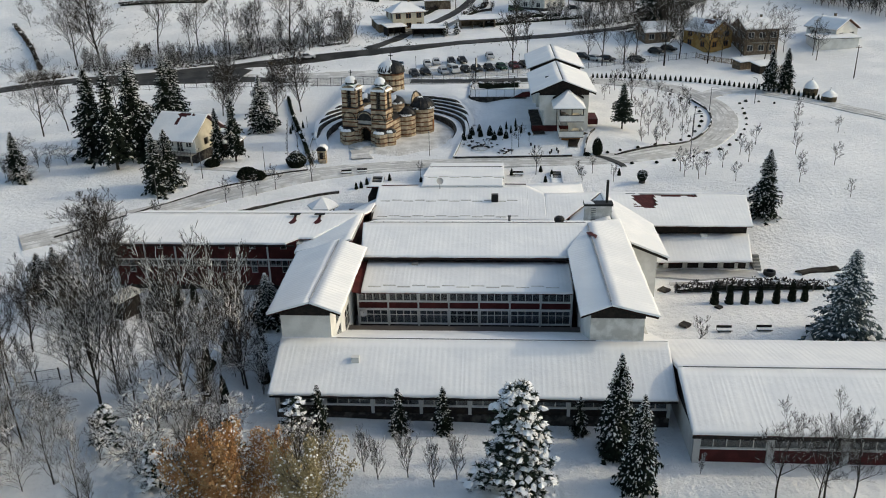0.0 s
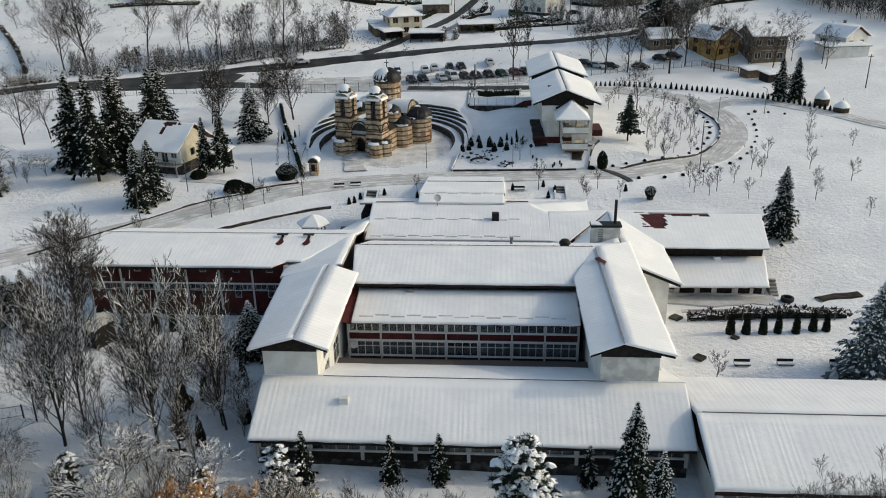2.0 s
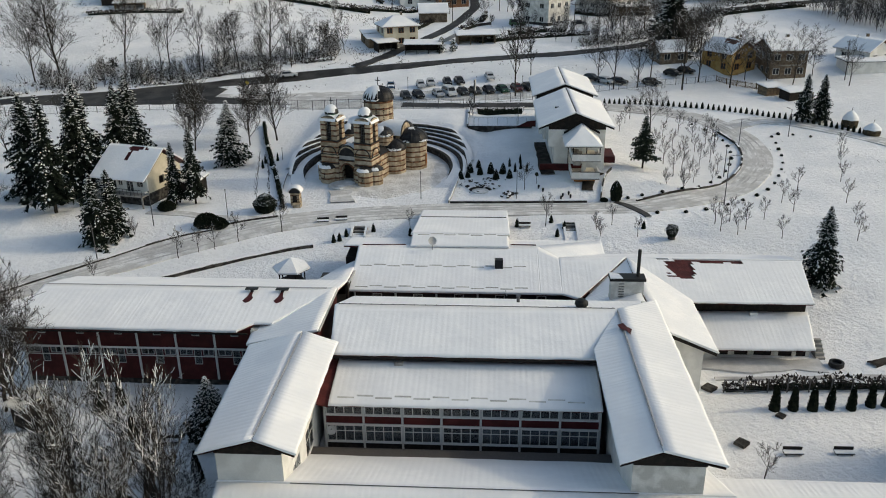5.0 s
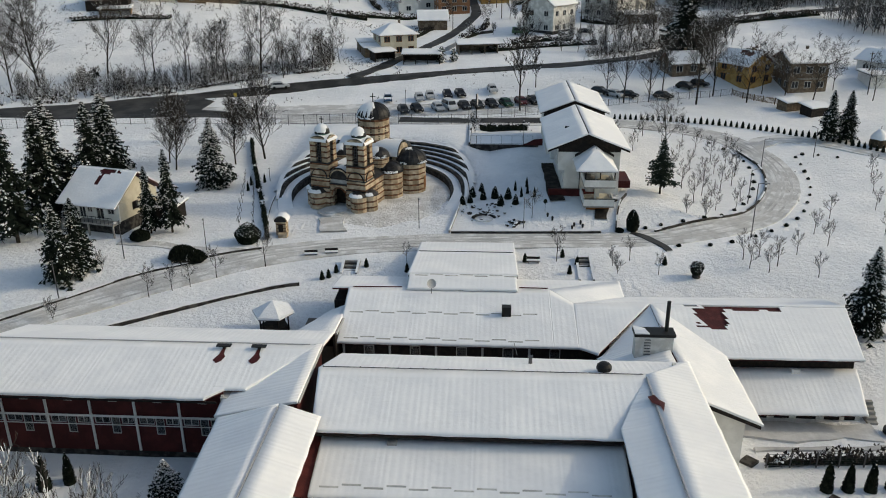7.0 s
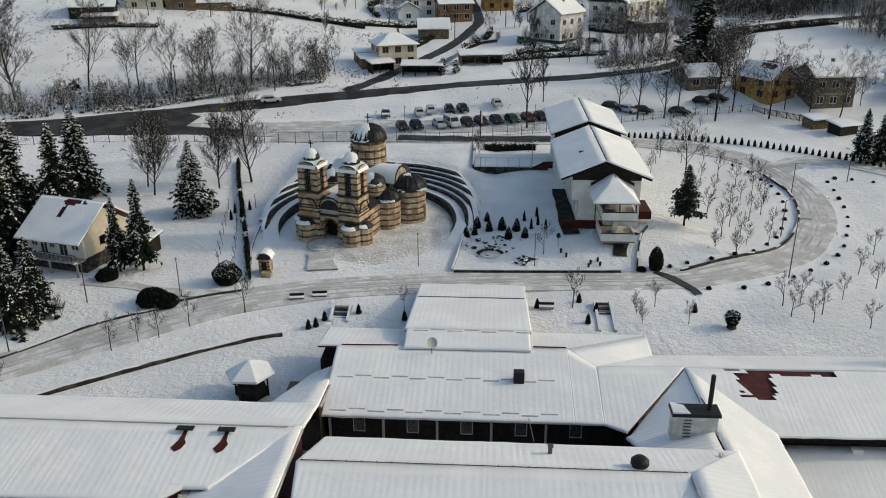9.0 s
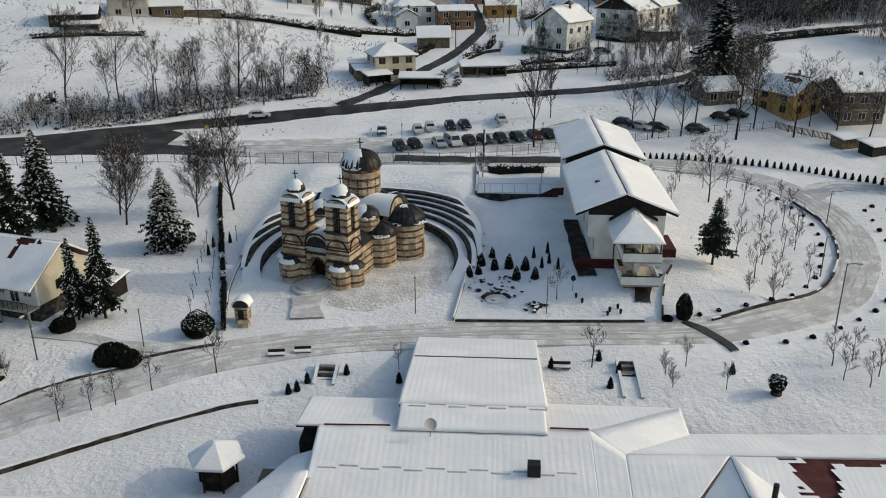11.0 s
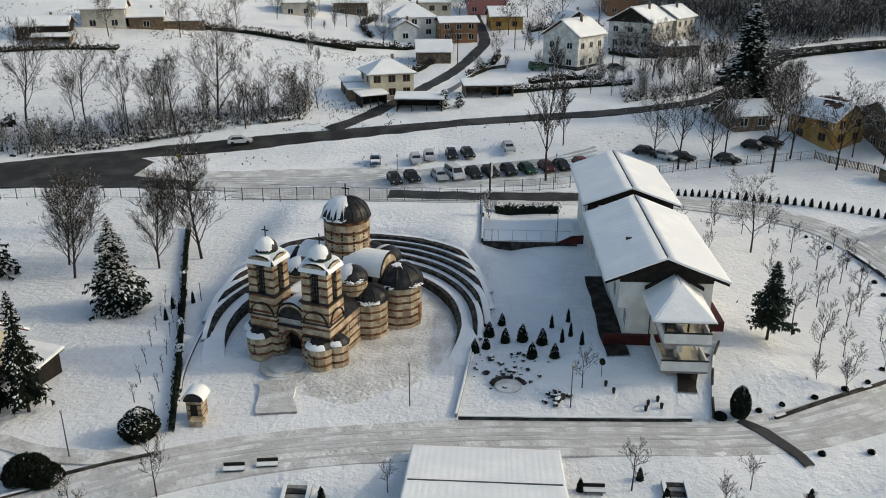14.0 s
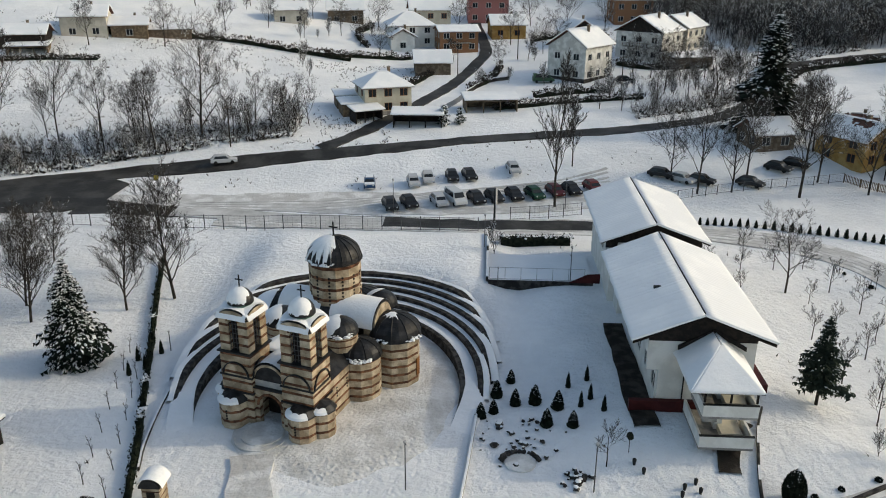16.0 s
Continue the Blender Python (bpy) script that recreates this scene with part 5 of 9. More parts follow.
    snow_cover(c, (-2.0, 1.6, 5.62), (2.0, 1.6, 5.62), (2.0, 8.0, 5.62), (-2.0, 8.0, 5.62), 0.2, SNOW, seed=6)
    eave_snow(c, 4.35, 6.6, 2.05, 4.0, 4.5, 5.7, 3)
    eave_snow(c, 6.1, 10.2, 2.5, 4.7, 4.3, 4.9, 4)
    eave_snow(c, 6.1, 10.2, 2.5, 4.7, 5.6, 6.3, 5)
    eave_snow(c, 2.9, 5.9, 1.66, 6.2, 3.8, 5.9, 6)
    for s in (-1, 1):
        st, br = Mesh(), Mesh()
        courses(st, br, lambda m, a, b, i: m.revolve([(1.9 - i, a), (1.9 - i, b)], s * 4.35, 6.6, 12), 0, 4.0)
        st.out("side_apse_stone", STONE, c)
        br.out("side_apse_brick", BRICK, c)
        dome(c, s * 4.35, 6.6, 4.0, 2.05, 1.5, LEAD, (3.0, 4.7) if s > 0 else (2.0, 5.0), 8, 0.95 if s > 0 else 0.9, 14)
        st, br = Mesh(), Mesh()
        courses(st, br, lambda m, a, b, i: m.revolve([(2.35 - i, a), (2.35 - i, b)], s * 6.1, 10.2, 10), 0, 4.7)
        courses(st, br, lambda m, a, b, i: m.box(*sorted((s * 3.9, s * 6.1)), 8.0 + i, 12.4 - i, a, b), 0, 4.9)
        st.out("transept_stone", STONE, c)
        br.out("transept_brick", BRICK, c)
        dome(c, s * 6.1, 10.2, 4.7, 2.5, 2.0, LEAD, (3.6, 6.0) if s > 0 else (1.6, 5.0), 10, 0.25 if s > 0 else 0.8, 20)
        barrel(c, *sorted((s * 0.5, s * 4.9)), 8.25, 12.15, 5.6, 1.95, "x", LEAD, True, 7.0 + s, part_arc=(0.0, 0.75))
        fa = Mesh()
        half_disc(fa, 10.2, s * 4.9 - 0.05, 5.6, 1.8, 0.14, along="y")
        x0, x1 = sorted((s * 3.9, s * 4.85))
        fa.box(x0, x1, 8.4, 12.0, 4.5, 5.6)
        fa.out("transept_gable", STONE, c)
        st, br = Mesh(), Mesh()
        courses(st, br, lambda m, a, b, i: m.revolve([(1.55 - i, a), (1.55 - i, b)], s * 2.9, 5.9, 16), 4.8, 6.2, 0.45, 0.15)
        st.out("small_drum_stone", STONE, c)
        br.out("small_drum_brick", BRICK, c)
        dome(c, s * 2.9, 5.9, 6.2, 1.66, 1.35, LEAD, (1.7, 5.4), 0, 0.9, 18)
        dome(c, s * 2.9, 14.2, 5.4, 1.6, 1.3, LEAD, (1.2, 4.5), 0, 0.8, 18)
        w = Mesh()
        for k in range(4):
            for y in (2.4, 4.2):
                w.tube((s * 4.27, y, 2.0 + 0.26 * k), (s * 4.34, y, 2.0 + 0.26 * k), 0.09, 0.09, 6)
        w.out("slit_window", FASCIA, c)
        wd = Mesh()
        wd.box(*sorted((s * 8.38, s * 8.46)), 9.9, 10.5, 0.9, 2.6)
        wd.out("side_door", WOOD_WARM, c, "reddish wooden side door")
    # great drum and dome
    X, Y = -0.2, 11.0
    b = Mesh()
    b.revolve([(3.3, 5.5), (3.1, 6.3), (2.5, 6.9)], X, Y, 8)
    b.out("drum_base", LEAD, c)
    st, br = Mesh(), Mesh()
    courses(st, br, lambda m, a, q, i: m.revolve([(2.4 - i, a), (2.4 - i, q)], X, Y, 12), 6.6, 10.7, 0.72, 0.3)
    st.out("drum_stone", STONE, c)
    br.out("drum_brick", BRICK, c)
    for k in range(12):
        a = 2 * math.pi * (k + 0.5) / 12
        w = Mesh()
        R = 2.4 * math.cos(math.pi / 12)
        for j in range(8):
            p = Vector((X + R * math.cos(a), Y + R * math.sin(a), 7.1 + 0.36 * j))
            o = Vector((math.cos(a), math.sin(a), 0)) * 0.03
            w.tube(p - o, p + o, 0.12, 0.12, 6)
        w.out("slit_window", FASCIA, c)
    e = Mesh()
    e.revolve([(2.4, 10.7), (2.6, 10.82), (2.6, 10.9)], X, Y, 24)
    e.out("drum_cornice", LEAD, c)
    dome(c, X, Y, 10.88, 2.5, 2.0, LEAD, (2.5, 5.55), 16, 0.93, 32, streak=1.7)
    eave_snow(c, X, Y, 2.5, 10.8, 3.0, 5.2, 8)
    cross_on(c, X, Y, 12.85, 1.25)
    ap = Mesh()
    ap2 = Mesh()
    courses(ap, ap2, lambda m, a, q, i: m.revolve([(2.6 - i, a), (2.6 - i, q)], 0, 15.2, 12), 0, 4.4)
    ap.out("east_apse_stone", STONE, c)
    ap2.out("east_apse_brick", BRICK, c)
    dome(c, 0, 15.2, 4.4, 2.75, 1.9, LEAD, (1.2, 5.0), 10, 0.7, 18)
    f = Mesh()
    f.revolve([(1.75, -0.15), (1.75, 0.34), (0.05, 0.35)], 0, -2.6, 24)
    f.revolve([(2.2, -0.2), (2.2, 0.2), (0.05, 0.21)], 0, -2.8, 24)
    f.out("round_step", SNOW_DIRTY, c, "rounded stone entrance step")
    ribbon("paved_forecourt", [(-19.9, 115.8), (-20.3, 118.2), (-20.8, 121.2)], 3.4, SNOW_DIRTY, 0.15, "grey cleared paving before the church door", "paving", wob=0.5)


def terraces():
    """Horseshoe terraces: a retaining wall, a walk and five steps that end one after another."""
    t = thing("amphitheatre", "curved dark stone terraces with snowy treads behind the church", "terrace")
    cx, cy = -16.6, 131.5
    A = [11.6, 13.2, 14.05, 15.1, 16.0, 17.1, 18.1]
    B = [14.85, 16.4, 17.6, 18.6, 19.5, 20.3, 21.4]
    Z = [3.3, 3.75, 4.15, 4.55, 4.95, 5.35]
    ENDS = [(-28, 214), (-3, 190), (7, 177), (17, 164), (28, 151), (38, 138)]

    def place(k, a, more=0.0):
        return cx + (A[k] + more) * math.cos(a), cy + (B[k] + more) * math.sin(a)

    def top(k, a):
        lo, hi = (radians(v) for v in ENDS[k])
        f = smooth01((a - lo + 0.05) / (1.1 if k == 0 else 0.3)) * smooth01((hi + 0.05 - a) / (1.1 if k == 0 else 0.3))
        x, y = place(k, a)
        g = land(x, y) + 0.06
        if k == 0:
            g -= 0.3 * (1 - f)
        return g + max(0.0, Z[k] - g) * f + 0.03 * noise.noise((x * 0.8, y * 0.8, k))

    for k in range(6):
        lo, hi = (radians(v) for v in ENDS[k])
        n = int((hi - lo) * 26)
        ri, tr, cap = Mesh(), Mesh(), Mesh()
        for i in range(n + 1):
            a = lo + (hi - lo) * i / n
            z = top(k, a)
            p, q = place(k, a), place(k, a, 0.95 if k == 5 else 0.6)
            # tread runs out to the next riser, or into the bank
            def far(more):
                if k == 0 and not radians(-3) < a < radians(190):
                    return place(0, a, 2.05 + more)
                return place(min(k + 1, 6), a, more)
            low = 1.6 if k == 0 else z - 0.9
            ri.v += [(*p, low), (*p, z), (*q, z), (*q, low)]
            e = 0.05 + 0.05 * noise.noise((p[0], p[1], 3.0 + k))
            e += 0.34 + 0.2 * noise.noise((p[0] * 0.9, p[1] * 0.9, 8.0)) if k == 5 else 0.06
            if k == 0:
                e = (e + 0.4) * min(1.0, max(0.0, (z - land(*p) - 0.1) / 0.5)) - 0.4
            r = place(k, a, 0.36 + e * 0.9)
            tr.v += [(*r, z - 0.02), (*place(k, a, 0.44 + e), z + 0.04), (*far(0.12), z + 0.05), (*far(0.3), z - 0.5)]
            if i:
                o = 4 * (i - 1)
                ri.f += [(o + 4, o, o + 1, o + 5), (o + 5, o + 1, o + 2, o + 6), (o + 6, o + 2, o + 3, o + 7)]
                o = 4 * (i - 1)
                tr.f += [(o + 4, o, o + 1, o + 5), (o + 5, o + 1, o + 2, o + 6), (o + 6, o + 2, o + 3, o + 7)]
        ri.f += [(0, 1, 2, 3), (4 * n + 3, 4 * n + 2, 4 * n + 1, 4 * n)]
        ri.out("retaining_wall" if k == 0 else "riser", DARK_STONE, t, "dark curved retaining wall" if k == 0 else "")
        tr.out("upper_walk" if k == 0 else "tread", SNOW, t, "snow on the curved step")


church()
terraces()


# ---- the white house beside the church, its rear block and garden ----
def white_house():
    r = thing("white_house", "two-storey white house with dark gable and snowy roof", "house")
    x0, x1, xl, xr, xa = 10.3, 18.9, 8.8, 20.0, 14.2
    y0, y1, yw = 126.4, 145.8, 127.6
    g, ze, za = 4.0, 10.8, 13.05
    slope(r, (xl, y1, ze), (xl, y0, ze), (xa, y0, za), (xa, y1, za), seed=91, mat=FASCIA, smat=SNOW_ROOF_STEPPED)
    slope(r, (xr, y0, ze), (xr, y1, ze), (xa, y1, za - 0.003), (xa, y0, za - 0.003), seed=92, mat=FASCIA)
    m = Mesh()
    wall(m, (x0 + 1.0, yw), (1, 0), x1 - x0 - 1.0, g, 10.65, 0.3)
    m.out("front_wall", PLASTER, r)
    m = Mesh()
    m.box(x0 + 0.02, x0 + 1.0, yw, yw + 0.3, 7.6, 10.65)
    m.out("upper_corner_wall", PLASTER, r)
    m = Mesh()
    holes = [(2.0 + 3.4 * i, 4.6, 3.4 + 3.4 * i, 6.0) for i in range(5)] + [(2.0 + 3.4 * i, 1.4, 3.4 + 3.4 * i, 2.9) for i in range(5)]
    wall(m, (x0 + 0.9, y1 - 0.7), (0, -1), y1 - yw - 1.0, g, 10.65, 0.3, holes)
    m.out("side_wall", PLASTER, r)
    for u0, v0, u1, v1 in holes:
        window(r, (x0 + 0.9, y1 - 0.7 - u0), (0, -1), u1 - u0, v1 - v0, g + v0, cols=2)
    m = Mesh()
    holes = [(1.6 + 3.6 * i, 4.5, 3.0 + 3.6 * i, 5.9) for i in range(5)]
    wall(m, (x1, yw + 0.3), (0, 1), y1 - yw - 1.0, g, 10.65, 0.3, holes)
    m.out("side_wall", PLASTER, r)
    for u0, v0, u1, v1 in holes:
        window(r, (x1, yw + 0.3 + u0), (0, 1), u1 - u0, v1 - v0, g + v0, cols=2)
    m = Mesh()
    m.box(x0 + 0.9, x1, y1 - 0.7, y1 - 0.4, g, 10.65)
    m.out("rear_wall", PLASTER, r)
    b = Mesh()
    b.box(x0 + 2.2, x1 - 1.2, yw + 1.5, y1 - 2, g, 9.9)
    b.out("interior_core", INTERIOR, r)
    k = Mesh()
    k.box(x0 - 1.2, x1 - 3.2, yw - 0.5, yw - 0.03, g - 0.1, g + 0.95)
    k.out("red_plinth", RED_PANEL, r, "dark red painted plinth")
    gable(r, (xl + 0.4, yw - 0.25, ze - 0.05), (xr - 0.4, yw - 0.25, ze - 0.05), (xa, yw - 0.25, za - 0.2), (0, 0.14, 0), FASCIA)
    gb = Mesh()
    gb.box(x0, x1, yw - 0.12, yw - 0.003, 10.3, 10.73)
    gb.out("gable_board", FASCIA, r)
    for p, q in (((xl, y0, ze), (xa, y0, za)), ((xr, y0, ze), (xa, y0, za))):
        t = Mesh()
        P, Q, d = Vector(p), Vector(q), Vector((0, 0, -0.28))
        t.add([P, Q, Q + d, P + d, *(v + Vector((0, 0.08, 0)) for v in (P, Q, Q + d, P + d))], [(0, 1, 2, 3), (7, 6, 5, 4), (0, 4, 5, 1), (3, 2, 6, 7), (0, 3, 7, 4), (1, 5, 6, 2)])
        t.out("bargeboard", FASCIA, r)
    d = Mesh()
    d.tube((13.4, yw - 0.07, g), (13.4, yw - 0.07, 10.0), 0.06, 0.06, 6)
    d.out("downpipe", BLACK, r)
    v = Mesh()
    v.box(11.6, 12.3, 133.6, 133.9, 12.2, 12.45)
    v.out("roof_vent", BLACK, r)
    rr = Mesh()
    rr.box(xa - 0.03, xa + 0.03, y0 + 0.2, y1 - 0.2, za + 0.14, za + 0.235)
    rr.out("ridge_rail", FASCIA, r)
    # added block that keeps sun from slipping between the two houses
    lk = Mesh()
    lk.box(10.6, 18.2, y1 - 0.38, 148.05, g, 11.2)
    lk.out("sun_gap_block", PLASTER, r)
    # balcony tower with a hipped roof
    t = new("balcony_tower")
    t.parent = r
    bx0, bx1, by0, by1 = 13.5, 17.6, 121.6, 127.0
    for z in (4.15, 6.85):
        m = Mesh()
        m.box(bx0, bx1, by0, by1, z, z + 0.2)
        m.out("balcony_floor", CONCRETE, t)
        m = Mesh()
        m.box(bx0, bx1, by0, by0 + 0.18, z + 0.2, z + 1.15)
        m.box(bx0, bx0 + 0.18, by0 + 0.18, by1, z + 0.2, z + 1.15)
        m.box(bx1 - 0.18, bx1, by0 + 0.18, by1 - 2.2, z + 0.2, z + 1.15)
        m.out("parapet", PLASTER, t, "white solid balcony parapet")
        m = Mesh()
        m.box(bx0 - 0.02, bx1 + 0.02, by0 - 0.02, by0 + 0.2, z + 1.15, z + 1.22)
        m.out("parapet_rail", BLACK, t)
        f = Mesh()
        f.box(bx0 + 2.0, bx1 - 0.5, by0 + 1.2, by1 - 1.2, z + 0.21, z + 0.7)
        f.out("bench", CREAM, t, "pale yellow bench on the balcony")
    for x in (bx0 + 0.12, (bx0 + bx1) / 2, bx1 - 0.12):
        m = Mesh()
        m.box(x - 0.07, x + 0.07, by0 + 0.22, by0 + 0.36, 8.1, 9.3)
        m.out("post", FASCIA, t)
    m = Mesh()
    m.box((bx0 + bx1) / 2 - 0.3, (bx0 + bx1) / 2 + 0.3, 124.2, 124.9, 3.6, 9.3)
    m.out("pillar", PLASTER, t)
    m = Mesh()
    m.box(bx0 + 0.5, bx1 - 0.5, by0 + 1.0, by0 + 2.0, 3.4, 4.15)
    m.out("base_wall", WOOD_WARM, t)
    ex0, ex1, ey0, ey1, ez = 12.5, 17.7, 121.4, 127.4, 9.25
    A = (15.3, 125.0, 11.2)
    ridge = (15.3, 127.3, 11.2)
    slope(t, (ex0, ey0, ez), (ex1, ey0, ez), (A[0] + 0.05, A[1], A[2]), (A[0] - 0.05, A[1], A[2]), seed=94, mat=FASCIA, smat=SNOW)
    slope(t, (ex0, ey1, ez), (ex0, ey0, ez), A, ridge, seed=95, mat=FASCIA, smat=SNOW)
    slope(t, (ex1, ey0, ez), (ex1, ey1, ez), ridge, A, seed=96, mat=FASCIA, smat=SNOW)
    m = Mesh()
    m.slab((12.6, 127.2, 10.0), (15.3, 127.2, 11.55), (15.3, 127.4, 11.55), (12.6, 127.4, 10.0), 0.35)
    m.slab((15.3, 127.2, 11.55), (18.0, 127.2, 10.0), (18.0, 127.4, 10.0), (15.3, 127.4, 11.55), 0.35)
    m.out("dormer_board", FASCIA, t)
    # stairs down to the yard
    for i in range(8):
        s = Mesh()
        s.box(bx0 + 0.25, bx0 + 1.3, by0 + 0.6 + 0.5 * i, by0 + 1.1 + 0.5 * i, 6.2 - 0.01 * i, 7.05 + 0.26 * i * 0.3)
        s.out("stair_step", CONCRETE, t)
    # red side balcony
    m = Mesh()
    m.box(x1 + 0.02, x1 + 1.9, 129.0, 134.0, 4.7, 5.7)
    m.out("side_balcony", RED_PANEL, r)


def rear_house():
    r = thing("rear_house", "white house block with dark gable and wide snowy roof", "house")
    xl, xr, xa = 8.8, 19.8, 14.2
    y0, y1, ze, za, g = 147.0, 164.4, 11.5, 13.5, 3.5
    slope(r, (xl, y1, ze), (xl, y0, ze), (xa, y0, za), (xa, y1, za), seed=101, mat=FASCIA)
    slope(r, (xr, y0, ze), (xr, y1, ze), (xa, y1, za - 0.003), (xa, y0, za - 0.003), seed=102, mat=FASCIA)
    for a in ((10.0, 18.7, 148.1, 148.4), (10.0, 18.7, 163.2, 163.5), (10.0, 10.3, 148.4, 163.2), (18.4, 18.7, 148.4, 163.2)):
        m = Mesh()
        m.box(*a, g, 11.4)
        m.out("wall", PLASTER, r)
    gable(r, (xl + 0.4, 147.8, ze - 0.05), (xr - 0.4, 147.8, ze - 0.05), (xa, 147.8, za - 0.2), (0, 0.14, 0), FASCIA)
    b = Mesh()
    b.box(xl + 0.6, xr - 0.6, 147.95, 148.09, 10.6, 11.45)
    b.out("gable_board", FASCIA, r)
    for k in range(4):
        window(r, (9.99, 161.5 - 3.4 * k), (0, -1), 1.3, 1.4, 8.4, cols=2, depth=0.0)
        window(r, (18.71, 150.5 + 3.4 * k), (0, 1), 1.3, 1.4, 8.4, cols=2, depth=0.0)
    m = Mesh()
    m.box(16.2, 16.5, 155.0, 155.3, 12.6, 12.9)
    m.out("roof_vent", BLACK, r)
    rr = Mesh()
    rr.box(xa - 0.03, xa + 0.03, y0 + 0.2, y1 - 0.2, za + 0.14, za + 0.235)
    rr.out("ridge_rail", FASCIA, r)


def garden_bits():
    # earth strip along the shaded side of the white house; its colour includes that shade
    ribbon("soil_strip", [(10.3, 124.8), (10.2, 127), (10.1, 130), (10.1, 134), (10.0, 138), (9.9, 143)], 2.0, SOIL, 0.05, "bare earth strip along the house, darkened for wall shade", "soil", wob=0.25)
    ribbon("soil_yard", [(15.9, 120.4), (16.0, 121.8), (16.5, 124), (18.0, 126)], 1.8, SOIL, 0.05, "dark wet earth under the balcony", "soil", wob=0.4)
    ribbon("melt_gully", [(19.4, 117.2), (21.0, 115.6), (22.2, 113.4), (23.2, 111.2)], 0.9, ASPHALT, 0.11, "dark meltwater gully across the drive", "gully", wob=0.5)
    wall_along("garden_kerb", [(-4.2, 116.0), (4, 116.3), (12, 116.7), (15.4, 116.9)], 0.22, 0.35, DARK_STONE, "low dark garden kerb with snow on top", "kerb", snow=0.1)
    wall_along("garden_edge", [(-4.4, 116.4), (-3.9, 122), (-3.3, 130), (-2.8, 138), (-2.6, 144)], 0.18, 0.25, CONCRETE, "narrow stone garden edge in the snow", "kerb", snow=0.12, snow_gaps=0.3)
    wall_along("path_wall", [(17.4, 117.4), (18.0, 121), (19.0, 125), (20.2, 128)], 0.18, 0.22, DARK_STONE, "low wall beside the house path", "wall", snow=0.05, snow_gaps=0.5)
    wall_along("drive_kerb", [(-58, 85.5), (-47.6, 95.8), (-41.4, 101.9), (-36.0, 104.9), (-33.8, 105.9)], 0.16, 0.22, DARK_STONE, "dark stone kerb along the drive", "kerb", snow=0.08, snow_gaps=0.5)
    wall_along("yard_wall", [(-41.0, 89.9), (-35.5, 93.5), (-29.6, 97.2), (-23.4, 100.5), (-21.0, 101.2)], 0.2, 0.3, DARK_STONE, "low dark retaining wall in the school yard", "wall", snow=0.1, rough=0.5)
    wall_along("church_path_edge", [(-34.5, 106.5), (-30, 108.6), (-27.6, 109.6)], 0.2, 0.22, DARK_STONE, "dark kerb at the church path", "kerb")
    wall_along("loop_kerb", [(22.5, 117.6), (30.6, 121.8), (36.6, 126.2), (40.8, 132.8), (43.6, 140.2), (44.6, 148), (43.2, 155.4)], 0.25, 0.28, DARK_STONE, "dark kerb inside the drive loop", "kerb", snow=0.06, snow_gaps=0.55)
    wall_along("walk_kerb", [(-31.1, 130.2), (-30.7, 126.5), (-30.0, 122.0), (-29.2, 119.0)], 0.16, 0.2, DARK_STONE, "thin dark kerb beside the curved walk", "kerb", snow=0.03, snow_gaps=0.5)
    # pond
    p = thing("garden_pond", "small frozen garden pond with stone rim", "pond")
    w = Mesh()
    z = land(0.1, 121.6)
    w.revolve([(1.25, z - 0.05), (1.25, z + 0.09)], 0.1, 121.6, 18)
    w.out("ice", SNOW_DIRTY, p)
    rng = random.Random(4)
    for i in range(26):
        a = math.pi * (0.05 + 0.9 * i / 25)
        s = Mesh()
        s.ball((0.1 + 1.5 * math.cos(a) + rng.uniform(-.15, .15), 121.6 + 1.3 * math.sin(a), z + 0.12), rng.uniform(0.14, 0.3), rng, 0.3, 0.7)
        s.out("rim_stone", DARK_STONE, p)
    q = thing("rockery", "dark snow-capped rocks in the garden", "rocks")
    for i in range(76):
        x, y = (rng.gauss(0.1, 1.5), rng.gauss(125.0, 1.8)) if i < 46 else (rng.gauss(4.2, 0.6), rng.gauss(119.6, 0.45))
        s = Mesh()
        r_ = 0.08 + 0.28 * rng.random() ** 2
        s.ball((x, y, land(x, y) + r_ * 0.2), r_, rng, 0.35, 0.6)
        s.out("rock", DARK_STONE, q)
        if rng.random() < 0.85:
            s = Mesh()
            s.ball((x, y + 0.05, land(x, y) + r_ * 0.7), r_ * 0.75, rng, 0.2, 0.4)
            s.out("rock_snow", SNOW, q)


def patch(name, cx, cy, rx, ry, mat, lift, label, category, turn=0.0, wob=0.15, seed=0.0):
    """A roundish sheet with a ragged edge that follows the land."""
    K, J = 64, 10
    m = Mesh()
    ca, sa = math.cos(radians(turn)), math.sin(radians(turn))
    for j in range(J + 1):
        for i in range(K):
            a = 2 * math.pi * i / K
            f = j / J * (1 + wob * noise.noise((math.cos(a) * 2.2, math.sin(a) * 2.2, seed)) + 0.4 * wob * noise.noise((math.cos(a) * 9, math.sin(a) * 9, seed)))
            u, v = rx * f * math.cos(a), ry * f * math.sin(a)
            x, y = cx + u * ca - v * sa, cy + u * sa + v * ca
            m.v.append((x, y, land(x, y) + lift * (1.0 if j < J else 0.0) - (0.12 if j == J else 0.0)))
    m.f = [(j * K + i, (j + 1) * K + i, (j + 1) * K + (i + 1) % K, j * K + (i + 1) % K) for j in range(J) for i in range(K)]
    tagged(m.out(name, mat, smooth=True), label, category, kind="structure")


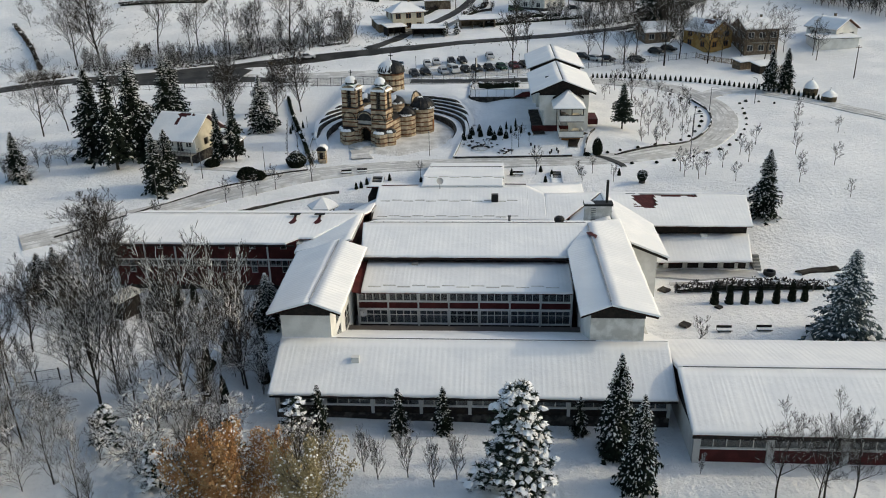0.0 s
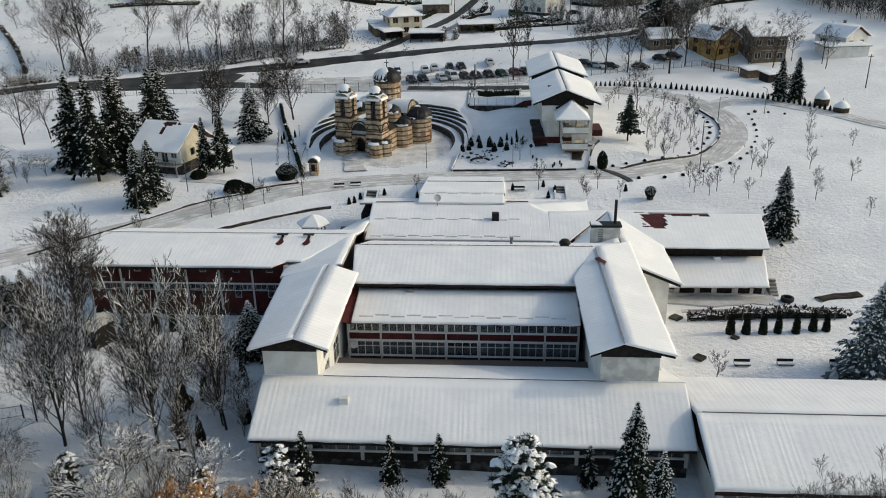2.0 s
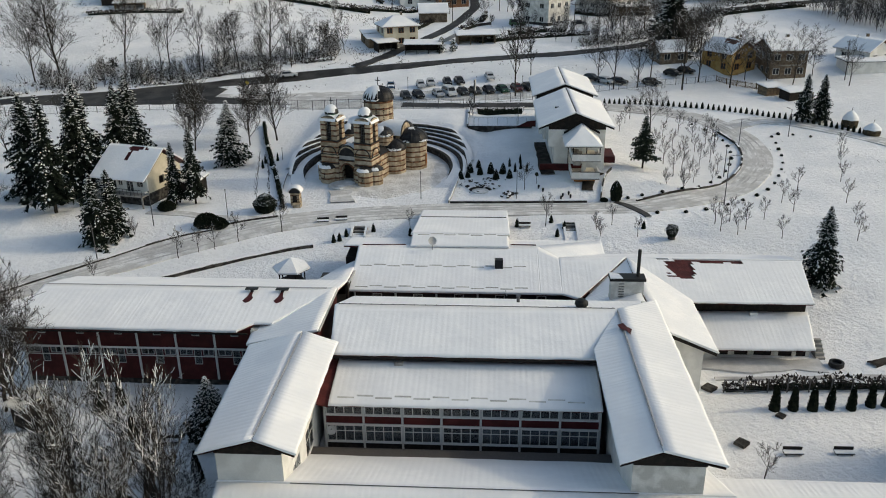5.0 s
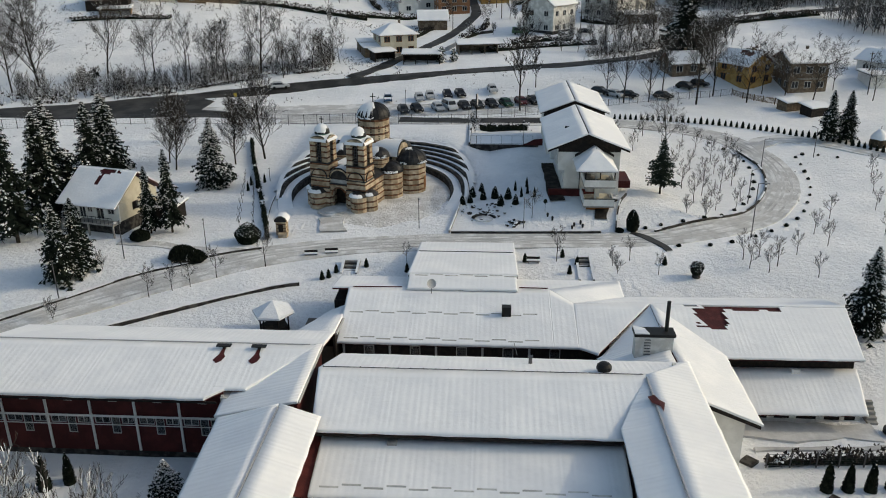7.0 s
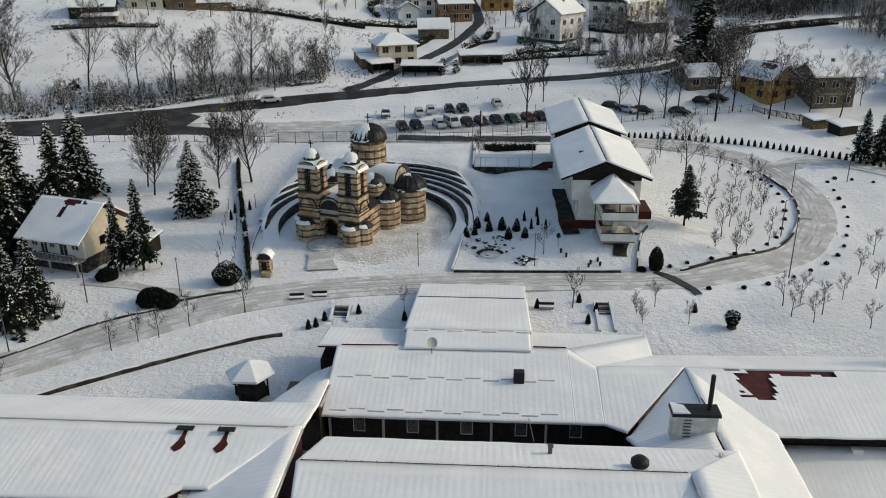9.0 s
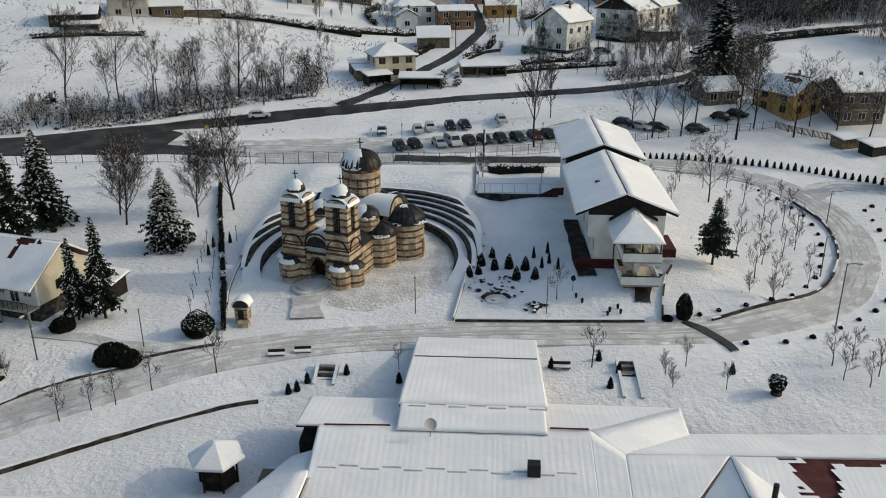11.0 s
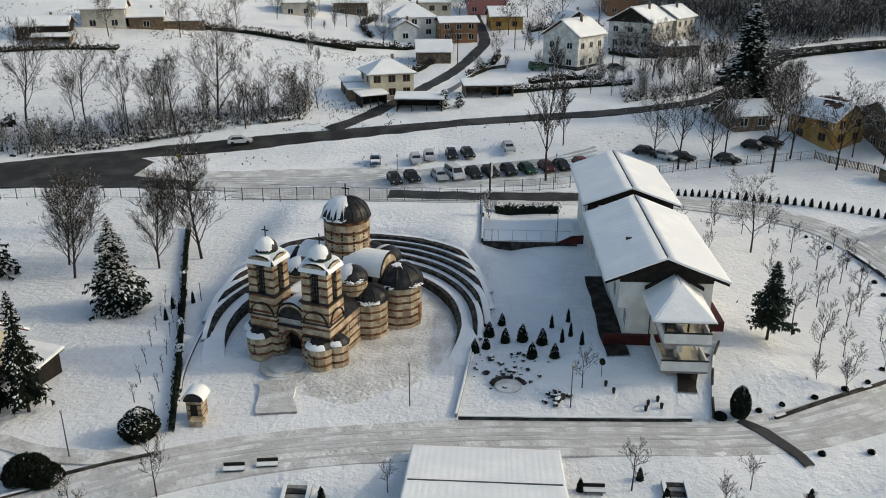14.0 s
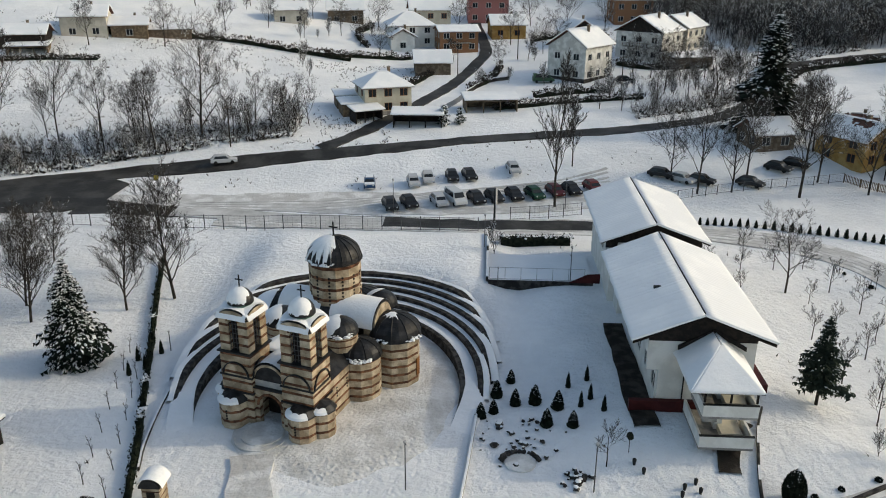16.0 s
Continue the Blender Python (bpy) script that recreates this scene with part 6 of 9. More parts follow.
SNOW_TRODDEN = material("trodden_snow", (0.60, 0.585, 0.565), 0.8, var=0.14, scale=0.5, bump=1.0, bscale=2.2, color2=(0.80, 0.79, 0.78), dist=0.3, pits=0.6, mix=(0.38, 0.62))
patch("church_yard", -14.4, 131.0, 9.4, 13.2, SNOW_TRODDEN, 0.1, "grey trodden snow in the church yard", "ground", -8, 0.12, 2.0)
white_house()
rear_house()
garden_bits()


# ---- plants ----
def at_land(x, y, s=1.0, turn=0.0, sink=0.1, sxy=None):
    w = s if sxy is None else sxy
    return pose(x, y, land(x, y) - sink, 0, 0, turn) @ Matrix.Diagonal((w, w, s, 1))


def bare_meshes(seed, h=10.0, limbs=9, spread=0.42, levels=4, up=0.55, fork=0.28, twig=0.013, snow=0.25, droop=0.0, load=0.016):
    """A leafless tree: trunk and limbs in one mesh, twigs in another, snow lines in a third."""
    rng = random.Random(seed)
    wood, twigs, sn = Mesh(), Mesh(), Mesh()

    def grow(p, d, length, r, level):
        segs = 5 if level < 2 else (3, 2, 1, 1)[level - 2]
        q = Vector(p)
        d = Vector(d).normalized()
        pts = [(q.copy(), r)]
        for i in range(segs):
            d = (d + Vector((rng.uniform(-1, 1), rng.uniform(-1, 1), rng.uniform(-0.3, 0.9))) * (0.10 + 0.07 * level)).normalized()
            if level:
                d = (d - Vector((0, 0, droop))).normalized()
            n = q + d * (length / segs)
            rr = max(twig * 0.6, r * (1 - 0.75 * (i + 1) / segs))
            if level >= 3 and i == segs - 1:
                # the last piece ends in a point
                side = d.orthogonal().normalized() * pts[-1][1]
                oth = d.cross(side)
                twigs.add([q + side, q - side * 0.5 + oth * 0.87, q - side * 0.5 - oth * 0.87, n], [(0, 1, 3), (1, 2, 3), (2, 0, 3)])
            else:
                (wood if level < 2 else twigs).tube(q, n, pts[-1][1], rr, 6 if level == 0 else (4 if level == 1 else 3), False)
            if 1 <= level <= 3 and rng.random() < snow:
                o = Vector((0, 0, pts[-1][1] * 0.7 + 0.012))
                sn.tube(q + o, n + o, max(load, pts[-1][1] * 0.75), max(load * 0.8, rr * 0.75), 3, False)
            q = n
            pts.append((q.copy(), rr))
        if level >= levels:
            return
        count = (limbs, 7, 6, 6)[min(level, 3)]
        for k in range(count):
            t = fork + (1 - fork) * (k + rng.random()) / count if level == 0 else 0.25 + 0.75 * (k + rng.random()) / count
            i = min(segs - 1, int(t * segs))
            f = t * segs - i
            s = pts[i][0].lerp(pts[i + 1][0], f)
            a = rng.uniform(0, 2 * math.pi) if level else 2.4 * k + rng.uniform(-0.4, 0.4)
            base = (pts[i + 1][0] - pts[i][0]).normalized()
            side = base.orthogonal().normalized()
            side = side * math.cos(a) + base.cross(side) * math.sin(a)
            dd = base * up + side * (1 - up * 0.5) + Vector((0, 0, 0.35))
            ln = length * (spread if level == 0 else 0.55) * rng.uniform(0.7, 1.15) * (1.15 - 0.45 * t)
            grow(s, dd, ln, max(twig, pts[i][1] * (0.48 if level == 0 else 0.5)), level + 1)

    grow((0, 0, 0), (0, 0, 1), h, h * 0.0112 + 0.025, 0)
    return wood, twigs, sn


def spruce_meshes(seed, h=10.0, width=0.24, snow=0.55, whorls=22, start=0.08, droop=0.35, dens=8):
    """A spruce: drooping boughs set all round the trunk round a dark heart, needle sprays hanging from them, broken snow along their tops."""
    rng = random.Random(seed)
    trunk, green, sn = Mesh(), Mesh(), Mesh()
    trunk.tube((0, 0, 0), (0, 0, h * 0.97), 0.018 * h, 0.012, 7)

    def reach(a, t):
        return h * width * (1 - t) ** 0.82 * (0.9 + 0.16 * math.sin(5 * t * math.pi + seed) + 0.28 * noise.noise((math.cos(a) * 1.3, math.sin(a) * 1.3, t * 6 + seed))) + 0.1

    # ragged inner shell of shaded needles
    for k in range(whorls * dens * 5):
        t = start + 0.02 + (0.97 - start) * rng.random()
        a = rng.uniform(0, 6.283)
        R = reach(a, t) * rng.uniform(0.3, 0.62)
        c = Vector((math.cos(a) * R, math.sin(a) * R, h * t - R * droop * 0.5))
        s = Vector((-math.sin(a), math.cos(a), 0)) * rng.uniform(0.15, 0.32) * (1.2 - t) * h * 0.1
        d = Vector((math.cos(a), math.sin(a), -0.9)) * rng.uniform(0.25, 0.5) * (1.2 - t) * h * 0.1
        green.add([c - s, c + s, c + d], [(0, 1, 2)])
    count = whorls * dens
    for k in range(count):
        t = start + (1 - start) * (k + rng.uniform(-3, 3)) / count
        t = min(0.99, max(start, t))
        a = 2.39996 * k + rng.uniform(-0.4, 0.4)
        z = h * t
        L = reach(a, t) * rng.uniform(0.7, 1.1)
        d, s = Vector((math.cos(a), math.sin(a), 0)), Vector((-math.sin(a), math.cos(a), 0))
        dr = droop * rng.uniform(0.5, 1.5) * (1.2 - 0.9 * t)
        prev, segs = Vector((0, 0, z)), 4
        laden = rng.random() < 0.3 + snow * (0.6 + 0.6 * t)
        for i in range(segs):
            u = (i + 1) / segs
            p = Vector((0, 0, z)) + d * L * u + s * L * 0.05 * rng.uniform(-1, 1) + Vector((0, 0, L * (0.12 * u - dr * u * u)))
            w = L * 0.30 * (1 - 0.6 * u) + 0.08
            for sg in (-1, 1):
                for _ in range(4):
                    b = prev.lerp(p, rng.uniform(0, 0.8))
                    tip = b + s * sg * w * rng.uniform(0.4, 1.3) + d * w * rng.uniform(0.1, 0.9) - Vector((0, 0, w * rng.uniform(0.15, 1.0)))
                    green.add([b, b.lerp(p, 0.75) + Vector((0, 0, 0.02)), tip], [(0, 1, 2)])
            if laden and u > 0.3:
                # thin broken strips of snow lying along the bough and its side sprays
                for _ in range(3):
                    if rng.random() > 0.4 + snow * 0.6:
                        continue
                    q0 = prev.lerp(p, rng.uniform(-0.1, 0.4)) + s * w * rng.uniform(-0.5, 0.5)
                    ax = (d + s * rng.uniform(-0.7, 0.7)).normalized() * rng.uniform(0.5, 1.2) * w
                    q1 = q0 + Vector((ax.x, ax.y, (p.z - prev.z) * 0.7))
                    m = q0.lerp(q1, rng.uniform(0.35, 0.65)) + Vector((0, 0, 0.05))
                    o = Vector((-ax.y, ax.x, 0)).normalized() * w * rng.uniform(0.12, 0.36)
                    dn = Vector((0, 0, -0.05))
                    sn.add([q0, m + o + dn, q1, m - o * rng.uniform(0.4, 1) + dn, m + Vector((0, 0, 0.03))], [(0, 1, 4), (1, 2, 4), (2, 3, 4), (3, 0, 4)])
            prev = p
    return trunk, green, sn


def pine_meshes(seed, h=9.0, width=0.46, snow=0.5, limbs=120):
    """A pine bowed by snow: needle tufts in clumps on drooping limbs with snow pads."""
    rng = random.Random(seed)
    trunk, green, sn = Mesh(), Mesh(), Mesh()
    trunk.tube((0, 0, 0), (0.2, 0.1, h * 0.95), 0.022 * h, 0.03, 7)
    for k in range(limbs):
        t = 0.08 + 0.9 * k / limbs
        a = 2.4 * k + rng.uniform(-0.4, 0.4)
        R = h * width * (1 - t) ** 0.55 * (0.8 + 0.3 * noise.noise((a, t * 4, seed))) * rng.uniform(0.6, 1.15) + 0.15
        d = Vector((math.cos(a), math.sin(a), 0))
        p0 = Vector((0, 0, h * t))
        p1 = p0 + d * R + Vector((0, 0, R * rng.uniform(-0.35, 0.10)))
        trunk.tube(p0, p1, 0.05, 0.02, 4, False)
        for c in range(8):
            u = 0.2 + 0.8 * (c + rng.random() * 0.6) / 8
            q = p0.lerp(p1, u) + Vector((rng.uniform(-.3, .3), rng.uniform(-.3, .3), rng.uniform(-.1, .15)))
            for i in range(34):
                v = Vector((rng.gauss(0, 1), rng.gauss(0, 1), rng.gauss(-0.15, 0.7))).normalized() * rng.uniform(0.2, 0.5)
                s = v.orthogonal().normalized() * 0.045
                green.add([q - s, q + s, q + v], [(0, 1, 2)])
            for _ in range(2):
                if rng.random() < snow:
                    # a ragged pad of snow draped over the tuft
                    c = q + Vector((rng.gauss(0, 0.14), rng.gauss(0, 0.14), rng.uniform(0.12, 0.26)))
                    n, a0, size = 7, rng.uniform(0, 6.28), rng.uniform(0.12, 0.38) * (0.7 + 0.5 * u)
                    rim = []
                    for i in range(n):
                        f = size * rng.uniform(0.45, 1.25)
                        rim.append(c + Vector((math.cos(a0 + 6.283 * i / n) * f, math.sin(a0 + 6.283 * i / n) * f, -0.1 - 0.45 * f * rng.random())) + d * f * 0.3)
                    sn.add([c] + rim, [(0, i + 1, (i + 1) % n + 1) for i in range(n)])
    return trunk, green, sn


def leafy(m, fn, n, rng, size=0.12):
    """Scatter small leaf blades; fn(rng) gives a place and an outward direction."""
    for _ in range(n):
        p, d = fn(rng)
        t = d.orthogonal().normalized()
        a = rng.uniform(0, 6.28)
        t = t * math.cos(a) + d.cross(t) * math.sin(a)
        s = size * rng.uniform(0.6, 1.4)
        m.add([p - t * s * 0.5, p + t * s * 0.5, p + d * s * rng.uniform(0.4, 1.0) + Vector((0, 0, s * 0.5))], [(0, 1, 2)])


def bush_meshes(seed, r=1.0, h=1.4, n=1100, snow=0.3, flat=0.75, cone=False):
    rng = random.Random(seed)
    core, leaf, sn = Mesh(), Mesh(), Mesh()

    def surf(u, v):
        # v 0 bottom .. 1 top
        rr = r * ((1 - v) ** 0.75 * 1.05 if cone else math.sin(math.pi * (0.22 + 0.78 * v)) ** 0.6)
        b = 1 + 0.16 * noise.noise((math.cos(u) * 1.7, math.sin(u) * 1.7, v * 3 + seed))
        return Vector((rr * b * math.cos(u), rr * b * math.sin(u), h * v * (1 + 0.06 * noise.noise((u, v * 4, seed)))))
    K, J = 14, 9
    core.v = [tuple(surf(2 * math.pi * i / K, j / J * 0.985) * 0.95) for j in range(J + 1) for i in range(K)]
    core.f = [(j * K + i, j * K + (i + 1) % K, (j + 1) * K + (i + 1) % K, (j + 1) * K + i) for j in range(J) for i in range(K)]
    core.f.append(tuple(J * K + i for i in range(K)))

    def fn(g):
        u, v = g.uniform(0, 6.283), g.random() ** 0.8
        p = surf(u, v)
        d = Vector((p.x, p.y, (v - 0.35) * r * 1.5)).normalized()
        return p * 0.97, d
    leafy(leaf, fn, n, rng, 0.16)
    for _ in range(int(n * snow * 0.25)):
        u, v = rng.uniform(0, 6.283), 1 - rng.random() ** 2.0 * 0.55
        p = surf(u, v)
        sn.ball((p.x * 0.98, p.y * 0.98, p.z + 0.02), rng.uniform(0.03, 0.085) * (0.6 + v * 0.6), rng, 0.3, 0.5, 5, 3)
    return core, leaf, sn


class Kind:
    """Builds one plant and copies it; all share their meshes."""

    def __init__(self, name, label, category, parts, group):
        self.spec, self.first = (name, label, category, group), None
        self.parts = [(n, m.data(n, mat, sm), lab) for n, m, mat, sm, lab in parts if m.v]

    def put(self, m, label=""):
        name, lab, cat, group = self.spec
        if self.first is None:
            ob = new(name)
            tagged(ob, lab, cat, group)
            for n, me, l in self.parts:
                o = new(n, me)
                o.parent = ob
                if l:
                    o["label"] = l
                if n in ("branch_snow", "leaf_snow", "crown", "twigs", "leaves", "foliage"):
                    o["kind"] = "stuff"
            self.first = ob
            ob.matrix_basis = m
            self.base = ob
        else:
            # copies start from the unscaled pose
            keep = self.first.scale.copy()
            self.first.scale = (1, 1, 1)
            ob = copy_thing(self.first, m)
            self.first.scale = keep
        if label:
            ob["label"] = label
        return ob


def tree_kind(seed, label, group, twig_mat=None, name="bare_tree", **kw):
    w, t, s = bare_meshes(seed, **kw)
    return Kind(name, label, "tree", [("trunk", w, BARK, False, ""), ("crown", t, twig_mat or TWIG, False, "fine leafless twigs"), ("branch_snow", s, SNOW, False, "snow lying along the branches")], group)


def spruce_kind(seed, label, group, mat=None, pine=False, name="spruce", **kw):
    w, t, s = (pine_meshes if pine else spruce_meshes)(seed, **kw)
    return Kind(name, label, "tree", [("trunk", w, BARK, False, ""), ("crown", t, mat or NEEDLE, False, "dark drooping needle branches"), ("branch_snow", s, SNOW, False, "snow on the branches")], group)


def bush_kind(name, seed, label, category, group, mat=None, **kw):
    c, l, s = bush_meshes(seed, **kw)
    return Kind(name, label, category, [("core", c, mat or HEDGE, False, ""), ("leaves", l, mat or HEDGE, False, ""), ("leaf_snow", s, SNOW, False, "snow specks on the leaves")], group)


RNG = random.Random(12)
SPRUCES = [spruce_kind(i, "tall dark spruce with snow on drooping branches", "spruces", width=0.29 + 0.03 * i, whorls=32 + 2 * i, snow=(0.32, 0.38, 0.55, 1.1)[i], start=(0.14, 0.08, 0.06, 0.06)[i], dens=10) for i in range(4)]
YOUNG = [spruce_kind(20 + i, "young snow-dusted spruce close to the school wall", "small spruces", h=5.0, width=0.24, whorls=16, start=0.03, snow=0.25, name="small_spruce") for i in range(2)]
BIG_SPRUCE = spruce_kind(33, "very tall dark spruce above the village road", "spruces", width=0.21, whorls=44, dens=13, snow=0.3, start=0.04, droop=0.5)
BLUE = spruce_kind(36, "broad pale blue spruce bowed under snow", "spruces", NEEDLE_PALE, width=0.36, whorls=30, dens=11, snow=1.25, start=0.06, droop=0.42)
OPEN = spruce_kind(31, "sparse larch-like conifer with thin dark branches", "open conifers", NEEDLE_BLUE, h=9.0, width=0.40, whorls=24, snow=0.1, dens=9, droop=0.15, start=0.2, name="sparse_conifer")
PINE = spruce_kind(40, "broad pine bowed under heavy snow pads", "snowy pines", NEEDLE_BLUE, pine=True, name="snowy_pine")
PINE_LOW = spruce_kind(41, "low pine shrub buried in snow", "snowy pines", NEEDLE_BLUE, pine=True, h=5.0, width=0.5, limbs=30, name="snowy_pine")
BARES = [tree_kind(50 + i, "leafless grey-brown tree with fine twigs", "bare trees", limbs=11 + i, spread=0.5 + 0.04 * (i % 3), up=0.5 + 0.15 * (i % 2), fork=0.14 + 0.08 * (i % 2), snow=0.1) for i in range(4)]
DOME = [tree_kind(56 + i, "large round-crowned bare tree with dense fine twigs", "bare trees", limbs=26, spread=0.42, up=0.6, fork=0.13, snow=0.1, twig=0.014) for i in range(2)]
TALLS = [tree_kind(60 + i, "tall upright leafless poplar", "bare trees", limbs=18, spread=0.33, up=0.85, fork=0.22, snow=0.05) for i in range(2)]
BROAD = [tree_kind(70 + i, "multi-limbed bare tree rimmed with snow", "snow-rimmed trees", limbs=11, spread=0.55, up=0.6, fork=0.06, snow=0.75, twig=0.018) for i in range(3)]
MULTI = [tree_kind(75 + i, "large many-stemmed bare tree rimmed with snow", "snow-rimmed trees", limbs=15, spread=0.66, up=0.85, fork=0.07, snow=0.36, twig=0.016, load=0.026) for i in range(2)]
ARCH = [tree_kind(78 + i, "arching shrub bowed down by snow-loaded twigs", "bowed shrubs", h=3.2, limbs=18, spread=1.0, up=1.0, fork=0.02, levels=3, twig=0.015, snow=0.34, droop=0.28, load=0.028, name="bowed_shrub") for i in range(2)]
FRUIT = [tree_kind(80 + i, "small pruned fruit tree standing in snow", "fruit trees", h=3.0, limbs=7, spread=0.6, levels=3, up=0.55, fork=0.3, twig=0.014, snow=0.1, name="fruit_tree") for i in range(3)]
SHRUBS = [tree_kind(90 + i, "tangled leafless shrub with brown twigs", "bare shrubs", h=3.0, limbs=16, spread=0.75, up=0.9, fork=0.02, levels=3, twig=0.014, snow=0.2, name="bare_shrub") for i in range(3)]


PARK = [(-26.3, 48.4, 11.2, 0.95), (-20.9, 50.4, 10.6, 0.8), (-34.2, 47.7, 8.8, 1.25), (-24.0, 47.4, 8.4, 0.85), (-33.0, 49.2, 9.4, 0.9), (-37.6, 53.4, 8.8, 0.95)]


def ground_trees():
    rng = random.Random(3)
    # beside the small house and the church
    for k, (x, y, h) in enumerate([(-59.5, 110.4, 16.8), (-59.0, 117.6, 15.5), (-62.0, 142.8, 13.6), (-56.5, 126.5, 15.0), (-66.5, 118, 15.5), (-64, 129, 15), (-49.3, 101.4, 9.6), (-48.1, 103.6, 9.2), (-43.6, 114.4, 9.3),
                                    (-41.0, 115.0, 11.4), (-41.8, 135.0, 10.9), (40.3, 95.0, 9.9), (60.5, 161.5, 9.3), (64.2, 163.0, 8.9), (14.1, 37.5, 8.8), (13.0, 42.2, 9.6)]):
        i = {15: 2, 14: 2, 10: 3, 9: 0, 8: 0, 6: 1, 7: 1}.get(k, k % 3)
        w = {10: 1.0, 9: 0.75, 8: 0.75, 0: 0.85, 11: 0.9, 14: 0.78, 15: 0.78}.get(k, 1.0)
        SPRUCES[i].put(at_land(x, y, h / 10, rng.uniform(0, 360), sxy=h / 10 * w))
    BLUE.put(at_land(39.2, 62.6, 1.04, 40, sxy=1.25))
    BIG_SPRUCE.put(at_land(45.4, 213.0, 2.0, 10, sxy=3.7), "very tall dark spruce above the village road")
    SPRUCES[1].put(at_land(-74, 106, 0.8, 10), "dark spruce on the open slope")
    SPRUCES[3].put(at_land(-21.8, 62.5, 0.62, 80, sxy=0.75), "young spruce with a snow-laden top")
    OPEN.put(at_land(25.2, 129.5, 0.92, 15))
    for x, y, s in ((-5.6, 44.4, 0.9), (-1.7, 44.6, 0.92), (10.2, 45.0, 0.74), (-12.6, 44.2, 0.95)):
        YOUNG[rng.randrange(2)].put(at_land(x, y, s, rng.uniform(0, 360), sxy=s * 1.1))
    PINE.put(at_land(4.6, 36.6, 1.12, 0))
    PINE_LOW.put(at_land(-14.2, 42.6, 0.9, 50))
    PINE_LOW.put(at_land(-19.5, 40.2, 0.8, 130))
    PINE_LOW.put(at_land(-24.5, 36.5, 0.75, 200))
    PINE_LOW.put(at_land(-30.5, 41.5, 0.85, 20))
    # church lawn and fence line
    for k, (x, y, h) in enumerate([(-50.8, 143.1, 9.9), (-41.8, 146.3, 9.1), (-37.6, 149.3, 11.7), (-53.2, 146.6, 9), (-44.9, 155.8, 7), (-55.8, 157.9, 6), (-83.8, 132.3, 11.1), (-80.9, 136.3, 9.1), (-78, 152, 7)]):
        (DOME[k % 2] if k < 6 else BARES[k % 4]).put(at_land(x, y, h / 10, rng.uniform(0, 360), sxy=h / 10 * 1.1))
    TALLS[0].put(at_land(6.6, 179.5, 1.75, 0, sxy=1.5))
    TALLS[1].put(at_land(10.5, 196.5, 0.9, 0, sxy=0.9))
    # slope above the main road
    for k, (x, y, h) in enumerate([(-101.1, 195.1, 18), (-86.9, 199.5, 15.8), (-105.9, 192.2, 14.6), (-76.4, 201, 12.1), (-62.1, 199.1, 12.1), (-58.5, 198.1, 14.1), (-52.2, 203.0, 16.0), (-47.2, 204.8, 9), (-44.1, 208.3, 10.5), (-38.5, 208.7, 9),
                                    (-35.6, 212.2, 8), (-69.3, 201.6, 13), (-63, 204.6, 11.5), (-79.2, 202.4, 10), (-131, 217.7, 7.5), (-112, 202, 9), (-55, 206, 9), (-41, 206, 8.5), (-66, 206, 8)]):
        h *= 1.0 if k in (0, 1, 2, 3, 6) else 0.8
        (DOME[0] if k == 0 else BARES[(k * 3) % 4]).put(at_land(x, y, h / 10, rng.uniform(0, 360), sxy=h / 10 * (1.25 if k == 0 else 1.0)))
    for k in range(46):
        x = rng.uniform(-100, -36)
        y = interp(x, [-100, -86, -78, -64, -50, -38], [182, 186, 189.5, 196.5, 201.5, 206]) + rng.uniform(-0.5, 5.5)
        SHRUBS[k % 3].put(at_land(x, y, rng.uniform(0.7, 1.5), rng.uniform(0, 360)))
    # trees by the right-hand houses and along the fence
    for k, (x, y, h) in enumerate([(28.3, 187, 13.0), (33.6, 188, 12.0), (43.0, 186.2, 15.5), (53.7, 188, 13), (62.1, 190.5, 9.5), (25.7, 193.5, 9.8), (37.5, 194, 11), (48, 193, 12), (58.5, 194, 8.5), (67, 188, 11), (50.5, 203, 11),
                                    (30.5, 153.5, 9.2), (47.0, 220, 10), (40.5, 230, 9), (37, 236, 8), (33, 240, 8), (48, 236, 9), (29, 226, 8), (48.5, 207, 8), (74, 196, 7), (80, 190, 8)]):
        BARES[(k * 5 + 1) % 4].put(at_land(x, y, h / 10 * 0.9, rng.uniform(0, 360), sxy=h / 10))
    for k in range(30):
        x = rng.uniform(18, 64)
        y = rng.uniform(222, 256)
        SHRUBS[k % 3].put(at_land(x, y, rng.uniform(0.7, 1.4), rng.uniform(0, 360)))
    # gardens of the village
    for k, (x, y, h) in enumerate([(30, 262, 7), (33, 256, 7), (28.5, 252, 6), (36, 258, 8), (40, 262, 7), (24, 268, 7), (45, 256, 8), (38, 248, 7), (34, 244, 7), (44, 244, 8), (49, 250, 8), (43, 236, 9), (48, 240, 9), (10, 278, 7), (6, 271, 6), (-1, 262, 5), (2, 287, 8), (14, 284, 8),
                                    (-12, 268, 5), (-30, 268, 6), (-36, 277, 6), (-42, 284, 7), (-50, 276, 6), (-60, 280, 6), (-68, 270, 7), (-76, 251, 9), (-91, 246, 8), (-34, 296, 7), (-12, 298, 8), (28, 300, 9), (48, 302, 9), (53, 296, 9), (-52, 297, 7), (-70, 300, 8), (-82, 290, 8), (8, 310, 8), (18, 305, 9), (52, 213, 9)]):
        BARES[(k * 3 + 1) % 4].put(at_land(x, y, h / 10, rng.uniform(0, 360), sxy=h / 10 * 1.15))
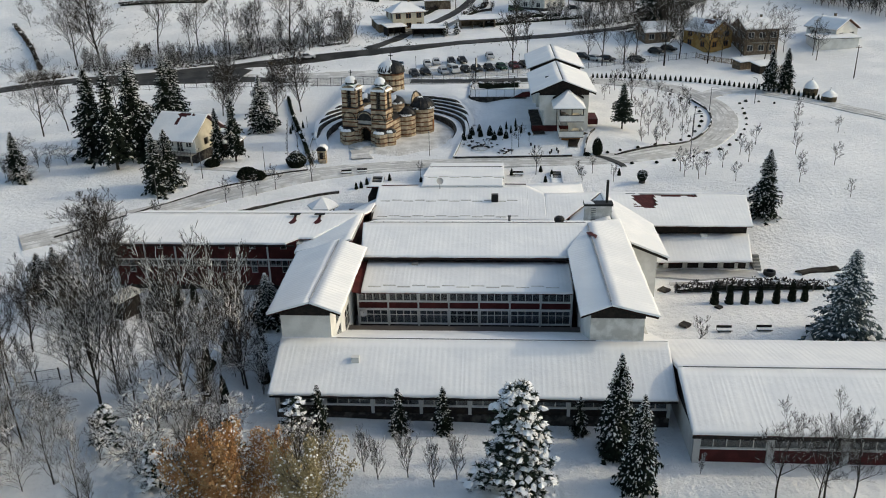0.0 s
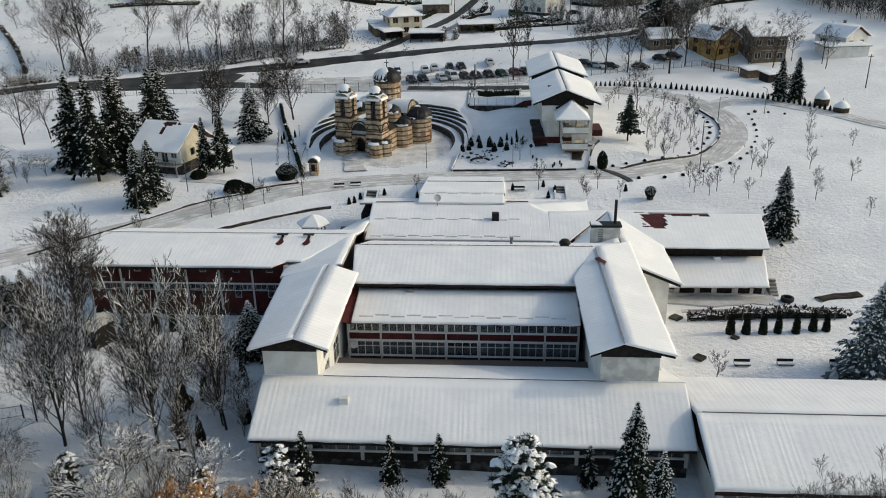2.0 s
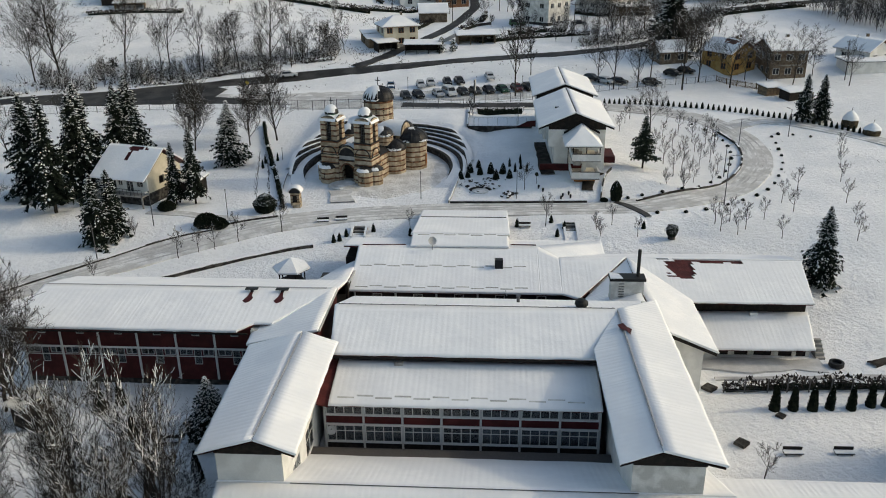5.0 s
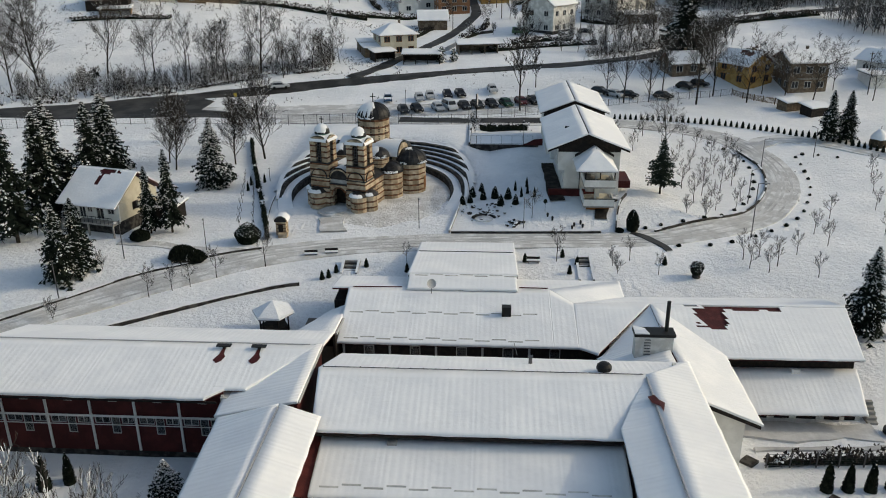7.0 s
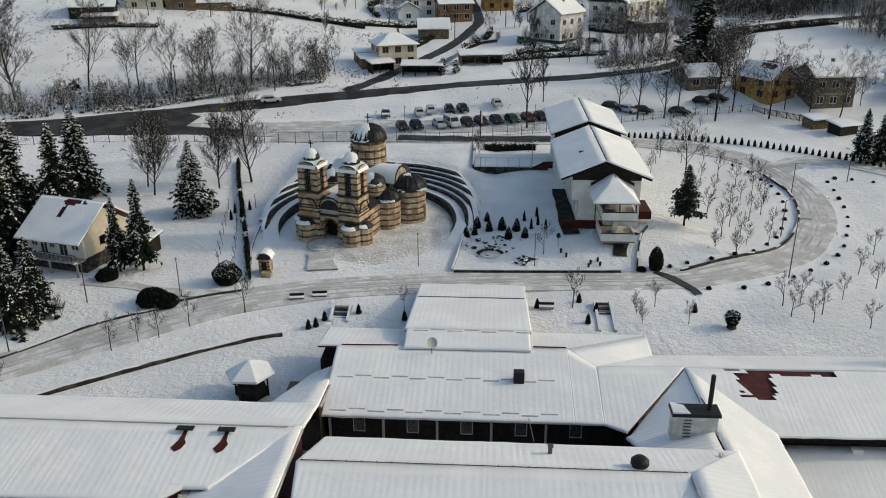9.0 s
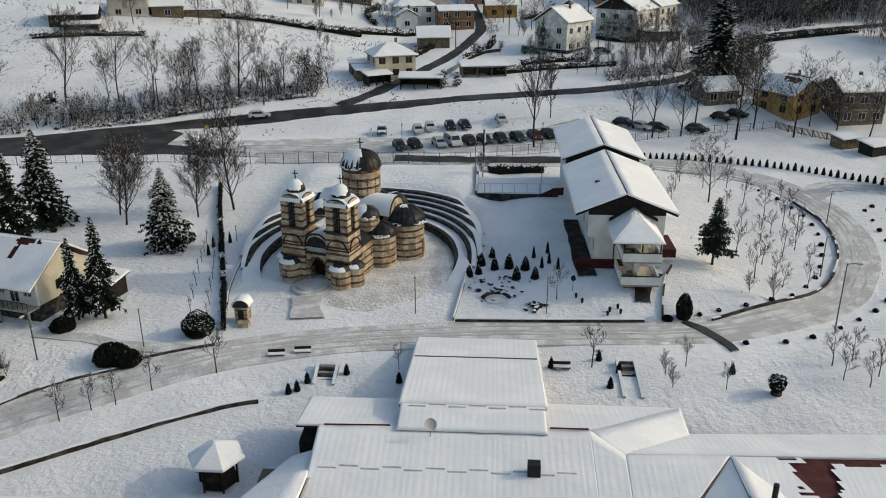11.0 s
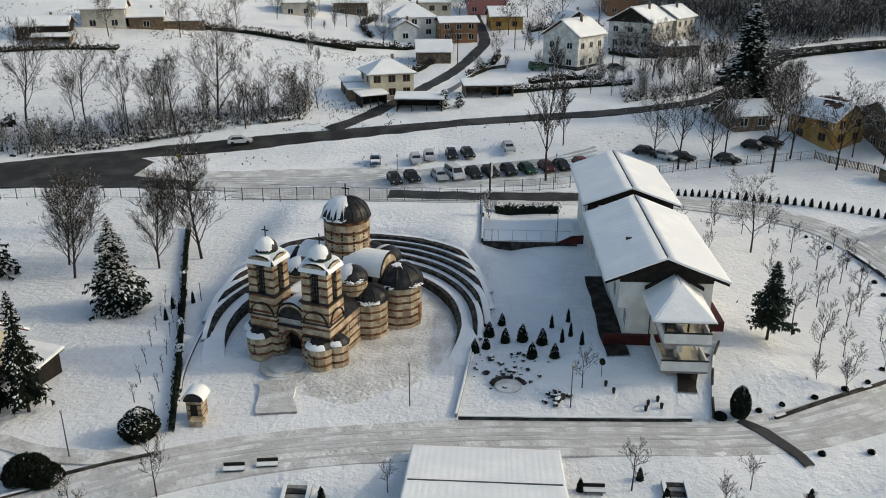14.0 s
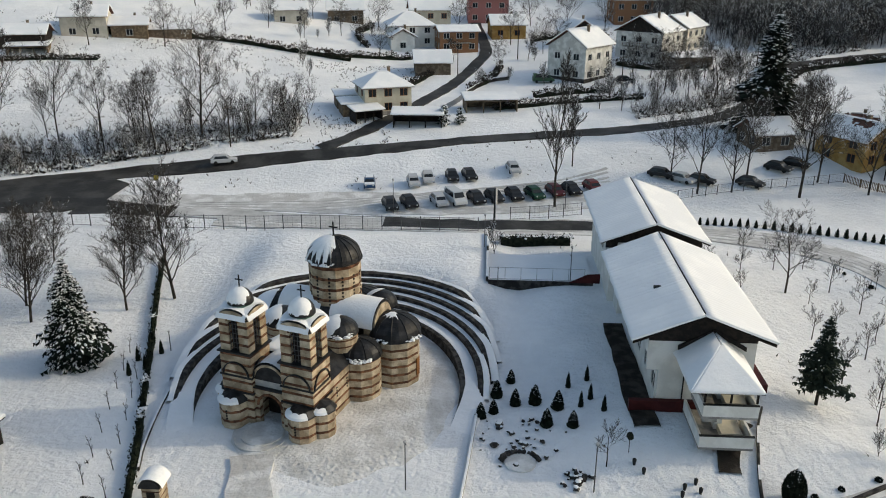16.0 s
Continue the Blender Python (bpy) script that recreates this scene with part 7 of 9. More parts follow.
    for k in range(60):
        x, y = rng.uniform(-70, 50), rng.uniform(238, 312)
        if noise.noise((x * 0.07, y * 0.07, 6.0)) > -0.05 and abs(x - interp(y, [238, 266, 306], [-13.5, -6.8, -7])) > 3:
            SHRUBS[k % 3].put(at_land(x, y, rng.uniform(0.5, 1.1), rng.uniform(0, 360)))
    PINE_LOW.put(at_land(-11.2, 213.4, 0.75, 30), "broad bush buried in snow beside the lane")
    PINE_LOW.put(at_land(-8.4, 214.2, 0.6, 130), "broad bush buried in snow beside the lane")
    for k in range(12):
        (ARCH if k % 2 else SHRUBS)[k % 2].put(at_land(-74 + 2.2 * math.sin(k * 2.1) * (1 + k * 0.2), 104 + k * 1.3, 0.6 + 0.05 * (k % 4), 50 * k))
    # orchard inside and outside the loop
    orchard = [(31.2, 160.1), (32.5, 151.7), (33.1, 145.8), (29.7, 142.9), (34.1, 140.6), (36.6, 144.3), (38.9, 146.7), (41.0, 150.4), (37.4, 150.2), (41.5, 156.1), (32.0, 132.7), (32.3, 128.6), (35.6, 136.2), (37.9, 138.7), (37.7, 133.0),
               (35.3, 126.6), (32.4, 126.2), (29.6, 127.7), (39.6, 143.3), (36.0, 155.2), (29.4, 134.5), (26.5, 157.5), (28.2, 162.5), (35.0, 161), (24.5, 150.5), (22.5, 158)]
    for k, (x, y) in enumerate(orchard):
        s = rng.uniform(0.75, 1.15)
        FRUIT[k % 3].put(at_land(x, y, s, rng.uniform(0, 360)))
    for k, (x, y) in enumerate([(31.5, 109.1), (31.6, 106.6), (33.6, 109.9), (35.0, 107.3), (38.4, 110.8), (47.3, 124.3), (38.8, 104.5), (43.0, 118.0), (43.3, 114.0), (33.5, 105.5), (52, 118), (55, 128), (58, 136), (50, 110), (48, 104), (61, 144), (56, 112), (64, 132), (54, 100)]):
        FRUIT[(k + 1) % 3].put(at_land(x, y, rng.uniform(0.7, 1.0), rng.uniform(0, 360)))
    for k, (x, y) in enumerate([(-37.5, 97.8), (-35.4, 99.4), (-33.6, 100.3), (-31.1, 102.4), (-26.0, 105.2), (9.0, 107.6), (17.8, 108.2), (20.6, 104.5), (-9.0, 106.5), (6.6, 120.9), (23.9, 60.3)]):
        FRUIT[k % 3].put(at_land(x, y, (1.0, 0.9, 0.95, 1.0, 1.25, 1.2, 0.8, 0.7, 0.7, 1.05, 1.0)[k], rng.uniform(0, 360)))
    for x, y, s in ((15.6, 106.6, 0.55), (15.9, 104.6, 0.5), (30.2, 122.6, 0.7), (27.7, 123.1, 0.55), (-45.5, 103.8, 0.55), (-46, 92.5, 0.6), (-2.0, 160.5, 0.9)):
        SHRUBS[1].put(at_land(x, y, s, 20))
    # park before the red wing and the thicket at the front left
    for k, (x, y, h, w) in enumerate(PARK):
        MULTI[k % 2].put(at_land(x, y, h / 10, 70 * k, sxy=h / 10 * w))
    for k, (x, y, h, w) in enumerate([(-41.9, 65.7, 11.0, 1.2), (-39.8, 64.4, 10.0, 1.15), (-43.0, 60.8, 7.0, 1.0), (-26.9, 49.4, 10.0, 0.8), (-21.4, 51.0, 9.2, 0.7), (-45.5, 56.5, 8.0, 0.9)]):
        DOME[k % 2].put(at_land(x, y, h / 10, 50 * k, sxy=h / 10 * w))
    for k, (x, y, h) in enumerate([(-47.5, 55, 8.5), (-44.0, 49.5, 9), (-38.5, 51.0, 7), (-30.2, 52.5, 6.5), (-22.8, 56.5, 5.5), (-29.4, 44.8, 7.5), (-41.5, 43.0, 10)]):
        BARES[k % 4].put(at_land(x, y, h / 10, rng.uniform(0, 360), sxy=h / 10 * 0.85))
    for k in range(46):
        x, y = rng.uniform(-47, -19.5), rng.uniform(37, 56)
        if noise.noise((x * 0.11, y * 0.11, 3.0)) > -0.15:
            (ARCH if k % 3 == 0 else SHRUBS)[k % 2].put(at_land(x, y, rng.uniform(0.5, 0.95), rng.uniform(0, 360)))
    for x, y, h, w in ((-47.8, 67.5, 0.85, 0.8), (-50.5, 68.5, 0.7, 0.8)):
        SPRUCES[3].put(at_land(x, y, h * 0.8, 30, sxy=w), "bushy conifer bowed under snow beyond the park")
    for k, (x, y, h) in enumerate([(-38, 41, 8), (-33.0, 36.5, 6.5), (-43, 40, 9), (-40, 34, 8), (-29, 33, 6)]):
        BROAD[k % 3].put(at_land(x, y, h / 10, rng.uniform(0, 360), sxy=h / 10 * 0.8))
    for k in range(13):
        x, y = rng.uniform(-42, -12), rng.uniform(33.5, 43.5)
        ARCH[k % 2].put(at_land(x, y, rng.uniform(0.7, 1.2), rng.uniform(0, 360)))
    for k in range(14):
        x, y = rng.uniform(-46, -19), rng.uniform(31, 50)
        SHRUBS[k % 3].put(at_land(x, y, rng.uniform(0.7, 1.2), rng.uniform(0, 360)))
    for k, (x, y, s) in enumerate([(-7.9, 39.0, 0.95), (-6.6, 38.0, 0.85), (-4.2, 38.4, 1.0), (-2.0, 37.3, 1.0), (-0.2, 38.2, 0.9), (-10.5, 38, 1.0), (19.4, 39.6, 0.45), (-12.0, 39.2, 1.1)]):
        SHRUBS[k % 3].put(at_land(x, y, s, rng.uniform(0, 360), sxy=s * 0.8))
    for x, y, h in ((24.4, 36.6, 6.0), (28.2, 37.0, 6.4), (30.2, 36.6, 5.6), (27.2, 35.6, 5.0)):
        BARES[1].put(at_land(x, y, h / 10, rng.uniform(0, 360), sxy=h / 10), "thin leafless birch beside the gymnasium")


def autumn_tree():
    """Brown-leaved tree that kept its foliage."""
    for k, (x, y, h, mat, n) in enumerate([(-16.6, 32.2, 8.8, RUST_LEAF, 20000), (-10.9, 32.8, 7.4, OLIVE_LEAF, 11000), (-19.6, 33.4, 7.0, RUST_LEAF, 6500)]):
        w, t, s = bare_meshes(200 + k, h=h, limbs=14, spread=0.5, up=0.8, fork=0.04, levels=3, snow=0.2)
        rng = random.Random(k)
        lf, sn = Mesh(), Mesh()

        def fn(g):
            # leaves crowd round upright, slightly leaning stems
            i = g.randrange(26)
            a, lean = 2.4 * i, 0.04 + 0.5 * ((i * 0.618) % 1)
            v = g.random() ** 0.8
            top_h = h * (1.05 - 0.75 * lean + 0.12 * math.sin(i * 1.7))
            p = Vector((math.cos(a) * lean * h * (0.25 + 0.75 * v), math.sin(a) * lean * h * (0.25 + 0.75 * v), top_h * (0.12 + 0.88 * v)))
            s_ = 0.42 * (1.15 - 0.7 * v)
            p += Vector((g.gauss(0, s_), g.gauss(0, s_), g.gauss(0, 0.2)))
            return p, Vector((g.gauss(0, 1), g.gauss(0, 1), g.gauss(0.2, 1))).normalized()
        leafy(lf, fn, n, rng, 0.16)
        for _ in range(420):
            p, d = fn(rng)
            sn.ball(p, rng.uniform(0.05, 0.12), rng, 0.3, 0.5, 5, 3)
        Kind("autumn_tree", "small tree still full of rust-brown leaves" if mat is RUST_LEAF else "small tree with dry olive-brown leaves", "tree",
             [("trunk", w, BARK, False, ""), ("bare_crown", t, TWIG, False, ""), ("foliage", lf, mat, False, "dry rust-brown leaves"), ("leaf_snow", sn, SNOW, False, "")], "leafy trees").put(at_land(x, y, 1, 30 * k))


def evergreens():
    ball = bush_kind("round_bush", 1, "large clipped round evergreen with snow on top", "bush", "clipped bushes", r=1.55, h=2.5, n=2600, snow=0.5)
    ball.put(at_land(-30.0, 112.0, 1, 0))
    dark = bush_kind("dark_bush", 2, "low dark spreading evergreen bush", "bush", "clipped bushes", r=1.7, h=1.7, n=2200, snow=0.02)
    dark.put(at_land(-36.6, 106.6, 1, 20))
    dark.put(at_land(-35.0, 106.2, 0.8, 90))
    dark.put(at_land(-44.2, 112.2, 0.75, 50))
    egg = bush_kind("egg_bush", 3, "tall egg-shaped clipped evergreen", "bush", "clipped bushes", r=1.15, h=2.9, n=1900, snow=0.12)
    egg.put(at_land(19.6, 118.0, 1, 0, sxy=0.72))
    dark.put(at_land(17.9, 117.6, 0.35, 0))
    small = bush_kind("edging_bush", 4, "small dark dome-shaped bush edging the drive", "bush", "drive edging bushes", r=0.42, h=0.5, n=220, snow=0.1)
    outer = [(28.6, 113.3), (31.6, 114.4), (35.2, 116.7), (37.8, 118.7), (40.4, 120.9), (42.8, 123.7), (44.8, 126.9), (46.6, 130.8), (48.2, 134.4), (49.6, 138.1), (50.7, 142.2), (51.2, 145.5), (51.8, 149.1), (52.1, 152.5), (53.7, 154.1), (56.3, 153.9), (59.1, 152.8), (24.6, 112.8)]
    inner = [(29.9, 122.1), (32.7, 124.0), (35.2, 126.8), (37.2, 129.5), (39.0, 133.0), (40.6, 136.8), (41.8, 140.4), (42.6, 143.8), (42.9, 147), (42.9, 150.3), (42.2, 153.2), (41.2, 156.5), (39.5, 160.0), (26.7, 120.5), (23.6, 119.4), (21.4, 118.6)]
    for x, y in outer + inner:
        small.put(at_land(x, y, RNG.uniform(0.5, 0.75), RNG.uniform(0, 360)))
    cone = bush_kind("topiary_cone", 5, "small dark cone-shaped thuja in a long row", "bush", "thuja row", r=0.42, h=1.35, n=260, snow=0.06, cone=True)
    line = smooth_line([(24.8, 174.4), (31, 174.0), (38.5, 172.4), (45, 170.6), (51.7, 167.6), (58, 163.8), (64, 159.2), (70, 153.6)], 0.98)
    for p in line:
        k = RNG.uniform(0.7, 0.95)
        cone.put(at_land(p.x, p.y, k, RNG.uniform(0, 360), sxy=k * 0.85))
    for x, y in [(4.6, 132.0), (6.3, 132.7), (6.3, 129.7), (5.4, 128.7), (7.2, 127.6), (-36.2, 139.5), (-34.6, 137.6), (-36.3, 136.0), (-35.0, 134.6), (-36.0, 133.2)]:
        cone.put(at_land(x, y, 1.0, 0, sxy=0.55), "narrow dark thuja cone on the lawn")
    for x, y in [(-8.8, 104.6), (-7.9, 103.6), (-17.2, 104.2), (-18.6, 102.6), (-17.9, 103.0), (5.2, 107.4), (11.4, 106.8), (10.3, 104.3), (21.8, 107.2), (-13.8, 105.6), (9.8, 108.9)]:
        cone.put(at_land(x, y, 0.75, 0, sxy=0.7), "small thuja near the school steps")
    shrub = bush_kind("garden_conifer", 6, "dark green bushy young conifer in the garden", "bush", "garden conifers", r=0.62, h=1.5, n=620, snow=0.34, cone=True)
    for x, y, k in [(-3.1, 128.1, 0.9), (-1.7, 131.6, 1.0), (-2.0, 128.9, 0.8), (-0.4, 133.9, 0.8), (-0.1, 130.2, 0.95), (1.6, 130.2, 1.1), (2.4, 126.5, 1.0), (3.5, 128.9, 1.05), (4.5, 125.9, 0.9)]:
        shrub.put(at_land(x, y, k, RNG.uniform(0, 360), sxy=k * 0.85))
    col = bush_kind("thuja_column", 7, "tall dark columnar thuja in the school yard", "bush", "yard thujas", r=0.62, h=2.6, n=700, snow=0.04, cone=True)
    for x, y in [(28.1, 71.2), (29.8, 71.3), (31.6, 71.4), (33.3, 71.7), (35.2, 71.7), (37.2, 72.3), (38.6, 72.3), (-28.6, 62.3), (-24.2, 54.8), (-21.2, 57.0), (-24.4, 49.2), (-19.4, 51.6), (-33.4, 66.4), (-31.8, 67.2), (-25.6, 53.2), (-22.5, 48.4)]:
        k = RNG.uniform(0.95, 1.2)
        col.put(at_land(x, y, k, RNG.uniform(0, 360), sxy=k * 0.72))
    dark.put(at_land(-26.0, 54.0, 0.5, 0))
    # dark hedge strip running up the church lawn, and others
    hedge_line("hedge", [(-27.7, 112.8), (-31.2, 124), (-35.2, 136), (-39.2, 148), (-42.4, 158.5)], 0.5, 0.65, "narrow dark ivy hedge running up the lawn", -0.2)
    hedge_line("hedge", [(24.4, 74.2), (28, 74.8), (34, 75.2), (42, 75.6)], 1.0, 1.0, "scrubby dark hedge before the workshop", 0.02, True)
    for pts in ([(-24.5, 232), (-19.5, 246), (-14.5, 262)], [(-42, 263), (-32, 267), (-22, 271)], [(6, 235.5), (14, 239), (22, 241)], [(-7.5, 240), (-2.5, 252), (-0.5, 266)], [(27, 268), (34, 264.5), (48, 266)], [(-34, 276), (-38, 286), (-36, 298)], [(8, 291), (16, 296), (28, 294)]):
        hedge_line("hedge", pts, 1.3, 1.3, "dark leafless bramble hedge between village gardens", 0.15, True)
    hedge_line("hedge", [(-1.2, 165.6), (3.0, 165.9), (7.6, 166.0)], 1.4, 1.1, "dark hedge at the upper lane with snow on it", 0.5)
    hedge_line("hedge", [(-95, 252), (-80, 258), (-65, 262), (-50, 262), (-36, 262)], 2.0, 1.6, "dark bramble line across the hillside", 0.25, True)
    hedge_line("hedge", [(-2, 224.5), (6, 228), (16, 232), (28, 236)], 1.1, 1.1, "leafless hedge below the village gardens", 0.25, True)
    hedge_line("hedge", [(-135, 217), (-124, 203.5), (-113, 187)], 0.9, 0.8, "dark bramble line along a field boundary", 0.15, True)
    hedge_line("hedge", [(-92.3, 199.6), (-90.6, 200.2), (-89.4, 199.9)], 1.7, 2.0, "dense dark thorn bush on the road bank", 0.1, True)
    hedge_line("hedge", [(52, 236), (58.5, 246), (66.5, 260.5), (73, 266.5), (83, 271), (99, 277)], 2.6, 1.4, "tangled dark scrub along the roadside", 0.2, True)
    hedge_line("hedge", [(-110, 232), (-98, 236), (-86, 239)], 1.5, 0.8, "dark bank below the hillside houses", 0.15, True)
    vine = tree_kind(131, "bare vine on a thin stake", "vine stakes", h=2.0, limbs=5, spread=0.3, levels=2, up=0.8, snow=0, name="vine_stake")
    for k in range(7):
        vine.put(at_land(-32.6 - 0.85 * k, 117 + 3.4 * k, 0.9, 40 * k))
        vine.put(at_land(-30.2 - 0.95 * k, 115.5 + 3.4 * k, 0.9, 70 * k))


def hedge_line(name, pts, w, h, label, snow=0.2, twiggy=False):
    rng = random.Random(int(abs(pts[0][0]) * 10))
    line = smooth_line(pts, 0.8)
    body, leaf, sn = Mesh(), Mesh(), Mesh()
    rows = []
    for i, p in enumerate(line):
        d = (line[min(i + 1, len(line) - 1)] - line[max(i - 1, 0)]).normalized()
        s = Vector((-d.y, d.x))
        g = land(p.x, p.y)
        hh = h * (1 + (0.9 if twiggy else 0.35) * noise.noise((p.x * 0.5, p.y * 0.5, 3)))
        ww = w * (1 + (0.8 if twiggy else 0.35) * noise.noise((p.x * 0.6, p.y * 0.6, 8)))
        k = 0.55 if twiggy else 0.95
        rows.append([(p.x + s.x * u * ww * k, p.y + s.y * u * ww * k, g - 0.15 + v * hh * k) for u, v in ((0.5, 0), (0.46, 0.8), (0.2, 1), (-0.2, 1), (-0.46, 0.8), (-0.5, 0))])
        for _ in range(46):
            u, v = rng.uniform(-0.5, 0.5), rng.random() ** 0.6
            q = Vector((p.x + s.x * u * ww * 1.1 + d.x * rng.uniform(-.4, .4), p.y + s.y * u * ww * 1.1 + d.y * rng.uniform(-.4, .4), g + v * hh))
            dd = Vector((rng.gauss(0, 1), rng.gauss(0, 1), rng.gauss(0.5, 1))).normalized()
            leafy(leaf, lambda r_: (q, dd), 1, rng, 0.3 if twiggy else 0.18)
            if noise.noise((p.x * 0.4, p.y * 0.4, 12.0)) > 0.25 - snow and rng.random() < 0.2:
                sn.ball((q.x, q.y, g + hh * (0.75 + 0.3 * rng.random())), rng.uniform(0.06, 0.22), rng, 0.4, 0.45, 6, 3)
    body.v = [v for r in rows for v in r]
    for i in range(len(rows) - 1):
        for k in range(5):
            a = i * 6 + k
            body.f.append((a, a + 1, a + 7, a + 6))
    t = thing(name, label, "hedge")
    body.out("hedge_core", HEDGE, t)
    leaf.out("hedge_leaves", BARK if twiggy else HEDGE, t)
    if sn.v:
        sn.out("leaf_snow", SNOW, t)


def far_woods():
    """Leafless wood on the far slopes; one mass that nobody could count."""
    rng = random.Random(77)
    wood, sn = Mesh(), Mesh()
    for k in range(4000):
        if k > 3400:
            x = rng.uniform(99, 170)
            y = rng.uniform(interp(x, [99, 103, 110, 125, 170], [270, 248, 230, 214, 205]), 274)
        elif k < 2900:
            x, y = rng.uniform(36, 160), 284 + 85 * rng.random() ** 1.4
            if y < interp(x, [36, 55, 70, 76, 96, 130, 180], [318, 298, 279, 280, 287, 296, 300]):
                continue
        else:
            x, y = rng.uniform(-150, 60), rng.uniform(330, 420)
        g = land(x, y)
        h = rng.uniform(7, 12)
        top = Vector((x + rng.uniform(-.6, .6), y, g + h))
        wood.tube((x, y, g - 0.5), top, 0.06, 0.02, 3, False)
        for j in range(18):
            t = 0.06 + 0.94 * rng.random()
            p = Vector((x, y, g)).lerp(top, t)
            a = rng.uniform(0, 6.28)
            L = h * 0.28 * (1.2 - t) + 0.5
            q = p + Vector((math.cos(a) * L, math.sin(a) * L, L * rng.uniform(0.5, 1.2)))
            s = Vector((-math.sin(a), math.cos(a), 0)) * 0.1
            wood.add([p - s, p + s, q], [(0, 1, 2)])
            for _ in range(3):
                b = p.lerp(q, rng.uniform(0.3, 0.9))
                c = b + Vector((rng.gauss(0, 0.6), rng.gauss(0, 0.6), rng.uniform(0.2, 1.0)))
                (sn if rng.random() < 0.3 else wood).add([b - s * 0.6, b + s * 0.6, c], [(0, 1, 2)])
    t = wood.out("far_woods", WOODS)
    tagged(t, "dense leafless grey-brown wood on the far slope", "woods", kind="stuff")
    w = sn.out("woods_snow", SNOW)
    tagged(w, "snow lying on the twigs of the far wood", "snow", kind="stuff")
    # undergrowth along the slope over the main road
    m, us = Mesh(), Mesh()
    for k in range(30000):
        if k < 24000:
            x = rng.uniform(-112, -37)
            y = interp(x, [-112, -100, -86, -78, -64, -50, -38], [174, 180.5, 184.5, 188, 195, 200, 205]) + abs(rng.gauss(0, 6.2))
            if noise.noise((x * 0.075, y * 0.1, 4.0)) + 0.5 * noise.noise((x * 0.5, y * 0.5, 1.0)) < rng.uniform(-0.4, 0.35):
                continue
        else:
            x, y = rng.uniform(24, 92), rng.uniform(0, 1)
            y = interp(x, [24, 42, 56, 66, 76, 96], [219, 229, 249, 268, 277, 288]) + abs(rng.gauss(0, 5))
        g = land(x, y)
        p = Vector((x, y, g))
        q = p + Vector((rng.gauss(0, 0.9), rng.gauss(0, 0.9), rng.uniform(0.2, 2.3)))
        s = Vector((rng.uniform(-1, 1), rng.uniform(-1, 1), 0)) * 0.06
        (us if rng.random() < 0.25 else m).add([p - s, p + s, q], [(0, 1, 2)])
        if k % 14 == 0:
            m.ball((x, y, g + 0.05), rng.uniform(0.15, 0.4), rng, 0.4, 0.6, 5, 3)
        if k % 10 == 3:
            us.ball((x, y, g + rng.uniform(0.1, 0.7)), rng.uniform(0.12, 0.38), rng, 0.45, 0.5, 6, 3)
    for k in range(6600):
        x, y = (rng.uniform(-130, -20), rng.uniform(200, 262)) if k < 1500 or k >= 2600 else (rng.uniform(-60, 30), rng.uniform(184, 215)) if k < 2000 else (rng.uniform(-90, 70), rng.uniform(118, 170))
        if 2000 <= k < 2600 and -32 < x < 24 and y < 160 or noise.noise((x * 0.12, y * 0.12, 9.0)) + 0.4 * noise.noise((x * 0.5, y * 0.5, 2.0)) < (0.12 if k < 2000 else 0.3 if k < 2600 else 0.02):
            continue
        p = Vector((x, y, land(x, y) - 0.12))
        for _ in range(4 if k < 2000 or k >= 2600 else 2):
            q = p + Vector((rng.gauss(0, 0.25), rng.gauss(0, 0.25), rng.uniform(0.15, 0.5)))
            s = Vector((rng.uniform(-1, 1), rng.uniform(-1, 1), 0)) * 0.07
            m.add([p - s, p + s, q], [(0, 1, 2)])
    o = us.out("undergrowth_snow", SNOW)
    tagged(o, "clumps of snow lying on the road bank undergrowth", "snow", kind="stuff")
    o = m.out("undergrowth", BARK)
    tagged(o, "dark tangled undergrowth along the road banks", "undergrowth", kind="stuff")


ground_trees()
autumn_tree()
evergreens()
far_woods()


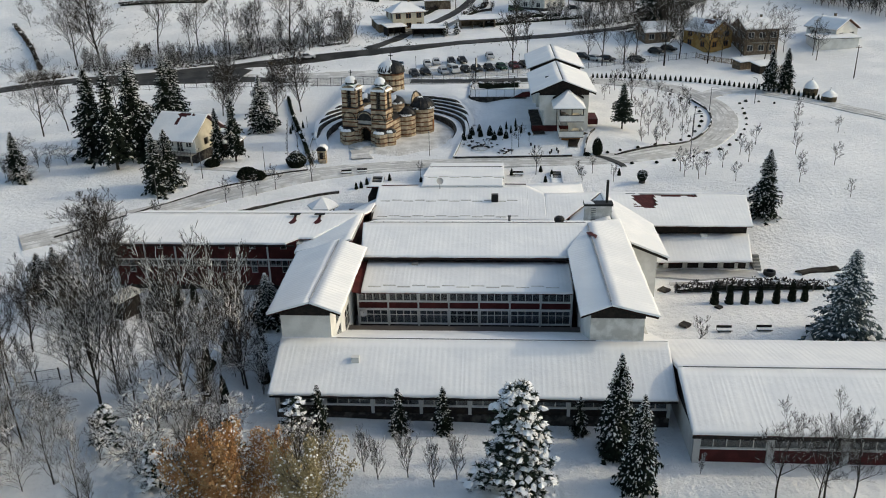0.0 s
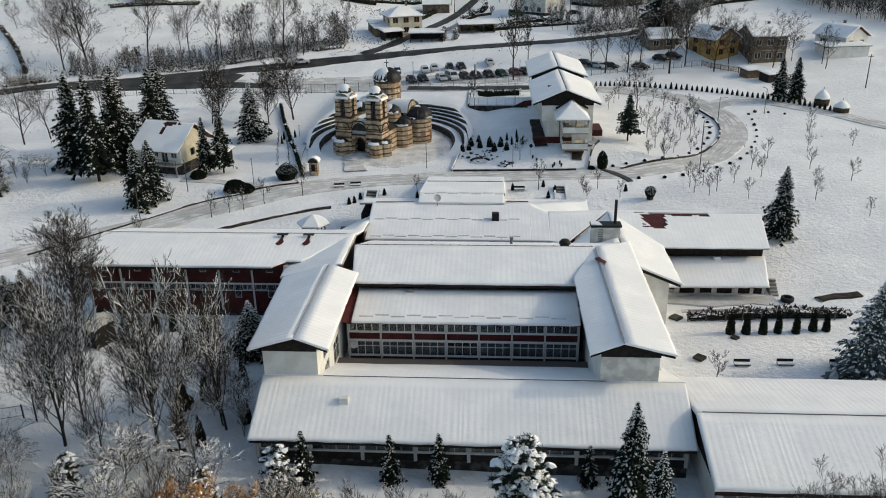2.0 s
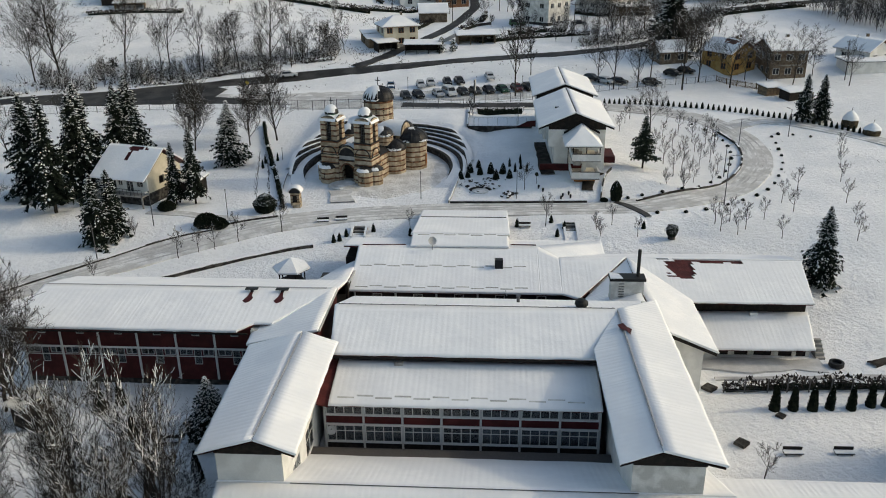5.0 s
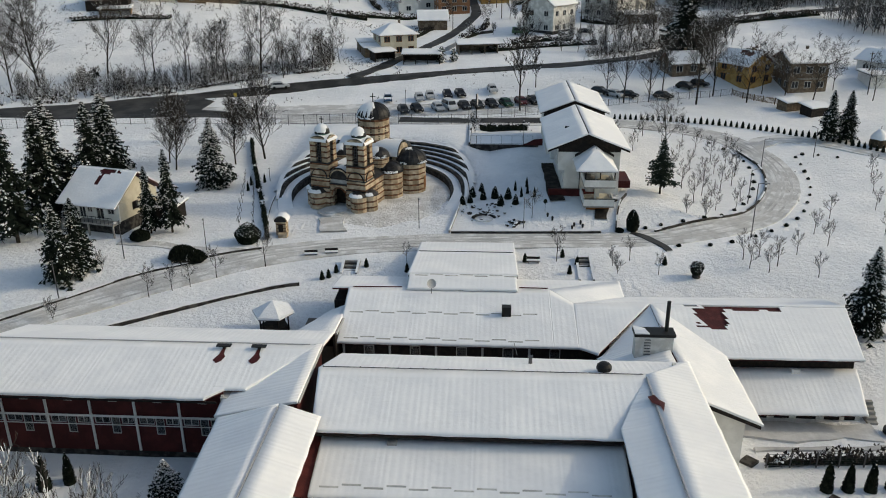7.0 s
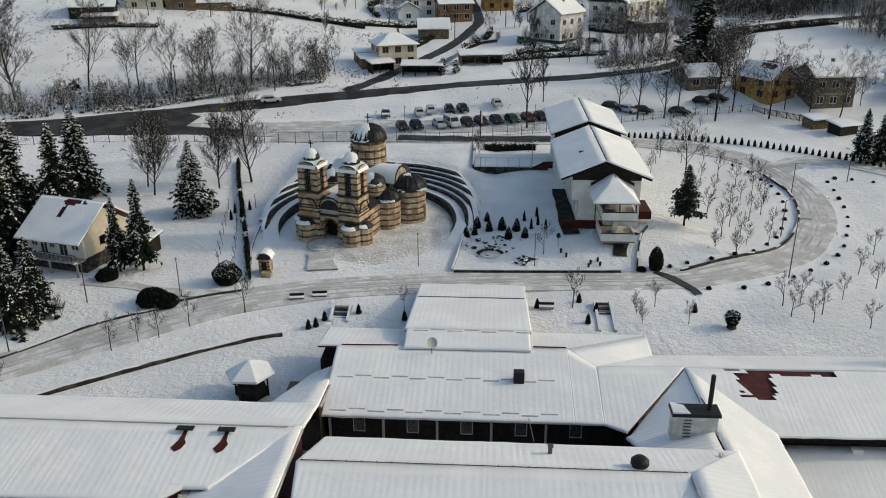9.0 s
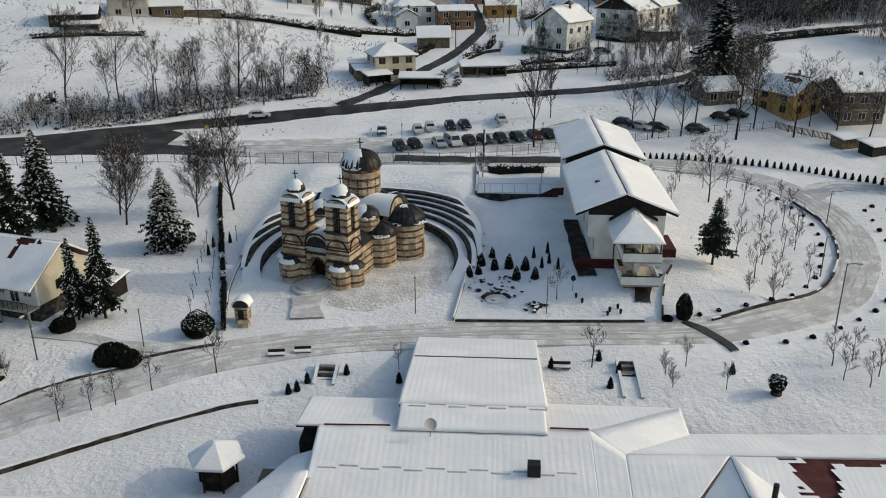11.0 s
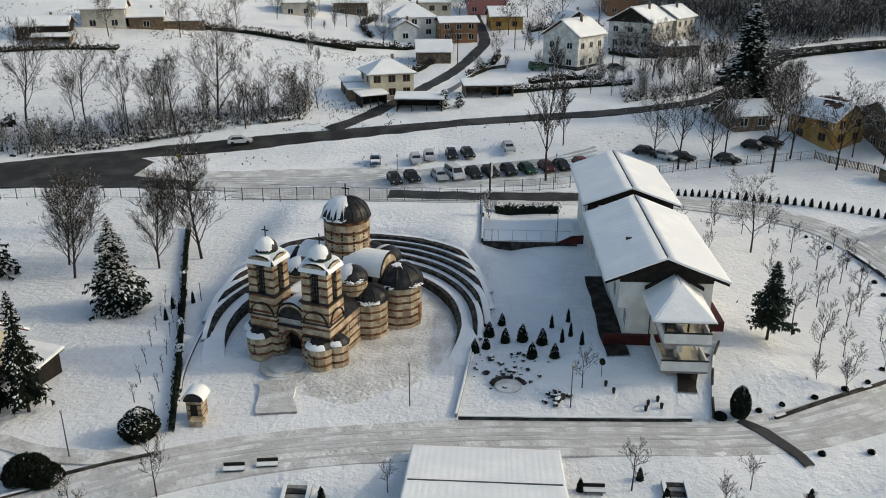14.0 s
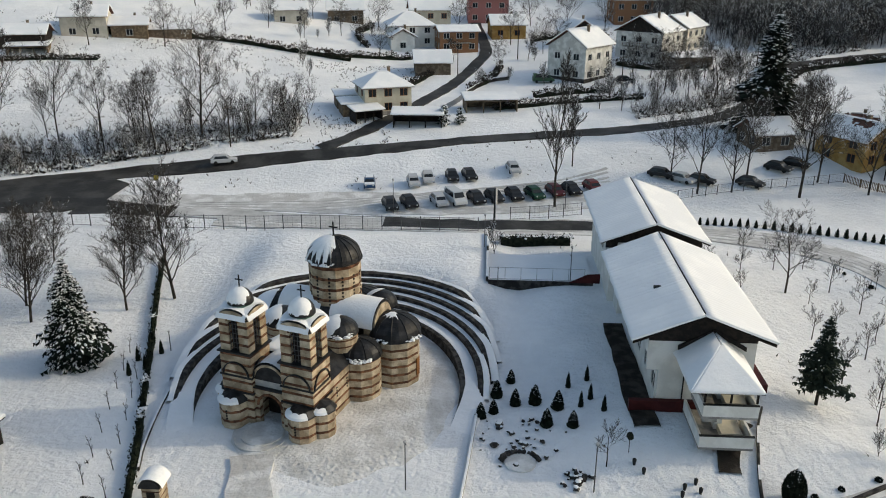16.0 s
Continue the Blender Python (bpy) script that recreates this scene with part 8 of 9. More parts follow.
# ---- houses of the village ----
def plain_house(name, label, x, y, w, d, h, rise, turn, wall_mat, storeys=2, wins=3, side_wins=2, hip=False, roof_mat=None, base=None, chim=True, balcony=False, over=0.5, bare=None, ridge="x", dark_gable=False, category="house", snow=0.25):
    """A house on the land: front looks to local -y. ridge: direction of the ridge in the house's own axes."""
    k = 1.22 if x < 50 else 1.05
    w, d, h, rise = w * k, d * k, h * (0.45 + 0.55 * k), rise * k
    g = min(land(x + a, y + b) for a in (-w / 2, w / 2) for b in (-d / 2, d / 2))
    r = thing(name, label, category, group="village houses" if category == "house" else "sheds", at=pose(x, y, g - 0.3, 0, 0, turn))
    t = 0.25
    st = h / storeys
    faces = [((-w / 2, -d / 2), (1, 0), w, wins), ((w / 2, -d / 2), (0, 1), d, side_wins), ((w / 2, d / 2), (-1, 0), w, wins), ((-w / 2, d / 2), (0, -1), d, side_wins)]
    for k, (p, u, L, n) in enumerate(faces):
        holes = []
        if n:
            for s in range(storeys):
                for i in range(n):
                    c = L * (i + 0.5) / n
                    holes.append((c - 0.75, 0.3 + s * st + 0.85, c + 0.75, 0.3 + s * st + 2.3))
        m = Mesh()
        inset = t if k % 2 else 0
        wall(m, Vector(p) + Vector(u) * inset, u, L - 2 * inset, 0, h + 0.3, t, [(a - inset, b, c - inset, e) for a, b, c, e in holes])
        m.out("wall", wall_mat, r)
        for a, b, c, e in holes:
            window(r, Vector(p) + Vector(u) * a, u, c - a, e - b, b, cols=2, bar=0.08, fmat=WOOD_WARM if wall_mat in (CREAM, OCHRE) else None, gmat=DARK_GLASS)
    if base is not None:
        m = Mesh()
        for (a, b, c, e) in ((-w / 2 - 0.05, w / 2 + 0.05, -d / 2 - 0.05, -d / 2 - 0.003), (w / 2 + 0.003, w / 2 + 0.05, -d / 2, d / 2)):
            m.box(a, b, c, e, 0, 1.0)
        m.out("plinth", base, r)
    m = Mesh()
    m.box(-w / 2 + 1.2, w / 2 - 1.2, -d / 2 + 1.2, d / 2 - 1.2, 0, h)
    m.out("interior_core", INTERIOR, r)
    z0, z1 = h + 0.3, h + 0.3 + rise
    X, Y = w / 2 + over, d / 2 + over
    mat = roof_mat or TILE
    if hip:
        k = max(0.1, abs(X - Y))
        a, b = ((-k, 0), (k, 0)) if X >= Y else ((0, -k), (0, k))
        A, B = (*a, z1), (*b, z1)
        if X >= Y:
            slope(r, (-X, -Y, z0), (X, -Y, z0), B, A, mat=mat, smat=SNOW, snow=snow)
            slope(r, (X, Y, z0), (-X, Y, z0), A, B, mat=mat, smat=SNOW, snow=snow)
            slope(r, (X, -Y, z0), (X, Y, z0), (B[0], 0.02, z1), (B[0], -0.02, z1), mat=mat, smat=SNOW, snow=snow)
            slope(r, (-X, Y, z0), (-X, -Y, z0), (A[0], -0.02, z1), (A[0], 0.02, z1), mat=mat, smat=SNOW, snow=snow)
        else:
            slope(r, (X, -Y, z0), (X, Y, z0), B, A, mat=mat, smat=SNOW, snow=snow)
            slope(r, (-X, Y, z0), (-X, -Y, z0), A, B, mat=mat, smat=SNOW, snow=snow)
            slope(r, (-X, -Y, z0), (X, -Y, z0), (0.02, A[1], z1), (-0.02, A[1], z1), mat=mat, smat=SNOW, snow=snow)
            slope(r, (X, Y, z0), (-X, Y, z0), (-0.02, B[1], z1), (0.02, B[1], z1), mat=mat, smat=SNOW, snow=snow)
    elif ridge == "x":
        slope(r, (-X, -Y, z0), (X, -Y, z0), (X, 0, z1), (-X, 0, z1), mat=mat, smat=SNOW, bare=bare, snow=snow)
        slope(r, (X, Y, z0), (-X, Y, z0), (-X, 0, z1 - 0.003), (X, 0, z1 - 0.003), mat=mat, smat=SNOW, snow=snow)
        for s in (-1, 1):
            gable(r, (s * (w / 2 - 0.05), -d / 2, z0 - 0.05), (s * (w / 2 - 0.05), d / 2, z0 - 0.05), (s * (w / 2 - 0.05), 0, z0 + rise * d / (2 * Y) - 0.1), (-s * 0.2, 0, 0), FASCIA if dark_gable else wall_mat)
    else:
        slope(r, (X, -Y, z0), (X, Y, z0), (0, Y, z1), (0, -Y, z1), mat=mat, smat=SNOW, bare=bare, snow=snow)
        slope(r, (-X, Y, z0), (-X, -Y, z0), (0, -Y, z1 - 0.003), (0, Y, z1 - 0.003), mat=mat, smat=SNOW, snow=snow)
        for s in (-1, 1):
            gable(r, (-w / 2, s * (d / 2 - 0.05), z0 - 0.05), (w / 2, s * (d / 2 - 0.05), z0 - 0.05), (0, s * (d / 2 - 0.05), z0 + rise * w / (2 * X) - 0.1), (0, -s * 0.2, 0), FASCIA if dark_gable else wall_mat)
    if chim:
        c = Mesh()
        c.box(w * 0.12, w * 0.12 + 0.5, 0.3, 0.8, z0, z1 + 0.7)
        c.out("chimney", BRICKWORK, r)
        c = Mesh()
        c.box(w * 0.12 - 0.06, w * 0.12 + 0.56, 0.24, 0.86, z1 + 0.7, z1 + 0.8)
        c.out("chimney_cap", CONCRETE, r)
    if balcony:
        b = Mesh()
        b.box(-w * 0.3, w * 0.3, -d / 2 - 1.2, -d / 2 - 0.004, st + 0.1, st + 0.25)
        b.out("balcony_floor", CONCRETE, r)
        for i in range(9):
            q = Mesh()
            u = -w * 0.3 + w * 0.6 * i / 8
            q.box(u - 0.04, u + 0.04, -d / 2 - 1.2, -d / 2 - 1.12, st + 0.25, st + 1.1)
            q.out("baluster", WOOD, r)
        q = Mesh()
        q.box(-w * 0.3, w * 0.3, -d / 2 - 1.22, -d / 2 - 1.1, st + 1.1, st + 1.18)
        q.out("rail", WOOD, r)
    return r


def shed(x, y, w, d, h, turn, mat, label, rise=0.5, open_front=False):
    w, d, h = w * 1.15, d * 1.15, h * 1.15
    g = min(land(x + a, y + b) for a in (-w / 2, w / 2) for b in (-d / 2, d / 2))
    r = thing("shed", label, "shed", group="sheds", at=pose(x, y, g - 0.2, 0, 0, turn))
    for k, (a, b, c, e) in enumerate(((-w / 2, w / 2, -d / 2, -d / 2 + 0.15), (-w / 2, w / 2, d / 2 - 0.15, d / 2), (-w / 2, -w / 2 + 0.15, -d / 2 + 0.15, d / 2 - 0.15), (w / 2 - 0.15, w / 2, -d / 2 + 0.15, d / 2 - 0.15))):
        m = Mesh()
        if k == 0 and open_front:
            for i in range(4):
                u = a + (b - a - 0.2) * i / 3
                m.box(u, u + 0.2, c, e, 0, h)
            m.box(a, b, c + 0.01, e, h * 0.86, h)
        else:
            m.box(a, b, c, e, 0, h + (rise if k == 1 else 0))
        m.out("wall", mat, r)
    o = 0.35
    slope(r, (-w / 2 - o, -d / 2 - o, h), (w / 2 + o, -d / 2 - o, h), (w / 2 + o, d / 2 + o, h + rise), (-w / 2 - o, d / 2 + o, h + rise), mat=FASCIA, smat=SNOW, snow=0.25)
    return r


def village():
    plain_house("village_house", "cream two-storey house with a snowy hipped roof", -23.4, 223.0, 7.4, 6.4, 4.6, 2.0, 22, CREAM, 2, 3, 2, hip=True, base=CONCRETE)
    shed(-28.6, 219.6, 4.2, 3.4, 2.2, 22, WOOD, "dark wooden lean-to with snow on its roof")
    shed(-25.6, 215.6, 4.6, 2.6, 2.0, 32, FASCIA, "dark shed below the cream house", open_front=True)
    shed(-30.8, 224.5, 3.6, 3.0, 2.4, 20, WOOD, "small wooden outhouse above the lane")
    shed(-15.9, 213.4, 7.6, 3.4, 2.2, 2, FASCIA, "dark open barn under a thick snow roof", open_front=True)
    plain_house("barn", "brown block barn with a broad snowy gable roof", -16.6, 259.2, 6.6, 6.0, 2.4, 2.0, 8, BRICKWORK, 1, 0, 0, base=None, chim=False, category="shed")
    shed(-3.0, 225.2, 8.6, 4.4, 2.2, 10, BRICKWORK, "long low block garage with snow on its roof", open_front=True)
    plain_house("village_house", "tall beige house with dark gable and snowy roof", 17.0, 256.5, 8.0, 9.0, 6.6, 2.9, -38, PLASTER_OLD, 2, 2, 3, ridge="y", base=DARK_STONE, balcony=False)
    plain_house("village_house", "large beige house with a dark timber gable", 36.0, 277.5, 10.0, 9.5, 6.0, 3.0, -36, PLASTER_OLD, 2, 3, 2, ridge="y", dark_gable=True, balcony=True)
    plain_house("village_house", "pale house with a snowy gable roof", 45.0, 286.0, 7.5, 9.0, 5.4, 2.4, -36, BEIGE, 2, 2, 3, ridge="y")
    shed(43.5, 268.5, 8.5, 5.5, 2.4, 18, BRICKWORK, "low garage under smooth snow")
    plain_house("village_house", "white house with a snowy hipped roof", -24.5, 287.5, 9.5, 8.0, 4.8, 2.6, 14, PLASTER, 2, 3, 2, hip=True)
    plain_house("village_house", "small pale house with snowy gable", -26.0, 281.0, 5.0, 5.0, 3.2, 1.6, 14, PLASTER, 1, 1, 1, ridge="y")
    plain_house("village_house", "orange two-storey house with a timber balcony", -12.0, 281.5, 8.0, 6.5, 4.6, 1.0, 14, ORANGE, 2, 3, 2, ridge="x", balcony=True, chim=False)
    plain_house("village_house", "pink house by the village lane", -4.5, 318.0, 9.5, 8.0, 6.0, 2.0, 5, PINK, 2, 3, 2)
    plain_house("village_house", "white house with snowy roof above the lane", -20.5, 303.0, 9.0, 7.0, 5.5, 2.2, 10, CREAM, 2, 3, 2)
    plain_house("village_house", "small house with snowy gable among trees", 1.0, 297.0, 7.5, 6.0, 3.2, 2.0, 10, OCHRE, 1, 2, 2)
    plain_house("village_house", "low house with dark gable and snowy roof", 19.5, 288.0, 7.0, 7.0, 3.4, 2.6, 12, BEIGE, 1, 2, 2, ridge="y", dark_gable=True)
    plain_house("village_house", "orange house behind the trees", 37.0, 318.0, 9.0, 8.0, 6.0, 2.4, 6, ORANGE, 2, 3, 2)
    plain_house("village_house", "grey house up the hill", -44, 303, 8, 6.5, 3.4, 2.0, 10, BRICKWORK, 1, 2, 2)
    plain_house("village_house", "grey stone house up the hill", -57.0, 291.5, 7.0, 6.0, 3.4, 1.6, 16, BEIGE, 1, 2, 1)
    plain_house("village_house", "long weathered house on the hillside", -104.5, 243.5, 9.0, 6.0, 3.0, 1.5, 16, FASCIA, 1, 0, 0)
    plain_house("village_house", "tall pale yellow house on the hillside", -95.0, 254.5, 8.0, 7.0, 4.2, 1.8, 16, BEIGE, 1, 2, 1)
    plain_house("village_house", "small house with a snowy roof on the hillside", -86.0, 257.0, 6.4, 6.0, 2.8, 1.3, 18, WOOD, 1, 1, 0)
    shed(-78.6, 259.8, 9.5, 4.6, 2.4, 18, BRICKWORK, "long stone shed on the hillside")
    shed(-101.0, 239.5, 7.0, 3.5, 2.0, 16, WOOD, "open wooden shed on the hillside", open_front=True)
    # houses on the right
    plain_house("village_house", "ochre house with a half-bare snowy roof", 56.4, 201.4, 8.6, 7.4, 4.4, 2.5, -58, OCHRE, 2, 2, 2, ridge="x", bare=[(0.45, 0.85, 0.62, 0.96)])
    plain_house("village_house", "dark grey house hidden by trees", 67.5, 199.0, 8.0, 8.0, 6.0, 2.0, 8, BRICKWORK, 2, 3, 3, ridge="x", balcony=True)
    plain_house("village_house", "brown house with a snowy gable roof", 43.5, 206.0, 5.6, 5.2, 2.4, 1.8, 14, BRICKWORK, 1, 2, 2)
    shed(60.6, 182.6, 3.4, 2.4, 1.6, 24, WOOD, "small shed at the field edge")
    shed(64.0, 178.6, 3.6, 2.6, 1.6, 24, FASCIA, "low dark wooden shed with a snowy roof")
    plain_house("village_house", "white house with a broad snowy roof on the open slope", 89.0, 206.5, 7.0, 9.0, 3.0, 2.4, 28, PLASTER, 1, 2, 2, ridge="y")
    shed(87.0, 200.0, 9.5, 4.6, 2.5, 8, PLASTER, "pale garage annexe with doors under a flat snow roof", rise=0.3)
    plain_house("village_house", "brown-roofed house behind the ochre one", 60.5, 211.5, 6.0, 5.4, 2.2, 1.7, -20, ORANGE, 1, 2, 2, bare=[(0.1, 0.9, 0.3, 1.0)])


def small_house():
    """The cream house among the spruces."""
    r = thing("cream_house", "small cream house with balcony and patchy snow roof", "house", at=pose(-50.2, 118.6, land(-50, 116) - 0.2, 0, 0, -15))
    w, d = 8.2, 8.0
    m = Mesh()
    m.box(-w / 2, w / 2, -d / 2, d / 2, 0, 1.9)
    m.out("basement_wall", DARK_STONE, r, "dark stone basement")
    m = Mesh()
    m.box(-w / 2 - 0.1, w / 2 + 0.1, -d / 2 - 1.5, -d / 2 - 0.003, 1.75, 1.95)
    m.out("terrace_floor", CONCRETE, r)
    for x in (-w / 2, 0, w / 2 - 0.2):
        p = Mesh()
        p.box(x, x + 0.2, -d / 2 - 1.45, -d / 2 - 1.25, 0, 1.75)
        p.out("terrace_pillar", CONCRETE, r)
    for i in range(14):
        b = Mesh()
        u = -w / 2 + w * i / 13
        b.box(u - 0.02, u + 0.02, -d / 2 - 1.46, -d / 2 - 1.42, 1.95, 2.8)
        b.out("baluster", BLACK, r)
    b = Mesh()
    b.box(-w / 2, w / 2, -d / 2 - 1.47, -d / 2 - 1.41, 2.8, 2.86)
    b.out("handrail", BLACK, r)
    holes = [(0.6, 0.9, 1.5, 1.9), (1.9, 0.1, 2.9, 1.95), (3.2, 0.9, 4.0, 1.9), (4.6, 0.1, 5.8, 1.95), (6.4, 0.9, 7.5, 1.9)]
    m = Mesh()
    wall(m, (-w / 2, -d / 2), (1, 0), w, 1.9, 4.3, 0.25, holes)
    m.out("front_wall", PLASTER, r)
    for a, q, c, e in holes:
        window(r, (-w / 2 + a, -d / 2), (1, 0), c - a, e - q, 1.9 + q, cols=2)
    m = Mesh()
    wall(m, (w / 2, -d / 2 + 0.25), (0, 1), d - 0.5, 1.9, 4.3, 0.25, [(2.5, 0.7, 3.7, 1.9), (5.0, 0.7, 6.0, 1.9)])
    m.out("side_wall", CREAM, r)
    m = Mesh()
    m.box(-w / 2, -w / 2 + 0.25, -d / 2 + 0.25, d / 2 - 0.25, 1.9, 4.3)
    m.out("side_wall", CREAM, r)
    m = Mesh()
    m.box(-w / 2, w / 2, d / 2 - 0.25, d / 2, 1.9, 4.3)
    m.out("rear_wall", CREAM, r)
    m = Mesh()
    m.box(-w / 2 + 1, w / 2 - 1, -d / 2 + 1, d / 2 - 1, 1.9, 4.2)
    m.out("interior_core", INTERIOR, r)
    X, Y = w / 2 + 0.5, d / 2 + 1.2
    slope(r, (-X, -Y, 4.1), (X, -Y, 4.1), (X, 0, 7.6), (-X, 0, 7.6), mat=RED_SHEET, snow=0.14, bare=[(0.42, 0.78, 0.86, 1.02), (0.44, 0.50, 0.5, 0.85)], smat=SNOW)
    slope(r, (X, Y, 4.1), (-X, Y, 4.1), (-X, 0, 7.597), (X, 0, 7.597), mat=RED_SHEET, smat=SNOW)
    for s in (-1, 1):
        gable(r, (s * (w / 2 - 0.03), -d / 2, 4.3), (s * (w / 2 - 0.03), d / 2, 4.3), (s * (w / 2 - 0.03), 0, 7.1), (-s * 0.2, 0, 0), CREAM)
    for i in range(4):
        g = Mesh()
        g.box(-3.4 + 2 * i, -2.3 + 2 * i, -Y + 0.55, -Y + 0.62, 4.42, 4.55)
        g.out("snow_guard", STEEL, r)
    shed(-43.6, 121.0, 3.0, 2.4, 1.7, -15, FASCIA, "low dark lean-to beside the small house")


# ---- vehicles ----
def car_kind(color, name, label, van=False, snow=False):
    mat = material("car_paint_" + name, color, 0.45, 0.0, var=0.03, scale=1.0, bump=0.0, coat=0.0, spec=0.2)
    L, W, H = (4.7, 1.9, 1.95) if van else (4.2, 1.72, 1.46)
    b, c, gl = Mesh(), Mesh(), Mesh()
    prof = [(-L / 2, 0.32), (-L / 2, 0.72), (-L / 2 + 0.12, 0.86), (L / 2 - 1.05, 0.90), (L / 2 - 0.1, 0.74), (L / 2, 0.58), (L / 2, 0.32)] if not van else \
           [(-L / 2, 0.34), (-L / 2, 1.0), (-L / 2 + 0.05, 1.1), (L / 2 - 0.75, 1.1), (L / 2 - 0.08, 0.85), (L / 2, 0.6), (L / 2, 0.34)]
    n = len(prof)
    for w, k in ((W / 2, 0),):
        vs = [(x, -w, z) for x, z in prof] + [(x, w, z) for x, z in prof]
        b.add(vs, [tuple(range(n)), tuple(range(2 * n - 1, n - 1, -1))] + [(i, n + i, n + (i + 1) % n, (i + 1) % n) for i in range(n)])
    cab = [(-L / 2 + 0.15, 0.86), (-L / 2 + 0.65, H - 0.06), (-L / 2 + 0.85, H), (0.25, H), (0.45, H - 0.05), (L / 2 - 1.0, 0.88)] if not van else \
          [(-L / 2 + 0.02, 1.1), (-L / 2 + 0.12, H - 0.05), (-L / 2 + 0.25, H), (0.9, H), (1.1, H - 0.06), (L / 2 - 0.75, 1.1)]
    n = len(cab)
    w0, w1 = W / 2 - 0.06, W / 2 - 0.22
    ws = [w0, w1, w1, w1, w1, w0]
    c.add([(x, -w, z) for (x, z), w in zip(cab, ws)] + [(x, w, z) for (x, z), w in zip(cab, ws)],
          [tuple(range(n)), tuple(range(2 * n - 1, n - 1, -1))] + [(i, n + i, n + (i + 1) % n, (i + 1) % n) for i in range(n)])
    # window bands a little proud of the cabin
    zl, zh = cab[0][1] + 0.06, H - 0.12
    for s in (-1, 1):
        gl.add([(cab[0][0] + 0.3, s * (w0 - 0.01), zl), (cab[-1][0] - 0.28, s * (w0 - 0.01), zl), (0.3 if not van else 1.0, s * (w1 + 0.035), zh), (cab[0][0] + 0.62, s * (w1 + 0.035), zh)], [(0, 1, 2, 3) if s < 0 else (3, 2, 1, 0)])
    f0, f1 = Vector((cab[-1][0] - 0.05, 0, zl)), Vector((0.5 if not van else 1.14, 0, zh))
    gl.add([(f0.x + 0.03, -w0 + 0.1, f0.z), (f0.x + 0.03, w0 - 0.1, f0.z), (f1.x + 0.03, w1 - 0.06, f1.z), (f1.x + 0.03, -w1 + 0.06, f1.z)], [(0, 1, 2, 3)])
    r0, r1 = cab[0][0] + 0.05, cab[1][0] - 0.05
    gl.add([(r0 - 0.01, -w0 + 0.1, zl), (r1, -w1 + 0.06, zh), (r1, w1 - 0.06, zh), (r0 - 0.01, w0 - 0.1, zl)], [(0, 1, 2, 3)])
    r = new("car")
    tagged(r, label, "car", "parked cars")
    body = b.out("body", mat, r)
    cabin = c.out("cabin", mat, r)
    gl.out("window_glass", CAR_GLASS, cabin)
    wheel = Mesh()
    prof_w = [(0.18, -0.10), (0.30, -0.10), (0.32, -0.06), (0.32, 0.06), (0.30, 0.10), (0.18, 0.10)]
    wheel.revolve(prof_w, 0, 0, 14)
    rim = Mesh()
    rim.revolve([(0.2, -0.09), (0.2, 0.09)], 0, 0, 12)
    wd, rd = wheel.data("wheel", TYRE), rim.data("rim", STEEL)
    for x in (-L / 2 + 0.78, L / 2 - 0.8):
        for y in (-W / 2 + 0.08, W / 2 - 0.08):
            o = new("wheel", wd)
            o.parent = r
            o.matrix_local = pose(x, y, 0.32, 90)
            q = new("rim", rd)
            q.parent = o
    for y in (-W / 2 + 0.3, W / 2 - 0.3):
        h = Mesh()
        h.ball((L / 2 - 0.03, y, 0.66), 0.14, random.Random(1), 0, 0.6, 8, 5)
        h.out("headlight", FRAME, r)
        t = Mesh()
        t.box(-L / 2 - 0.02, -L / 2 + 0.05, y - 0.14, y + 0.14, 0.66, 0.8)
        t.out("tail_light", RED_PANEL, r)
    if snow:
        s = Mesh()
        s.slab((-L / 2 + 0.8, -w1 + 0.05, H + 0.09), (0.3, -w1 + 0.05, H + 0.09), (0.3, w1 - 0.05, H + 0.09), (-L / 2 + 0.8, w1 - 0.05, H + 0.09), 0.1)
        s.out("snow_on_roof", SNOW, r)
        s = Mesh()
        s.slab((L / 2 - 1.0, -W / 2 + 0.1, 0.97), (L / 2 - 0.15, -W / 2 + 0.1, 0.86), (L / 2 - 0.15, W / 2 - 0.1, 0.86), (L / 2 - 1.0, W / 2 - 0.1, 0.97), 0.1)
        s.out("snow_on_bonnet", SNOW, r)
    return r


